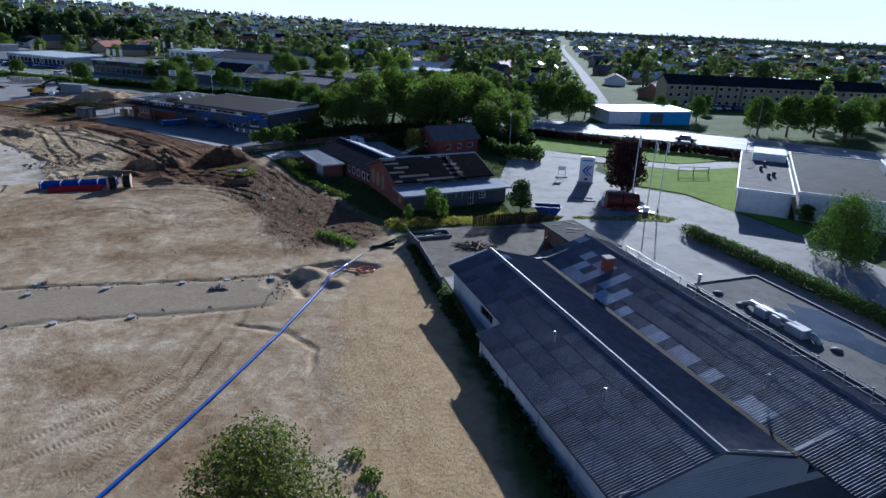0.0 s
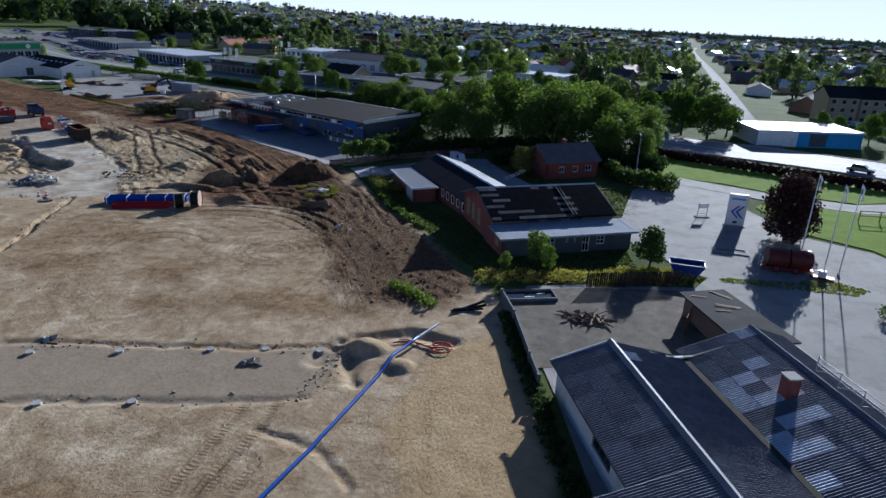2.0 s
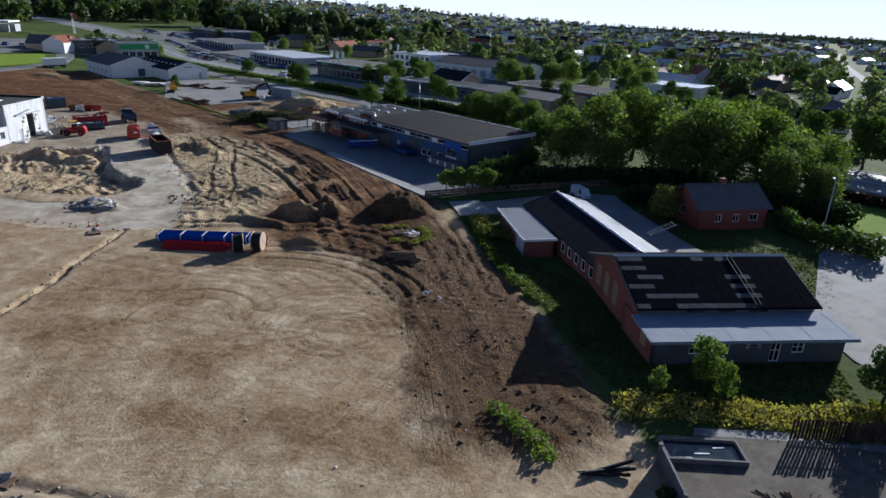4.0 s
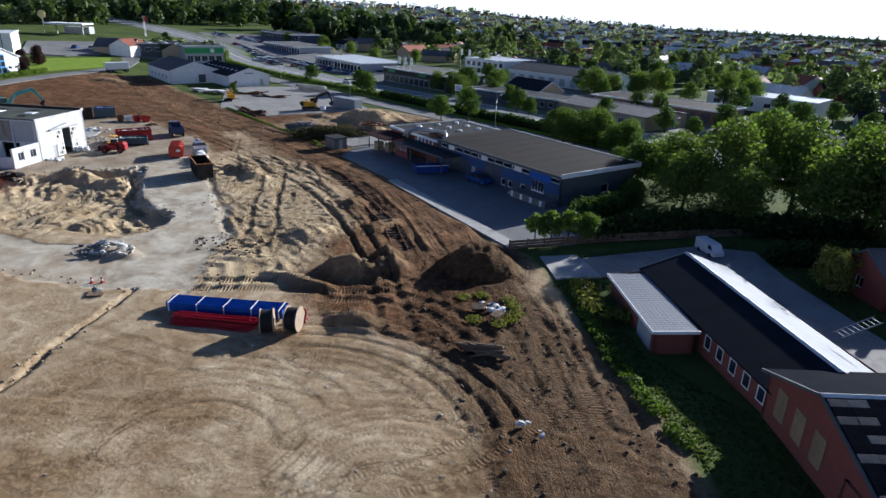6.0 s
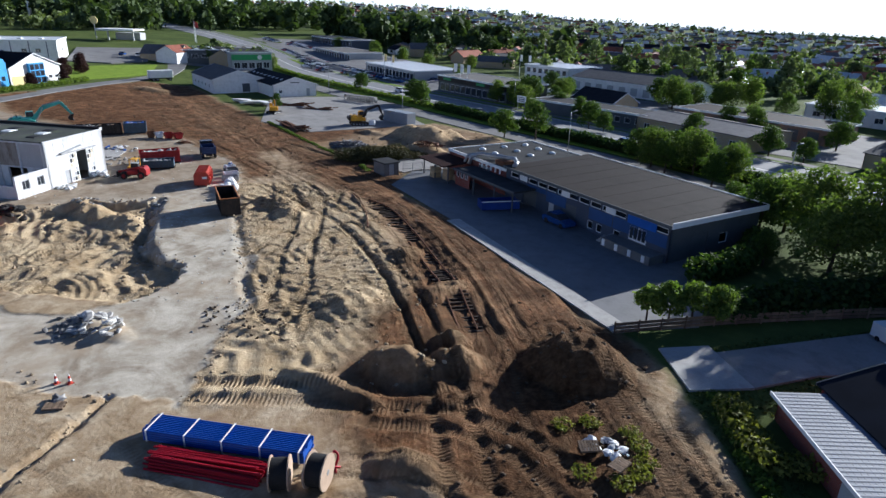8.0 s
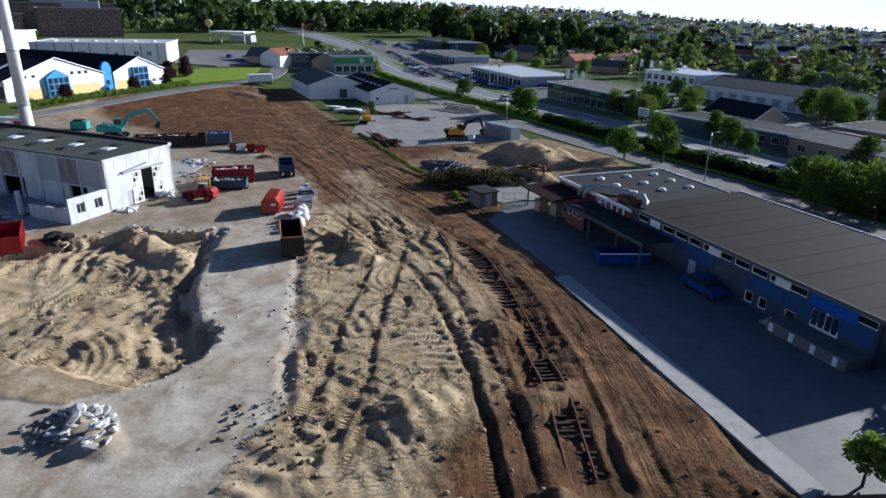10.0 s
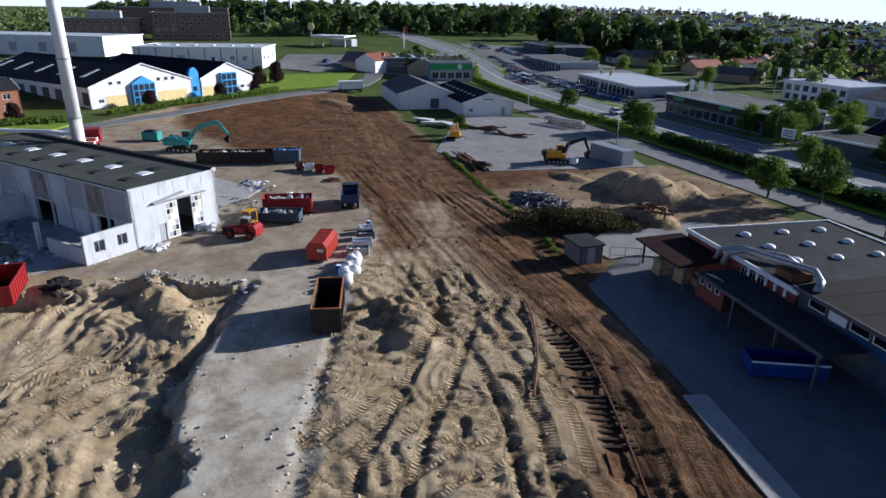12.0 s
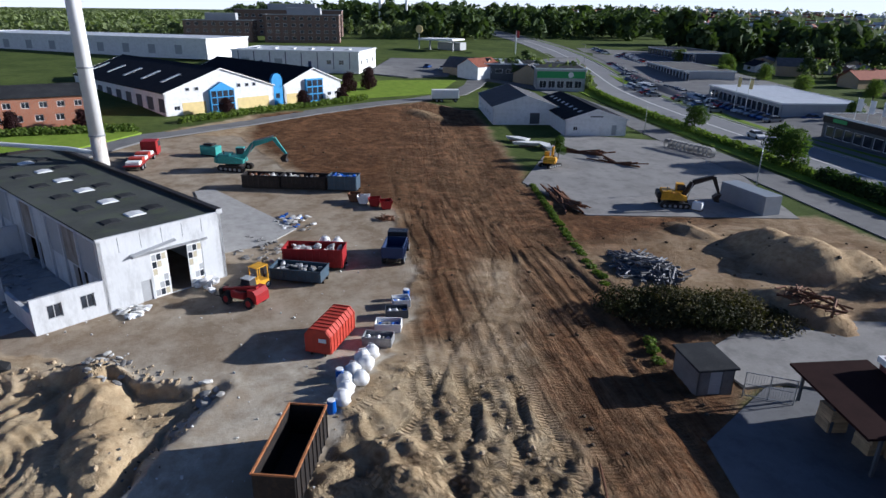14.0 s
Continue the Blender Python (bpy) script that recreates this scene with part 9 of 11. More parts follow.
# ---- containers and machines ----
def container(x, y, rz, L, W, H, paint, label, fill=None, rim=None, seed=0, group="open containers"):
    """Open roll-off container: x along its length from its near end."""
    th = thing("container", label, "container", at(x, y, rz, 0.02), group)
    t = 0.07
    z0 = 0.22
    part("floor", Mb().box(0, 0, z0, L, W, z0 + t), M_BLACK, th)
    for b in ((0, 0, L, t), (0, W - t, L, W), (0, t, t, W - t), (L - t, t, L, W - t)):
        part("side", Mb().box(b[0], b[1], z0 + t, b[2], b[3], H), paint, th)
    n = max(4, int(L / 0.62))
    rib = Mb().cbox(0, -0.07, z0, 0.09, -0.002, H - 0.05, 0.015).mesh("rib")
    rib.materials.append(paint)
    for i in range(n):
        xx = 0.1 + (L - 0.3) * i / (n - 1)
        part("rib", rib, None, th, m=pose(xx, 0, 0))
        part("rib", rib, None, th, m=pose(xx + 0.09, W, 0, 0, 0, 180))
    for b in ((-0.06, -0.08, L + 0.06, 0.06), (-0.06, W - 0.06, L + 0.06, W + 0.08), (-0.06, 0.06, 0.06, W - 0.06), (L - 0.06, 0.06, L + 0.06, W - 0.06)):
        part("top_rail", Mb().cbox(b[0], b[1], H, b[2], b[3], H + 0.1, 0.02), rim or paint, th)
    for yy in (0.5, W - 0.6):
        part("skid", Mb().box(-0.1, yy, 0, L + 0.1, yy + 0.1, z0), M_BLACK, th)
    if fill:
        r = random.Random(seed)
        for i in range(int(L * 5)):
            s = r.uniform(0.15, 0.5)
            part("debris", Mb().lump((0, 0, 0), (s, s * 0.7, s * 0.4), r, 6, 0.3), r.choice(fill), th, m=pose(r.uniform(0.5, L - 0.5), r.uniform(0.4, W - 0.4), H - 0.3 + 0.25 * r.random(), r.uniform(-30, 30), r.uniform(-30, 30), r.uniform(0, 360)))
    return th


M_BLUEGREY = surface("blue_grey_container", (0.05, 0.085, 0.12), 0.25, 1.2, 12, 0.55, stain=(0.1, 0.06, 0.04))
M_RUSTRIM = surface("worn_rusty_rim", (0.4, 0.16, 0.06), 0.35, 2, 14, 0.7, stain=(0.12, 0.06, 0.04))
container(-83.75, 116.85, 145.0, 5.95, 2.15, 2.25, M_BLACK, "empty black steel roll-off container with rusty rim", rim=M_RUSTRIM, group="")
container(-112.9, 123.6, 50, 5.0, 2.2, 1.25, M_BLUEGREY, "low blue-grey container filled with scrap", [M_CONCRETE, M_STEEL, M_DARKCONC], seed=1)
container(-115.2, 125.6, 58, 5.8, 2.3, 2.0, M_RED, "red roll-off container loaded with white waste", [M_BAG, M_CONCRETE, M_RUBBLE], seed=2)
container(-146.2, 129.2, 56, 5.3, 2.4, 1.9, M_BLACK, "black container heaped with rubble", [M_RUBBLE, M_CONCRETE, M_RUST], seed=3)
container(-143.1, 133.8, 56, 6.2, 2.4, 1.9, M_BLACK, "black container heaped with demolition waste", [M_RUBBLE, M_WOOD, M_CONCRETE], seed=4)
container(-139.5, 139.2, 54, 4.0, 2.3, 2.1, M_BLUEGREY, "blue-grey container overfilled with sheet metal", [M_STEEL, M_BLUE, M_TRIM], seed=5)
container(-104.7, 98.4, 160, 5.5, 2.3, 1.9, M_RED, "red container beside black tarpaulins")
for _k, (_x, _y, _m, _l) in enumerate(((-133.4, 140.6, M_RUST, "rusty"), (-131.9, 141.2, M_BAG, "white"), (-130.3, 142.0, M_RED, "red"), (-128.6, 142.8, M_RED, "bright red"))):
    sk = thing("waste_skip", _l + " tipping waste skip on concrete", "skip", at(_x, _y, 55 + 6 * _k, 0.02), "small skips")
    part("body", Mb().extrude_y([(-0.8, 1.1), (-0.45, 0.15), (0.5, 0.15), (0.85, 1.15), (0.78, 1.15), (0.45, 0.22), (-0.4, 0.22), (-0.73, 1.1)], -0.65, 0.65), _m, sk)
    part("end_plate", Mb().extrude_y([(-0.8, 1.1), (-0.45, 0.15), (0.5, 0.15), (0.85, 1.15)], -0.7, -0.652), _m, sk)
    part("end_plate", Mb().extrude_y([(-0.8, 1.1), (-0.45, 0.15), (0.5, 0.15), (0.85, 1.15)], 0.652, 0.7), _m, sk)
    part("skid", Mb().box(-0.5, -0.5, 0, 0.5, 0.5, 0.14), M_BLACK, sk)


def closed_container():
    th = thing("compactor_container", "orange-red closed waste container with ribbed humped roof", "container", at(-97.3, 123.7, 134.5, 0.02))
    L, W = 4.5, 2.0
    part("body", Mb().extrude_x([(0, 0.2), (W, 0.2), (W, 1.55), (W - 0.35, 2.0), (0.35, 2.0), (0, 1.55)], 0, L), M_ORANGE, th)
    for i in range(9):
        x = 0.1 + i * (L - 0.3) / 8
        part("rib", Mb().extrude_x([(-0.05, 0.2), (W + 0.05, 0.2), (W + 0.05, 1.58), (W - 0.33, 2.06), (0.33, 2.06), (-0.05, 1.58)], x, x + 0.1), M_ORANGE, th)
    part("label_panel", Mb().box(-0.03, 0.3, 1.1, -0.004, 0.9, 1.4), M_TRIM, th, "white label panel")
    for y_ in (0.4, W - 0.5):
        part("skid", Mb().box(0, y_, 0, L, y_ + 0.1, 0.2), M_BLACK, th)


closed_container()
for _k, (_x, _y) in enumerate(((-91.3, 122.2), (-92.3, 122.9), (-93.2, 123.2), (-93.0, 124.2), (-94.2, 124.2), (-94.6, 125.3), (-95.5, 125.4), (-95.9, 126.3), (-118.4, 132.4), (-117.2, 131.6), (-119.4, 131.4))):
    bg = thing("bulk_bag", "bulging white woven bulk bag", "bag", at(_x, _y, rs.uniform(0, 90)), "white bulk bags")
    part("bag", Mb().lump((0, 0, 0.5), (0.6, 0.58, 0.58), random.Random(_k), 10, 0.1), M_BAG, bg, smooth=True)
    part("loop", Mb().path([(-0.3, 0, 0.95), (-0.2, 0, 1.2), (0.2, 0, 1.2), (0.3, 0, 0.95)], 0.03, 5), M_BAG, bg)
for _k, (_x, _y, _m) in enumerate(((-91.0, 121.4, M_BLUE), (-94.2, 123.2, M_BLUE), (-103.6, 133.0, M_BLUE))):
    br = thing("plastic_barrel", "blue plastic barrel on the ground", "barrel", at(_x, _y, 0), "blue barrels")
    part("body", Mb().tube((0, 0, 0), (0, 0, 0.85), 0.29, n=14), _m, br)
    part("lid", Mb().tube((0, 0, 0.85), (0, 0, 0.92), 0.25, n=14), M_TRIM, br)
for _k, (_x, _y, _l, _m) in enumerate(((-97.6, 127.6, 2.2, M_STEEL), (-99.2, 129.2, 2.0, M_TRIM), (-101.0, 130.8, 1.8, M_DARKGREY), (-102.6, 132.0, 1.4, M_TRIM))):
    bx = thing("storage_crate", "open grey crate with loose parts", "crate", at(_x, _y, 52 + 7 * _k), "crates on the track edge")
    part("floor", Mb().box(-_l / 2, -0.6, 0.05, _l / 2, 0.6, 0.12), _m, bx)
    for s in (-1, 1):
        part("side", Mb().box(-_l / 2, s * 0.6 - 0.03, 0.12, _l / 2, s * 0.6 + 0.03, 0.75), _m, bx)
        part("side", Mb().box(s * _l / 2 - 0.03, -0.57, 0.12, s * _l / 2 + 0.03, 0.57, 0.75), _m, bx)
    for i in range(5):
        part("content", Mb().lump((-_l / 3 + i * _l / 6, 0, 0.4), (0.25, 0.35, 0.25), rs, 6, 0.3), rs.choice([M_BAG, M_DARKCONC, M_BLUE, M_STEEL]), bx)


def wheel(parent, x, y, r, w, m_rim, name="wheel"):
    wh = part(name, Mb().tube((x, y - w / 2, r), (x, y + w / 2, r), r, n=18), M_RUBBER, parent)
    s = 1 if y > 0 else -1
    part("rim", Mb().tube((x, y + s * (w / 2 - 0.02), r), (x, y + s * (w / 2 + 0.015), r), r * 0.55, n=14), m_rim, wh)


def excavator(x, y, rz, paint, lab, boom_pts, swing=0.0, k=1.0, cargo="bucket", dark_boom=False):
    th = thing("excavator", lab, "excavator", at(x, y, rz, 0.03))
    for s in (-1, 1):
        prof = [(-2.0, 0.35), (-1.75, 0.05), (1.75, 0.05), (2.0, 0.35), (2.0, 0.6), (1.7, 0.85), (-1.7, 0.85), (-2.0, 0.6)]
        tr = part("track", Mb().extrude_y([(a * k, b * k) for a, b in prof], (s * 1.15 - 0.27) * k, (s * 1.15 + 0.27) * k), M_BLACK, th)
        for i in range(5):
            part("roller", Mb().tube(((-1.4 + i * 0.7) * k, (s * 1.15 - 0.3) * k, 0.4 * k), ((-1.4 + i * 0.7) * k, (s * 1.15 + 0.3) * k, 0.4 * k), 0.2 * k, n=10), M_STEEL, tr)
    part("undercarriage", Mb().cbox(-1.1 * k, -0.9 * k, 0.4 * k, 1.1 * k, 0.9 * k, 0.95 * k, 0.06), M_BLACK, th)
    part("turntable", Mb().tube((0, 0, 0.95 * k), (0, 0, 1.12 * k), 0.75 * k, n=20), M_BLACK, th)
    T = pose(0, 0, 1.12 * k, 0, 0, swing)

    def up(name, mb, mat, lab="", par=th):
        mb.v = [tuple(T @ (Vector(p) * k)) for p in mb.v]
        return part(name, mb, mat, par, lab)
    up("house", Mb().extrude_y([(-2.0, 0.05), (1.4, 0.05), (1.4, 0.55), (0.4, 0.95), (-1.9, 1.0)], -1.25, 1.25), paint)
    up("counterweight", Mb().cbox(-2.5, -1.2, 0.1, -1.95, 1.2, 1.0, 0.15), paint if not dark_boom else M_BLACK)
    up("engine_hood", Mb().cbox(-1.9, -1.15, 0.95, -0.5, 1.15, 1.22, 0.08), paint)
    cab = up("cab", Mb().extrude_y([(0.1, 0.55), (1.45, 0.55), (1.5, 1.1), (1.15, 1.95), (0.1, 1.95)], 0.3, 1.25), paint)
    up("cab_glass", Mb().extrude_y([(0.2, 1.05), (1.47, 1.05), (1.2, 1.85), (0.2, 1.85)], 0.285, 1.265), M_GLASS_FAR, "", cab)
    up("windscreen", Mb().add([(1.52, 0.4, 1.1), (1.52, 1.15, 1.1), (1.2, 1.15, 1.86), (1.2, 0.4, 1.86)], [(0, 1, 2, 3)]), M_GLASS_FAR, "", cab)
    up("exhaust", Mb().tube((-1.2, -0.7, 1.2), (-1.2, -0.7, 1.7), 0.07, n=8), M_BLACK)
    bp = M_BLACK if dark_boom else paint
    p = [Vector((a, -0.25, b)) for a, b in boom_pts]

    def arm(name, a, b, w0, w1, wid):
        d = (b - a).normalized()
        n = Vector((-d.z, 0, d.x))
        prof = [a - n * w0, b - n * w1, b + n * w1, a + n * w0]
        return up(name, Mb().extrude_y([(q.x, q.z) for q in prof], -0.25 - wid, -0.25 + wid), bp)
    arm("boom", p[0], p[1], 0.28, 0.34, 0.2)
    arm("boom_end", p[1], p[2], 0.34, 0.2, 0.19)
    arm("stick", p[2], p[3], 0.26, 0.14, 0.16)
    up("boom_cylinder", Mb().tube((p[0].x + 0.6, -0.6, p[0].z - 0.2), (p[1].x, -0.6, p[1].z), 0.08, n=8), M_STEEL)
    up("stick_cylinder", Mb().tube(p[1] + Vector((0, 0, 0.4)), p[2] + Vector((0, 0, 0.35)), 0.08, n=8), M_STEEL)
    b = p[3]
    up(cargo, Mb().extrude_y([(b.x + 0.2, b.z + 0.2), (b.x - 0.35, b.z + 0.1), (b.x - 0.8, b.z - 0.35), (b.x - 0.6, b.z - 0.85), (b.x + 0.1, b.z - 0.95), (b.x - 0.1, b.z - 0.5)], -0.85, 0.35), M_BLACK)
    return th


excavator(-157.6, 131.0, 45, M_TEAL, "teal tracked excavator with raised boom over containers", [(0.9, 0.4), (2.8, 2.6), (5.6, 3.4), (7.2, 1.2)], 15, 1.12, "grab")
excavator(-112.2, 176.4, 50, M_YELLOW, "yellow tracked excavator with dark boom on asphalt", [(0.9, 0.4), (2.0, 2.4), (4.6, 3.3), (5.6, 0.9)], 0, 0.95, dark_boom=True)
excavator(-137.0, 176.0, 100, M_YELLOW, "yellow tracked excavator parked beside the fence line", [(0.9, 0.4), (1.5, 2.4), (3.0, 2.4), (2.6, 0.4)], 35, 0.8)
gn = thing("generator", "dark green generator unit on skids", "generator", at(-169, 129.6, 40))
part("body", Mb().cbox(-1.6, -0.8, 0.2, 1.6, 0.8, 1.7, 0.06), M_TEAL, gn)
part("hood", Mb().cbox(-1.0, -0.6, 1.7, 0.8, 0.6, 2.0, 0.06), M_BLACK, gn)
part("skid", Mb().box(-1.7, -0.7, 0, 1.7, 0.7, 0.2), M_BLACK, gn)


def telehandler():
    th = thing("telehandler", "red telescopic handler with dark cab and large tyres", "telehandler", at(-109.4, 120.6, 36, 0.02))
    part("chassis", Mb().cbox(-2.2, -0.6, 0.55, 2.0, 0.6, 1.15, 0.06), M_BLACK, th)
    part("engine_hood", Mb().cbox(-1.0, -1.1, 0.8, 0.9, -0.55, 1.5, 0.1), M_RED, th)
    part("tail", Mb().extrude_y([(1.3, 0.6), (2.5, 0.6), (2.5, 1.5), (2.1, 1.9), (1.3, 1.9)], -1.0, 1.0), M_RED, th, "rounded red rear")
    cab = part("cab", Mb().extrude_y([(-0.8, 0.7), (0.8, 0.7), (0.8, 1.6), (0.6, 2.35), (-0.5, 2.35), (-0.8, 1.5)], 0.2, 1.1), M_BLACK, th)
    part("cab_glass", Mb().extrude_y([(-0.7, 1.3), (0.75, 1.3), (0.55, 2.25), (-0.45, 2.25)], 0.18, 1.12), M_GLASS_FAR, cab)
    part("roof", Mb().cbox(-0.6, 0.15, 2.35, 0.7, 1.15, 2.44, 0.03), M_GREYPANEL, cab)
    part("boom", Mb().add([(2.0, -0.3, 1.7), (-2.8, -0.3, 0.9), (-2.8, -0.3, 1.25), (2.0, -0.3, 2.1), (2.0, 0.1, 1.7), (-2.8, 0.1, 0.9), (-2.8, 0.1, 1.25), (2.0, 0.1, 2.1)], [(0, 1, 2, 3), (7, 6, 5, 4), (0, 4, 5, 1), (1, 5, 6, 2), (2, 6, 7, 3), (3, 7, 4, 0)]), M_RED, th)
    part("fork_carriage", Mb().box(-3.1, -0.6, 0.3, -2.8, 0.6, 1.2), M_BLACK, th)
    for y_ in (-0.4, 0.35):
        part("fork", Mb().box(-4.1, y_, 0.25, -3.1, y_ + 0.12, 0.32), M_BLACK, th)
    for x_ in (-1.6, 1.5):
        for y_ in (-1.0, 1.0):
            wheel(th, x_, y_, 0.6, 0.42, M_RED)
    th.scale = (0.76, 0.82, 0.88)
    fk = thing("forklift", "yellow forklift truck standing beside containers", "forklift", at(-111.9, 122.4, 120, 0.02))
    part("body", Mb().extrude_y([(-1.2, 0.25), (0.8, 0.25), (0.8, 0.8), (-0.3, 0.9), (-0.4, 1.2), (-1.2, 1.2)], -0.55, 0.55), M_YELLOW, fk)
    for x_, y_ in ((-0.5, -0.5), (-0.5, 0.5), (0.7, -0.5), (0.7, 0.5)):
        part("guard_post", Mb().box(x_ - 0.04, y_ - 0.04, 0.8, x_ + 0.04, y_ + 0.04, 2.1), M_YELLOW, fk)
    part("guard_roof", Mb().cbox(-0.6, -0.56, 2.1, 0.8, 0.56, 2.18, 0.02), M_YELLOW, fk)
    for y_ in (-0.3, 0.3):
        part("mast", Mb().box(0.95, y_ - 0.06, 0.1, 1.1, y_ + 0.06, 2.3), M_BLACK, fk)
    for x_ in (-0.8, 0.6):
        for y_ in (-0.5, 0.5):
            wheel(fk, x_, y_, 0.3, 0.22, M_STEEL)


telehandler()


def tipper():
    th = thing("tipper_truck", "dark blue tipper truck with open steel body", "truck", at(-110.9, 135.2, 146, 0.02))
    part("chassis", Mb().cbox(-0.2, -0.5, 0.5, 5.0, 0.5, 0.8, 0.04), M_BLACK, th)
    part("body_floor", Mb().box(0.0, -1.05, 0.8, 3.4, 1.05, 0.9), M_NAVY, th)
    for b in ((0, -1.05, 3.4, -0.97), (0, 0.97, 3.4, 1.05), (0, -0.97, 0.08, 0.97), (3.32, -0.97, 3.4, 0.97)):
        part("body_side", Mb().box(b[0], b[1], 0.9, b[2], b[3], 1.9), M_NAVY, th)
    for i in range(6):
        for s in (-1, 1):
            part("rib", Mb().box(0.1 + i * 0.6, s * 1.09 - 0.04, 0.9, 0.2 + i * 0.6, s * 1.09 + 0.03, 1.85), M_NAVY, th)
    cab = part("cab", Mb().extrude_y([(3.6, 0.5), (5.1, 0.5), (5.1, 1.5), (4.85, 2.3), (3.6, 2.3)], -1.0, 1.0), M_CAR_DARK, th)
    part("cab_glass", Mb().extrude_y([(3.75, 1.45), (5.13, 1.45), (4.9, 2.2), (3.75, 2.2)], -1.015, 1.015), M_GLASS_FAR, cab)
    for x_ in (0.7, 1.7, 4.4):
        for y_ in (-0.95, 0.95):
            wheel(th, x_, y_, 0.48, 0.3, M_STEEL)
    t2 = thing("flatbed_truck", "red lorry with orange flatbed load behind the hall", "truck", at(-163, 117.2, 160))
    part("chassis", Mb().cbox(-1, -0.6, 0.5, 12, 0.6, 0.85, 0.04), M_BLACK, t2)
    part("bed", Mb().cbox(-1, -1.2, 0.85, 8.6, 1.2, 1.0, 0.03), M_RED, t2)
    cab = part("cab", Mb().extrude_y([(9.2, 0.5), (12, 0.5), (12, 1.6), (11.8, 2.7), (9.2, 2.7)], -1.2, 1.2), M_RED, t2)
    part("cab_glass", Mb().extrude_y([(10.6, 1.6), (12.02, 1.6), (11.85, 2.5), (10.6, 2.5)], -1.215, 1.215), M_GLASS_FAR, cab)
    for i in range(5):
        part("load", Mb().cbox(-0.6 + i * 1.8, -1.0, 1.0, 0.9 + i * 1.8, 1.0, 1.5 + 0.25 * (i % 2), 0.05), M_ORANGE if i % 2 else M_TRIM, t2)
    for x_ in (0.5, 1.8, 7.8, 10.6):
        for y_ in (-1.0, 1.0):
            wheel(t2, x_, y_, 0.5, 0.35, M_STEEL)


tipper()

# site hut, box container and loose goods on the lot
hb = thing("utility_hut", "small grey concrete hut with dark flat roof", "hut", at(-84.0, 144.0, -22, 0))
shell(hb, 3.2, 2.5, 1.95, M_DARKCONC, {"e": [(0.8, 0.02, 0.9, 1.8, "grey")]}, 0.12)
part("roof", Mb().cbox(-0.2, -0.2, 1.95, 3.4, 2.7, 2.12, 0.03), M_FELT, hb)
M_BOXGREY = surface("blue_grey_sheet_steel", (0.24, 0.27, 0.31), 0.12, 0.8, 9, 0.6)
bc = thing("box_container", "grey-blue steel site container", "container", at(-111.6, 184.6, -13, 0.05))
part("body", Mb().cbox(0, 0, 0, 8.0, 2.6, 2.5, 0.05), M_BOXGREY, bc)
for _i in range(20):
    part("rib", Mb().box(0.2 + _i * 0.39, -0.04, 0.15, 0.36 + _i * 0.39, -0.002, 2.35), M_BOXGREY, bc)
    part("rib", Mb().box(0.2 + _i * 0.39, 2.602, 0.15, 0.36 + _i * 0.39, 2.64, 2.35), M_BOXGREY, bc)
part("end_door", Mb().box(-0.03, 0.7, 0.2, -0.003, 1.8, 2.1), M_TRIM, bc, "white end door")
for _k in range(11):
    rg = thing("concrete_ring", "pale concrete pipe ring standing in a row", "pipe", at(-139.5 + _k * 0.95, 205.6 + 0.15 * math.sin(_k), 75, 0.05), "row of concrete rings")
    rb = Mb()
    n_ = 20
    vs_ = []
    for xx in (0.0, 0.85):
        for rad in (0.85, 0.68):
            vs_ += [(xx, rad * math.cos(2 * math.pi * i / n_), 0.85 + rad * math.sin(2 * math.pi * i / n_)) for i in range(n_)]
    fs_ = []
    for i in range(n_):
        j = (i + 1) % n_
        fs_ += [(i, j, 2 * n_ + j, 2 * n_ + i), (n_ + i, 3 * n_ + i, 3 * n_ + j, n_ + j), (i, n_ + i, n_ + j, j), (2 * n_ + i, 2 * n_ + j, 3 * n_ + j, 3 * n_ + i)]
    rb.add(vs_, fs_)
    part("ring", rb, M_CONCRETE, rg)
for _k, (_x, _y, _r) in enumerate(((-156.5, 183.6, 20), (-152.0, 182.4, 55), (-149.0, 184.5, -15))):
    bt = thing("boat_hull", "white covered boat hull standing on blocks", "boat", at(_x, _y, _r, 0.05), "stored boats")
    part("hull", Mb().add([(-2.6, 0, 0.9), (2.6, -0.9, 0.9), (2.6, 0.9, 0.9), (0, -1.0, 0.95), (0, 1.0, 0.95), (-2.0, 0, 0.3), (2.4, -0.5, 0.3), (2.4, 0.5, 0.3)],
                          [(0, 3, 1, 6, 5), (0, 5, 7, 2, 4), (5, 6, 7), (1, 2, 7, 6), (0, 4, 2, 1, 3)]), M_TRIM, bt)
    part("cradle", Mb().box(-1.2, -0.5, 0, 1.4, 0.5, 0.3), M_WOOD, bt)
cu = thing("water_tank_cube", "white plastic tank cube in a steel cage", "tank", at(-109.4, 177.6, 20, 0.05))
part("tank", Mb().cbox(-0.6, -0.5, 0.15, 0.6, 0.5, 1.15, 0.08), M_TRIM, cu)
part("pallet_base", Mb().box(-0.62, -0.52, 0, 0.62, 0.52, 0.15), M_WOOD, cu)
gw2 = thing("white_lorry_trailer", "white box trailer parked at the end of the site", "trailer", at(-205, 196, 70))
part("box", Mb().cbox(-3.5, -1.2, 1.0, 3.5, 1.2, 3.2, 0.06), M_TRIM, gw2)
part("chassis", Mb().box(-3.4, -0.5, 0.6, 3.4, 0.5, 1.0), M_BLACK, gw2)
for _x in (-2.4, -1.2, 2.6):
    for _y in (-1.0, 1.0):
        wheel(gw2, _x, _y, 0.5, 0.3, M_STEEL)

# ---- forecourt ----
M_TANKRED = surface("dark_red_tank", (0.1, 0.02, 0.018), 0.3, 1.5, 14, 0.45, stain=(0.06, 0.03, 0.025))


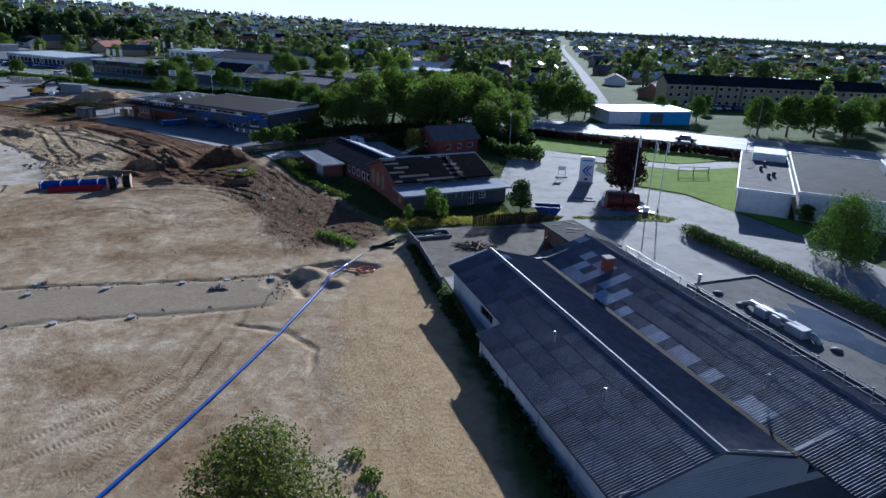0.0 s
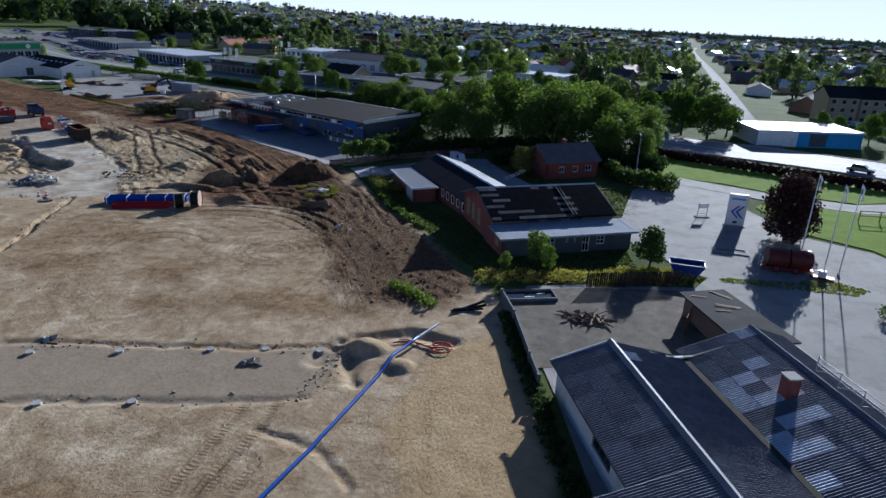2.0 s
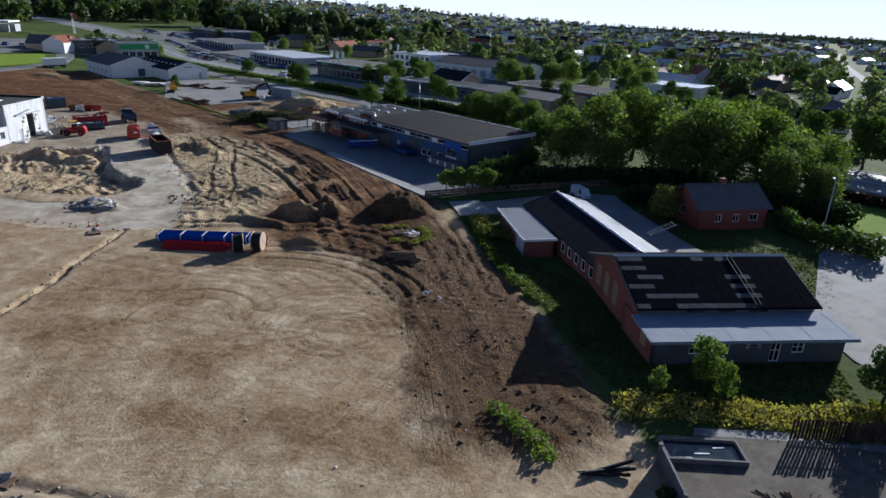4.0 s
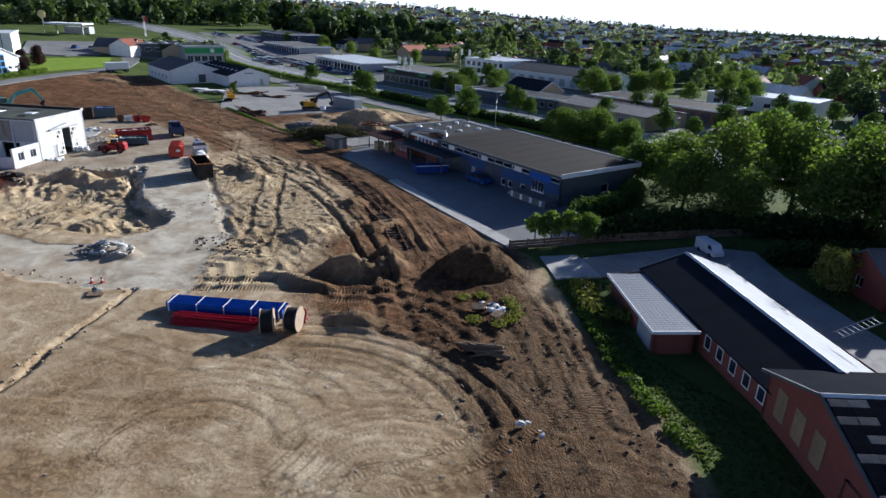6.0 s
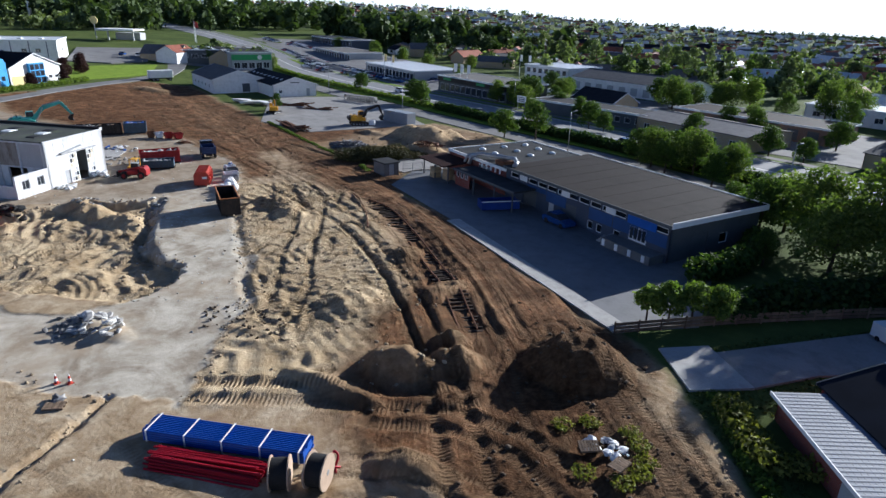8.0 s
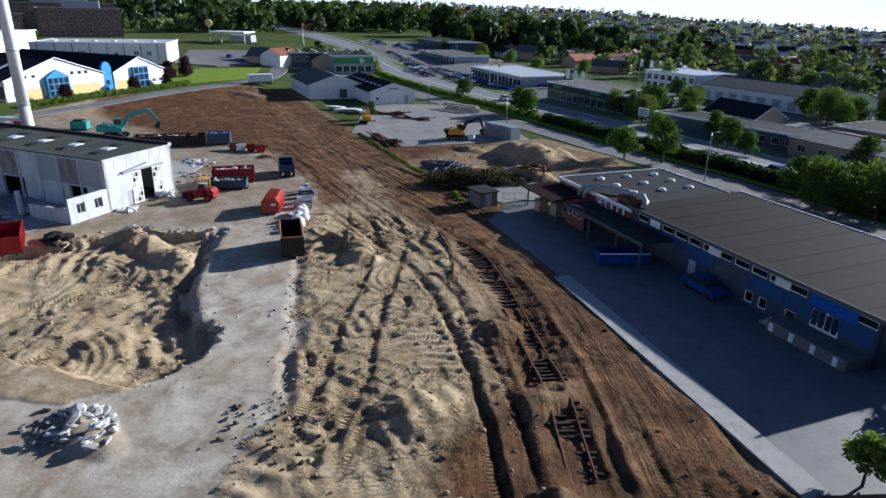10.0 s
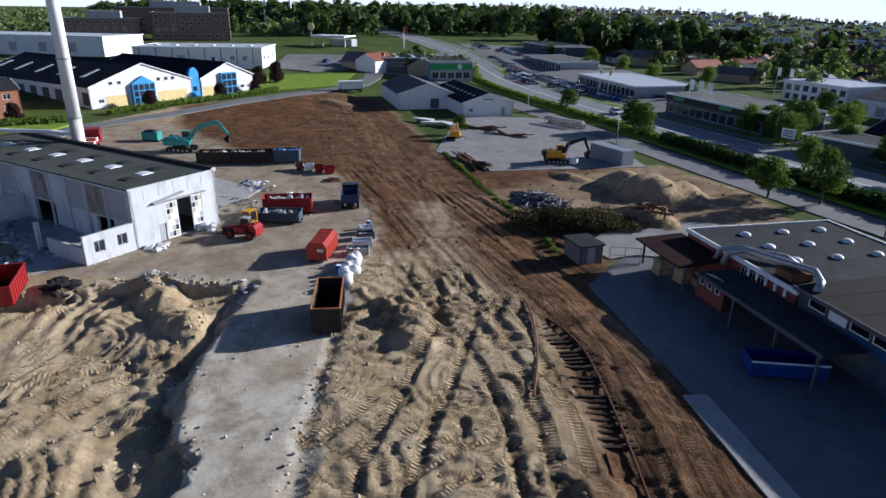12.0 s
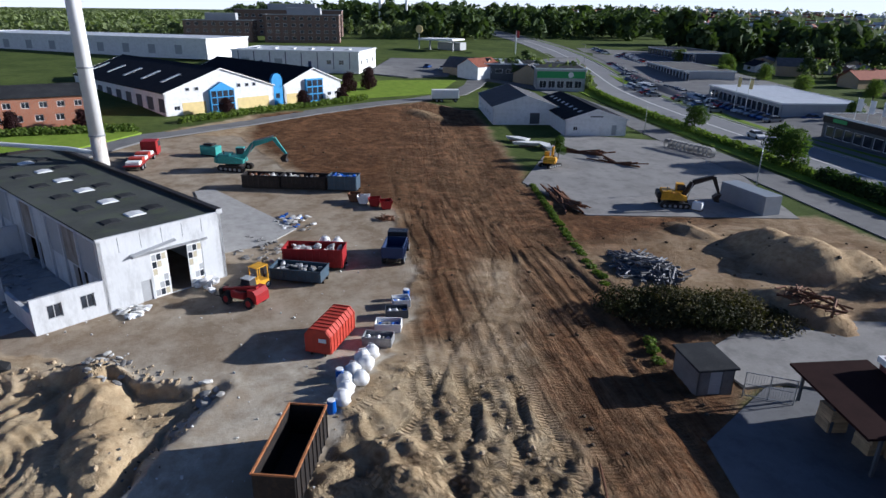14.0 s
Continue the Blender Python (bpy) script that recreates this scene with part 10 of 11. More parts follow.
def sign_tower():
    th = thing("pylon_sign", "white pylon sign with blue chevrons on the forecourt", "sign", at(22.3, 98.4, -8, 0.02))
    part("plinth", Mb().cbox(-1.3, -0.5, 0, 1.3, 0.5, 0.12, 0.03), M_CONCRETE, th)
    part("panel", Mb().cbox(-1.1, -0.28, 0.12, 1.1, 0.28, 4.1, 0.03), M_TRIM, th)
    for k in range(2):
        z, x = 1.9, -0.05 + 0.55 * k
        part("chevron", Mb().extrude_y([(x - 0.65, z), (x + 0.12, z + 0.8), (x + 0.4, z + 0.8), (x - 0.35, z), (x + 0.4, z - 0.8), (x + 0.12, z - 0.8)], -0.305, -0.283), M_BLUE, th, "blue chevron")
    part("text_bar", Mb().box(-0.8, -0.3, 3.4, 0.8, -0.282, 3.65), M_SKYBLUE, th, "pale blue bar of unreadable writing")
    part("text_bar", Mb().box(-0.25, -0.3, 0.4, 0.25, -0.282, 0.7), M_NAVY, th, "dark bar of unreadable writing")
    il = thing("pump_island", "empty pale concrete island of removed pumps", "island", at(19.7, 88.1, -8, 0.02))
    for b in ((-1.9, -1.0, 1.9, -0.6), (-1.9, 0.6, 1.9, 1.0), (-1.9, -0.6, -1.5, 0.6), (1.5, -0.6, 1.9, 0.6)):
        part("kerb", Mb().cbox(b[0], b[1], 0, b[2], b[3], 0.14, 0.03), M_CONCRETE, il)
    part("pad", Mb().box(-1.5, -0.6, 0, 1.5, 0.6, 0.05), M_DARKCONC, il)
    fr = thing("frame_sign", "small white sign on a tubular frame", "sign", at(18.9, 101.0, 10, 0.02))
    for x_ in (-0.6, 0.6):
        part("post", Mb().tube((x_, 0, 0), (x_, 0, 1.9), 0.04, n=6), M_STEEL, fr)
    part("board", Mb().box(-0.6, -0.02, 1.2, 0.6, 0.02, 1.85), M_TRIM, fr)
    part("cross_bar", Mb().tube((-0.6, 0, 0.5), (0.6, 0, 0.5), 0.03, n=6), M_STEEL, fr)
    part("foot", Mb().box(-0.9, -0.4, 0, 0.9, 0.4, 0.12), M_DARKCONC, fr)
    for x_, y_ in ((26.4, 86.6), (27.4, 82.6), (29.2, 83.4)):
        fp = thing("flagpole", "tall white flagpole with furled flag", "flagpole", at(x_, y_, 0, 0), "flagpoles")
        part("pole", Mb().tube((0, 0, 0), (0, 0, 9.8), 0.075, 0.04, 10), M_TRIM, fp, smooth=True)
        part("flag", Mb().path([(0.08, 0, 9.6), (0.3, 0.05, 9.2), (0.22, 0, 8.6), (0.3, 0, 8.1)], 0.1, 6), M_BAG, fp, "limp furled flag")
        part("base", Mb().tube((0, 0, 0), (0, 0, 0.3), 0.16, n=10), M_CONCRETE, fp)
    tk = thing("tank_trailer", "dark red twin tank trailer parked under the tree", "trailer", at(24.0, 83.6, -4, 0.02))
    for k in range(2):
        part("tank", Mb().tube((-1.9 + 2.2 * k, 0, 1.4), (0.0 + 2.2 * k, 0, 1.4), 1.0, n=20), M_TANKRED, tk, "dark red rounded tank")
        part("tank_cap", Mb().lump((0.02 + 2.2 * k, 0, 1.4), (0.35, 0.98, 0.98), rs, 12, 0.01), M_TANKRED, tk, smooth=True)
    part("frame", Mb().box(-2.4, -0.7, 0.35, 2.6, 0.7, 0.48), M_RED, tk)
    part("drawbar", Mb().box(2.6, -0.06, 0.35, 3.8, 0.06, 0.45), M_RED, tk)
    for x_ in (-0.9, 0.9):
        for y_ in (-0.8, 0.8):
            wheel(tk, x_, y_, 0.4, 0.25, M_RED)
    part("rail", Mb().path([(-2.4, -0.7, 0.5), (-2.4, -0.7, 1.4), (-2.4, 0.7, 1.4), (-2.4, 0.7, 0.5)], 0.035, 6), M_TRIM, tk)
    dr = thing("white_drum", "white steel drum on a red trolley", "drum", at(27.2, 82.2, -15, 0.02))
    part("trolley", Mb().box(-1.1, -0.4, 0.1, 1.1, 0.4, 0.22), M_RED, dr)
    part("drum", Mb().tube((0, 0, 0.22), (0, 0, 0.85), 0.38, n=16), M_TRIM, dr)
    sk = thing("blue_skip", "blue tapered steel skip standing open", "skip", at(13.4, 79.0, -6, 0.02))
    part("floor", Mb().box(-0.9, -0.8, 0.2, 0.9, 0.8, 0.26), M_NAVY, sk)
    for prof, y0, y1 in (([(-1.7, 1.5), (-0.9, 0.2), (0.9, 0.2), (1.7, 1.5)], -0.9, -0.83), ([(-1.7, 1.5), (-0.9, 0.2), (0.9, 0.2), (1.7, 1.5)], 0.83, 0.9), ([(-1.7, 1.5), (-0.9, 0.2), (-0.83, 0.2), (-1.62, 1.5)], -0.83, 0.83), ([(1.7, 1.5), (0.9, 0.2), (0.83, 0.2), (1.62, 1.5)], -0.83, 0.83)):
        part("side", Mb().extrude_y(prof, y0, y1), M_SKIPBLUE, sk)
    for y_ in (-0.93, 0.85):
        part("rim", Mb().box(-1.75, y_, 1.5, 1.75, y_ + 0.08, 1.58), M_GREYPANEL, sk)
    part("skid", Mb().box(-0.95, -0.6, 0, 0.95, 0.6, 0.2), M_BLACK, sk)
    wm = Mb()
    blot = [(18.3 + (1.5 + 0.35 * math.sin(3 * a / 20 * 6.28 + 1)) * math.cos(a / 20 * 6.28), 72.6 + (0.9 + 0.2 * math.sin(2 * a / 20 * 6.28)) * math.sin(a / 20 * 6.28)) for a in range(20)]
    tagged(part("paint_patch", wm.prism(blot, -0.2, 0.028), M_LINE), "pale paint spilled on asphalt", "marking", kind="structure")
    bn = thing("lawn_frame", "low pale timber play frame on the lawn", "frame", at(42, 105.5, 4, 0))
    for x_ in (-2.6, 0, 2.6):
        part("post", Mb().box(x_ - 0.06, -0.06, 0, x_ + 0.06, 0.06, 1.5), M_WOOD_PALE, bn)
    for z_ in (0.75, 1.4):
        part("rail", Mb().box(-2.6, -0.09, z_, 2.6, -0.06, z_ + 0.12), M_WOOD_PALE, bn)


sign_tower()
paving("lawn_south", "bright mown lawn beside the lane", [(29.8, 97.5), (36.4, 93), (42.5, 80.5), (46, 70), (52, 74), (40, 84), (53, 113.5), (42, 109), (30, 112.5), (27.4, 108)], surface("mown_lawn", (0.17, 0.25, 0.035), 0.25, 0.4, 8, 0.95, world_space=True, stain=(0.26, 0.3, 0.06), spec=0.03), 0.04, "lawn")
paving("lawn_north", "bright mown lawn by the footpath", [(26, 121), (32, 117.6), (43, 114.6), (54, 119.5), (50, 126), (36, 132), (20, 140), (14, 130), (17, 123.5)], bpy.data.materials["mown_lawn"], 0.04, "lawn")
paving("verge_highway", "bright green grass verge of the highway", [(-98, 228), (-108, 231), (-150, 246.5), (-205, 273), (-300, 328), (-303, 323), (-206, 267.5), (-150, 240.5), (-106, 224), (-60, 204), (-57, 208)][::-1], bpy.data.materials["mown_lawn"], 0.1, "grass")
paving("verge_service", "bright green grass verge by the service road", [(-115, 206), (-146, 218.5), (-190, 238), (-215, 249), (-212, 256), (-186, 244.5), (-145, 225), (-112, 210.5)][::-1], bpy.data.materials["mown_lawn"], 0.06, "grass")
paving("lawn_west", "bright lawn in front of the warehouse", [(-212.5, 173), (-235, 172), (-239, 196), (-236, 218), (-216, 200)][::-1], bpy.data.materials["mown_lawn"], 0.05, "lawn")
paving("lawn_office", "bright lawn in front of the brick office", [(-187.5, 121), (-193.5, 118), (-193.5, 84), (-168, 84), (-172, 101)], bpy.data.materials["mown_lawn"], 0.3, "lawn")


def fence_and_tank():
    th = thing("plank_fence", "dark weathered upright plank fence", "fence", pose(0, 0, 0))
    p, q = Vector((3.6, 73.6)), Vector((12.4, 76.6))
    board = Mb().cbox(-0.085, -0.012, 0.05, 0.085, 0.012, 1.5, 0.01).mesh("board")
    board.materials.append(M_SLEEPER)
    ang = math.degrees(math.atan2(q.y - p.y, q.x - p.x))
    for i in range(44):
        w = p.lerp(q, i / 43)
        part("board", board, None, th, m=pose(w.x, w.y, rs.uniform(-0.06, 0.05), 0, rs.uniform(-1.5, 1.5), ang))
    for z_ in (0.4, 1.2):
        part("rail", Mb().tube((p.x, p.y + 0.05, z_), (q.x, q.y + 0.05, z_), 0.04, n=5), M_WOOD, th)
    # sunken tank
    tk = thing("sunken_tank", "shallow rectangular tank holding blue-grey water", "tank", pose(-3.4, 68.4, 0.02, 0, 0, 18))
    for b in ((-0.15, -0.15, 4.55, 0), (-0.15, 1.8, 4.55, 1.95), (-0.15, 0, 0, 1.8), (4.4, 0, 4.55, 1.8)):
        part("wall", Mb().box(b[0], b[1], -0.3, b[2], b[3], 0.35), M_DARKCONC, tk)
    part("water", Mb().box(0, 0, -0.2, 4.4, 1.8, 0.12), M_WATER, tk, "still water surface")
    for i in range(3):
        part("plank", Mb().box(0.4 + 1.3 * i, 0.2, 0.13, 1.4 + 1.2 * i, 0.3, 0.16), M_TRIM, tk, m=pose(0, 0.3 * i, 0, 0, 0, 4 * i))
    # yard wall towards the sand
    wl = thing("yard_wall", "low dark concrete wall between sand and yard", "wall", pose(0, 0, 0))
    pts = [(-4.0, 68.0), (-2.6, 64.2), (-0.9, 57.6), (-0.1, 54.6)]
    for a, b in zip(pts, pts[1:]):
        part("wall_panel", Mb().wall(a, b, -0.3, 1.25, 0.14), M_DARKGREY, wl)
    for x_, y_ in pts:
        part("post", Mb().box(x_ - 0.12, y_ - 0.12, -0.3, x_ + 0.12, y_ + 0.12, 1.4), M_DARKCONC, wl)
    gt = thing("steel_gate", "rusty steel gate leaf standing in the yard", "gate", pose(11.2, 65.6, 0, 0, 0, 70))
    for x_ in (0, 4.6):
        part("stile", Mb().box(x_ - 0.05, -0.03, 0.05, x_ + 0.05, 0.03, 1.7), M_RUST, gt)
    for i in range(12):
        part("bar", Mb().box(0.3 + i * 0.36, -0.015, 0.15, 0.33 + i * 0.36, 0.015, 1.6), M_RUST, gt)
    for z_ in (0.1, 0.85, 1.62):
        part("rail", Mb().box(0.05, -0.025, z_, 4.55, 0.025, z_ + 0.07), M_RUST, gt)
    # fence between the depot and the brick wing
    fn = thing("wire_fence", "low board fence with posts along the drive", "fence", pose(0, 0, 0))
    pts = smooth_line([(-36.6, 112.4), (-30, 118.5), (-18.9, 127.6), (-6.4, 137)], 2.2)
    for a, b in zip(pts, pts[1:]):
        part("post", Mb().box(a[0] - 0.06, a[1] - 0.06, 0, a[0] + 0.06, a[1] + 0.06, 1.15), M_WOOD, fn)
        for z_ in (0.1, 0.42, 0.74):
            part("board", Mb().wall(a, b, z_, z_ + 0.27, 0.03), M_WOOD, fn)
    gf = thing("mesh_gate", "galvanised mesh gate beside the hut", "gate", pose(-79.6, 145.6, 0, 0, 0, 40))
    for x_ in (0, 1.5, 3.0):
        part("stile", Mb().tube((x_, 0, 0), (x_, 0, 1.9), 0.04, n=6), M_STEEL, gf)
    for z_ in (0.15, 1.0, 1.85):
        part("rail", Mb().tube((0, 0, z_), (3.0, 0, z_), 0.03, n=6), M_STEEL, gf)
    for i in range(18):
        part("wire", Mb().tube((0.1 + i * 0.165, 0, 0.15), (0.1 + i * 0.165, 0, 1.85), 0.008, n=4), M_STEEL, gf)


fence_and_tank()


# ---- vehicles ----
def car(paint, lab, van=False):
    th = thing("car", lab, "car", pose(0, 0, -60), "cars")
    if van:
        body, glass_ = [(-2.4, 0.35), (2.4, 0.35), (2.45, 0.95), (1.9, 1.15), (1.35, 1.95), (-2.4, 2.0)], [(0.7, 1.15), (1.8, 1.15), (1.3, 1.8), (0.7, 1.8)]
    else:
        body, glass_ = [(-2.1, 0.3), (2.1, 0.3), (2.15, 0.7), (1.1, 0.92), (-1.6, 0.95), (-2.15, 0.85)], [(-1.65, 0.94), (1.05, 0.92), (0.35, 1.42), (-1.1, 1.45)]
    part("body", Mb().extrude_y(body, -0.86, 0.86), paint, th)
    part("glasshouse", Mb().extrude_y(glass_, -0.76 if not van else -0.87, 0.76 if not van else 0.87), M_GLASS_FAR, th)
    if not van:
        part("roof", Mb().extrude_y([(0.3, 1.4), (-1.05, 1.43), (-1.05, 1.48), (0.3, 1.45)], -0.74, 0.74), paint, th)
    for x_ in (-1.35, 1.35):
        for y_ in (-0.8, 0.8):
            part("wheel", Mb().tube((x_, y_ - 0.1, 0.32), (x_, y_ + 0.1, 0.32), 0.32, n=12), M_RUBBER, th)
    return th


CARS = [car(M_CAR_WHITE, "white car parked on asphalt"), car(M_CAR_GREY, "silver grey car parked on asphalt"), car(M_CAR_DARK, "dark car parked on asphalt"), car(M_CAR_RED, "red car parked on asphalt"),
        car(M_CAR_BLUE, "blue car parked on asphalt"), car(M_CAR_WHITE, "white van parked on asphalt", True)]
used = set()


def park_car(k, x, y, rz, z=None):
    m = at(x, y, rz, float(broad(x, y)) + 0.12 if z is None else z)
    if k not in used:
        used.add(k)
        CARS[k].matrix_basis = m
        return CARS[k]
    return copy_thing(CARS[k], m)


park_car(0, -137.5, 229.5, -23)
park_car(4, -57.5, 190.5, -23, float(broad(-57.5, 190.5)) + 0.15)
park_car(1, 52.0, 137.6, -28)
park_car(2, -99, 207, 156)
park_car(4, -50.6, 136.4, -28.6, 0.04)
park_car(5, -17.3, 122.8, -50, 0.02).scale = (0.72, 0.72, 0.72)
park_car(5, -63, 238, 10)
rc_ = random.Random(5)
for row_, (x0, y0, ang, n_) in enumerate(((-185, 262, -28, 9), (-205, 280, -28, 10), (-182, 268, -28, 8), (-236, 292, -30, 13), (-240, 300, -30, 12), (-262, 310, -30, 10), (-288, 340, -28, 14), (-294, 350, -28, 13), (-150, 280, -25, 7), (-262, 222, 40, 5), (-62, 256, -20, 6), (72, 200, 3, 10), (-172, 262, -25, 11), (-140, 268, -22, 9), (-214, 272, -28, 9), (-146, 262, -24, 8), (-118, 268, -22, 7), (-226, 284, -29, 9), (-318, 352, -28, 8))):
    ux, uy = math.cos(math.radians(ang)), math.sin(math.radians(ang))
    for i in range(n_):
        if rc_.random() < 0.15:
            continue
        park_car(rc_.choice([0, 0, 1, 1, 2, 3, 4, 5, 0]), x0 + ux * 2.9 * i, y0 + uy * 2.9 * i, ang + 90 + rc_.uniform(-4, 4) + rc_.choice([0, 180]))
bs = thing("box_truck", "white box truck with red panel behind the highway", "truck", at(-39.8, 211.5, 150, float(broad(-39.8, 211.5)) + 0.05))
part("box", Mb().cbox(-3.2, -1.2, 0.9, 2.6, 1.2, 3.3, 0.06), M_TRIM, bs)
part("side_panel", Mb().box(-2.6, 1.2, 1.4, 1.6, 1.24, 2.9), M_RED, bs, "red side panel")
part("cab", Mb().cbox(2.7, -1.1, 0.5, 4.4, 1.1, 2.5, 0.15), M_CAR_WHITE, bs)
for _x in (-2.2, 3.4):
    for _y in (-1.0, 1.0):
        wheel(bs, _x, _y, 0.48, 0.3, M_STEEL)
ys = thing("yard_skip", "deep blue open skip in the loading yard", "skip", at(-59.5, 138.0, 43, 0.03))
ys.scale = (1.2, 1.1, 1.0)
part("floor", Mb().box(-1.9, -0.9, 0.2, 1.9, 0.9, 0.26), M_NAVY, ys)
for _b in ((-2.1, -1.0, 2.1, -0.93), (-2.1, 0.93, 2.1, 1.0), (-2.1, -0.93, -2.03, 0.93), (2.03, -0.93, 2.1, 0.93)):
    part("side", Mb().box(_b[0], _b[1], 0.2, _b[2], _b[3], 1.25), M_SKIPBLUE, ys)
part("rim", Mb().box(-2.15, -1.06, 1.25, 2.15, -0.96, 1.35), M_TRIM, ys)
part("skid", Mb().box(-1.9, -0.6, 0, 1.9, 0.6, 0.2), M_BLACK, ys)


# ---- street furniture ----
def lamp(x, y, rz, h=8.0, lab="slim grey street lamp beside the road"):
    th = thing("street_lamp", lab, "street lamp", at(x, y, rz, float(broad(x, y))), "street lamps")
    part("pole", Mb().tube((0, 0, 0), (0, 0, h), 0.09, 0.05, 8), M_STEEL, th, smooth=True)
    part("arm", Mb().tube((0, 0, h - 0.05), (1.0, 0, h + 0.15), 0.04, n=6), M_STEEL, th)
    part("head", Mb().cbox(0.8, -0.12, h + 0.1, 1.5, 0.12, h + 0.22, 0.04), M_GREYPANEL, th)


for _x, _y, _r in ((-28, 168.5, 60), (-64.5, 177, 60), (-112, 193, 60), (-150, 211, 60), (-98, 226, -120), (-160, 243, -120), (-215, 270, -120), (-270, 302, -120), (52.3, 110, 200), (72, 148, 240), (11.6, 115.8, 90)):
    lamp(_x, _y, _r, 7.5 if _x < 60 else 9)
for _x, _y in ((-125.5, 241), (-122.5, 239.6), (-119.5, 238.4), (-163, 256.5), (-158.5, 254.8), (-130, 300), (-126, 299)):
    fp = thing("flagpole", "white flagpole with banner before a showroom", "flagpole", at(_x, _y, 0, float(broad(_x, _y))), "showroom flagpoles")
    part("pole", Mb().tube((0, 0, 0), (0, 0, 9), 0.09, 0.06, 8), M_TRIM, fp)
    part("banner", Mb().box(0.08, -0.02, 6.4, 1.0, 0.02, 8.8), M_TRIM if _x > -140 else M_PALEYELLOW, fp, "hanging banner")
for _x, _y in ((-304, 291), (-307, 293), (-310, 295)):
    fp = thing("flagpole", "pole with red banner at the filling station", "flagpole", at(_x, _y, 0, float(broad(_x, _y))), "red banners")
    part("pole", Mb().tube((0, 0, 0), (0, 0, 10), 0.14, 0.1, 8), M_TRIM, fp)
    part("banner", Mb().box(0.1, -0.06, 7.2, 2.0, 0.06, 9.8), M_RED, fp, "red banner")
st = thing("filling_station", "filling station canopy with yellow disc sign", "canopy", at(-322, 262, 30, float(broad(-322, 262))))
part("roof", Mb().cbox(-9, -6, 4.6, 9, 6, 5.4, 0.1), M_TRIM, st)
for _x in (-6, 6):
    part("column", Mb().box(_x - 0.3, -0.3, 0, _x + 0.3, 0.3, 4.6), M_GREYPANEL, st)
part("kiosk", Mb().cbox(-6, 7, 0, 6, 13, 3.4, 0.1), M_GREYPANEL, st)
part("sign_disc", Mb().tube((-12, 0, 9), (-12, 0.4, 9), 1.8, n=24), M_PALEYELLOW, st, "yellow disc sign")
part("sign_pole", Mb().tube((-12, 0.2, 0), (-12, 0.2, 8), 0.2, n=8), M_STEEL, st)
bl = thing("roadside_board", "white advertising board on steel legs", "sign", at(-93, 219.5, -20, float(broad(-93, 219.5))))
part("board", Mb().box(-1.5, -0.08, 2.2, 1.5, 0.08, 3.9), M_TRIM, bl)
for _k in range(3):
    part("text_bar", Mb().box(-1.1, -0.1, 2.5 + _k * 0.45, 1.1, -0.082, 2.7 + _k * 0.45), M_DARKGREY, bl, "dark bar of unreadable writing")
for _x in (-1.2, 1.2):
    part("leg", Mb().tube((_x, 0, 0), (_x, 0, 2.2), 0.08, n=6), M_STEEL, bl)


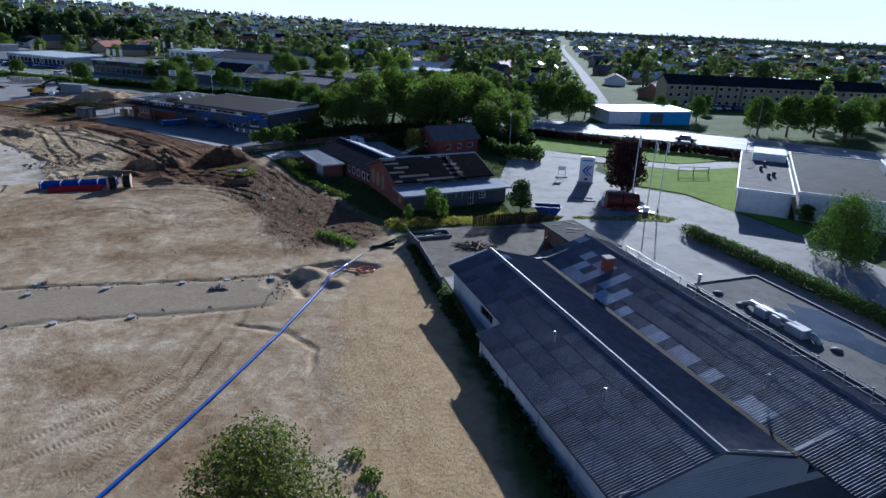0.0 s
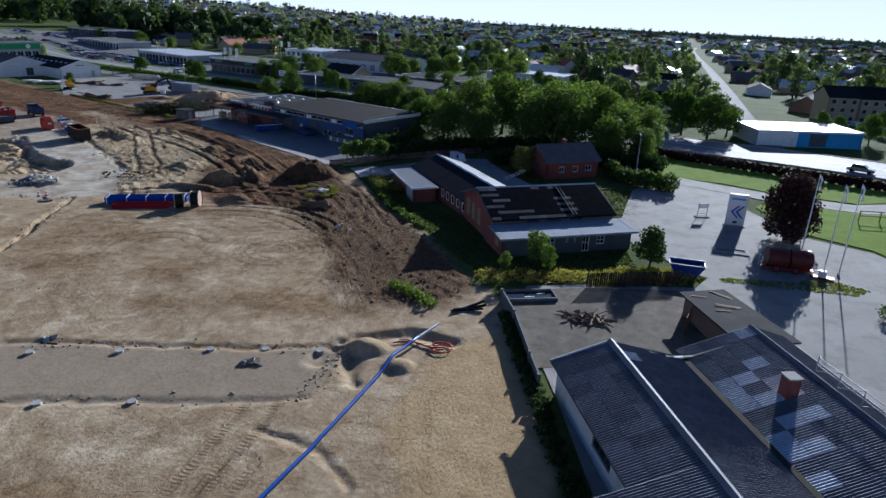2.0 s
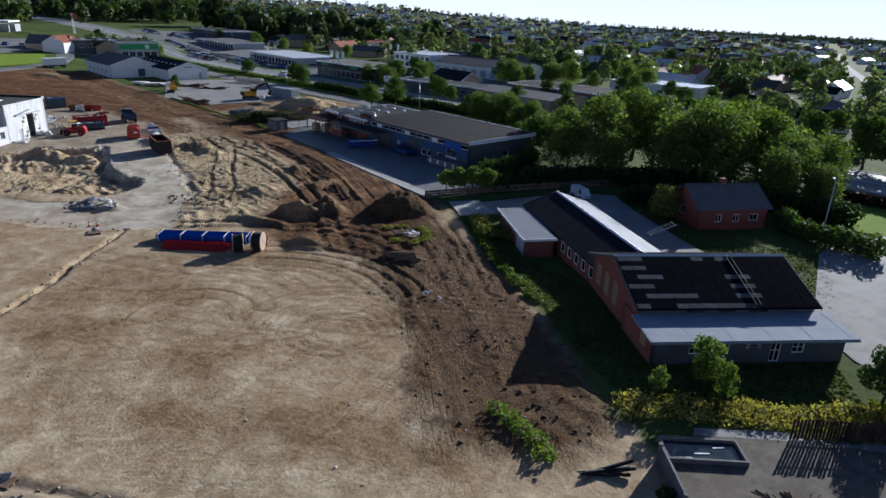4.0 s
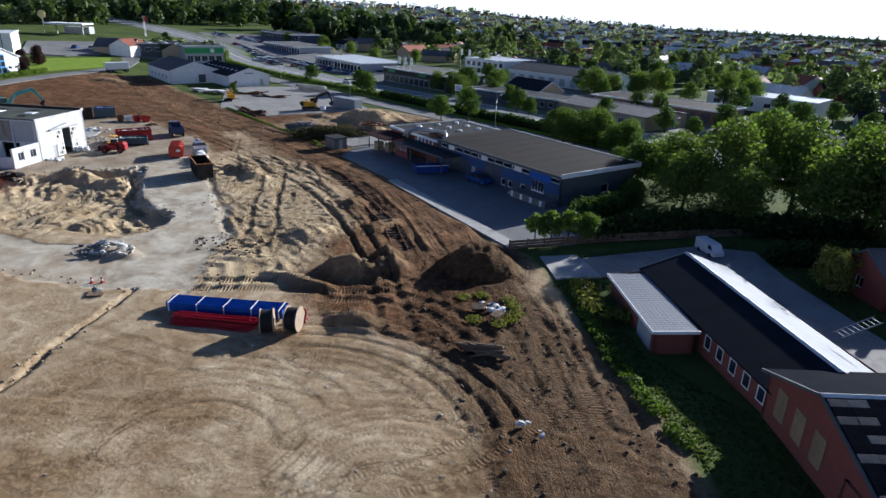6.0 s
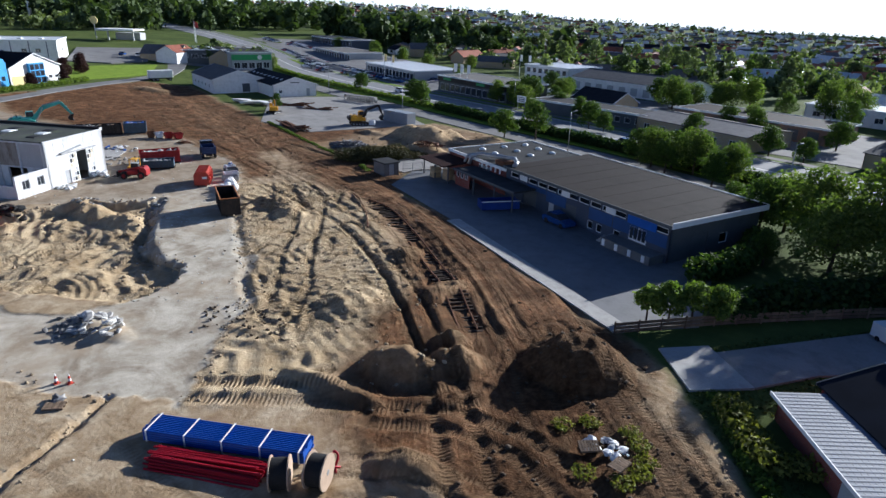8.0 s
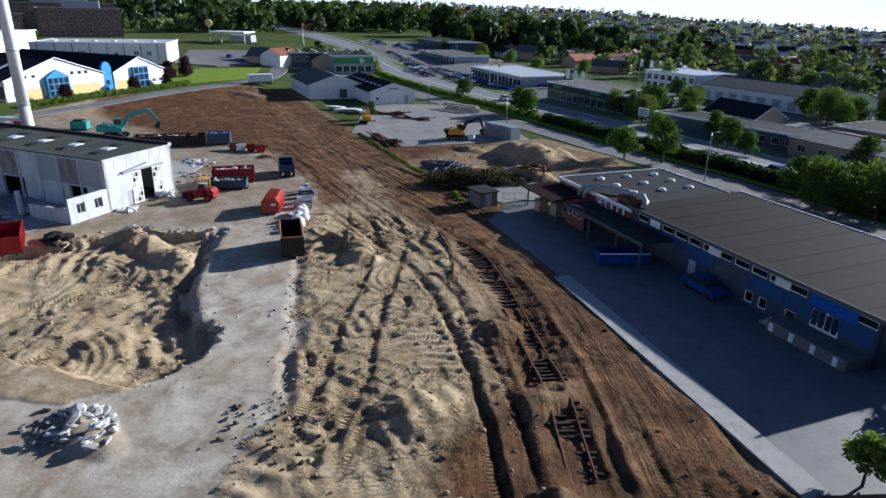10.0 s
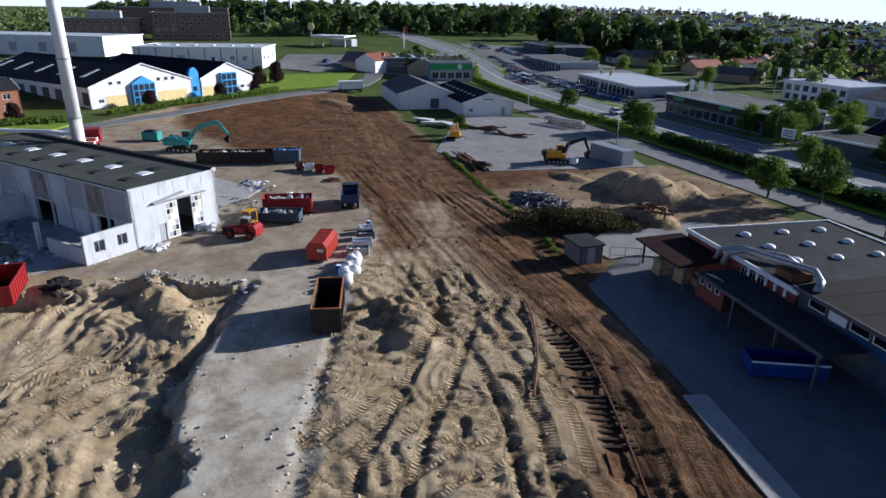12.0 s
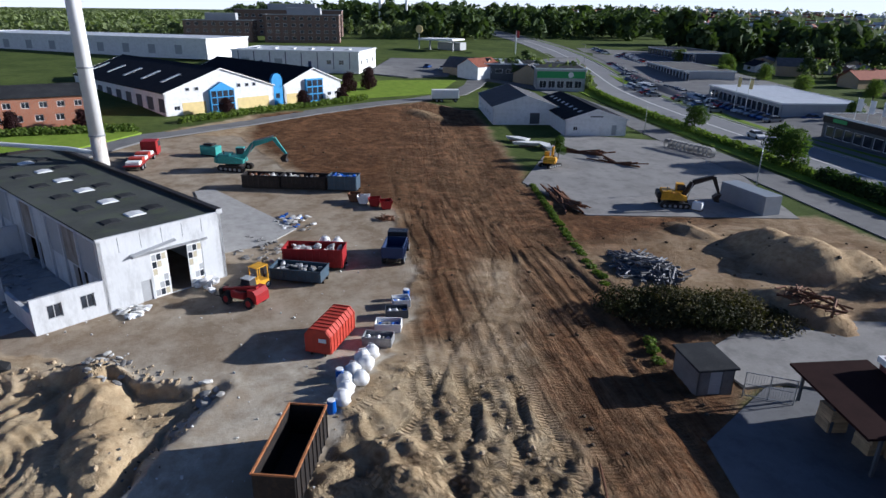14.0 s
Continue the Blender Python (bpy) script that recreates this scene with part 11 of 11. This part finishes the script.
# ---- the old siding ----
def railway_track():
    """Rusty rails on half-buried timber sleepers."""
    right = smooth_line([(-75.6, 131.6), (-73.1, 131.0), (-70.5, 129.8), (-67.5, 127.6), (-62.8, 123.7), (-58.8, 120.1), (-55.3, 116.9), (-52.1, 113.8), (-48.6, 110.0), (-46.2, 107.2)], 0.6)
    e = thing("railway_track", "old rusty railway track on half-buried timber sleepers", "railway track", at(-60, 120))
    base = e.matrix_basis.inverted()
    r = random.Random(61)
    z = [float(tz(x, y)) for x, y in right]
    z = [sum(z[max(0, i - 4):i + 5]) / len(z[max(0, i - 4):i + 5]) for i in range(len(z))]
    left = []
    for i, (x, y) in enumerate(right):
        a, b = right[max(i - 1, 0)], right[min(i + 1, len(right) - 1)]
        d = Vector((b[0] - a[0], b[1] - a[1])).normalized()
        n = Vector((d.y, -d.x))
        left.append((x + n.x * 1.5, y + n.y * 1.5))
        if not 0.44 < i / len(right) < 0.52 and r.random() < 0.93:
            c = Vector((x + n.x * (0.75 + r.uniform(-0.15, 0.15)), y + n.y * 0.75))
            m = pose(c.x, c.y, z[i] + r.uniform(-0.02, 0.06), r.uniform(-3, 3), r.uniform(-3, 3), math.degrees(math.atan2(n.y, n.x)) + r.uniform(-5, 5))
            ln = r.uniform(1.15, 1.35)
            part("sleeper", Mb().cbox(-ln, -0.12, -0.1, ln, 0.12, 0.1, 0.02), M_SLEEPER, e, m=base @ m)
    for line, i0, i1 in ((right, 0, len(right)), (left, int(len(left) * 0.45), len(left))):
        for w, z0, z1 in ((0.09, 0.13, 0.16), (0.045, 0.16, 0.27)):
            pts = [base @ Vector((line[i][0], line[i][1], z[i])) for i in range(i0, i1)]
            mb = Mb()
            vs, fs = [], []
            for i, p in enumerate(pts):
                d = (pts[min(i + 1, len(pts) - 1)] - pts[max(i - 1, 0)]).normalized()
                n = Vector((d.y, -d.x, 0))
                vs += [p + n * w + Vector((0, 0, z0)), p - n * w + Vector((0, 0, z0)), p - n * w + Vector((0, 0, z1)), p + n * w + Vector((0, 0, z1))]
                if i:
                    o = 4 * i
                    fs += [(o - 4 + k, o - 4 + (k + 1) % 4, o + (k + 1) % 4, o + k) for k in range(4)]
            fs += [(3, 2, 1, 0), tuple(range(4 * len(pts) - 4, 4 * len(pts)))]
            part("rail" if z1 > 0.2 else "rail_foot", mb.add(vs, fs), M_RUST, e)


railway_track()
loose_rail = smooth_line([(-79.1, 132.6), (-75.9, 130.2), (-71.9, 126.2), (-68.5, 122.0)], 0.8)
part_of_rail = thing("loose_rail", "single bent rusty rail lying on brown soil", "rail", at(-74, 128))
_inv = part_of_rail.matrix_basis.inverted()
part("rail", Mb().path([_inv @ Vector((x, y, float(tz(x, y)) + 0.12)) for x, y in loose_rail], 0.07, 6), M_RUST, part_of_rail)
ribbon("verge_site_side", "bright grass verge between highway and hedge", HIGHWAY[5:12], 3.2, bpy.data.materials["mown_lawn"], 0.12, "verge", off=-10.2)
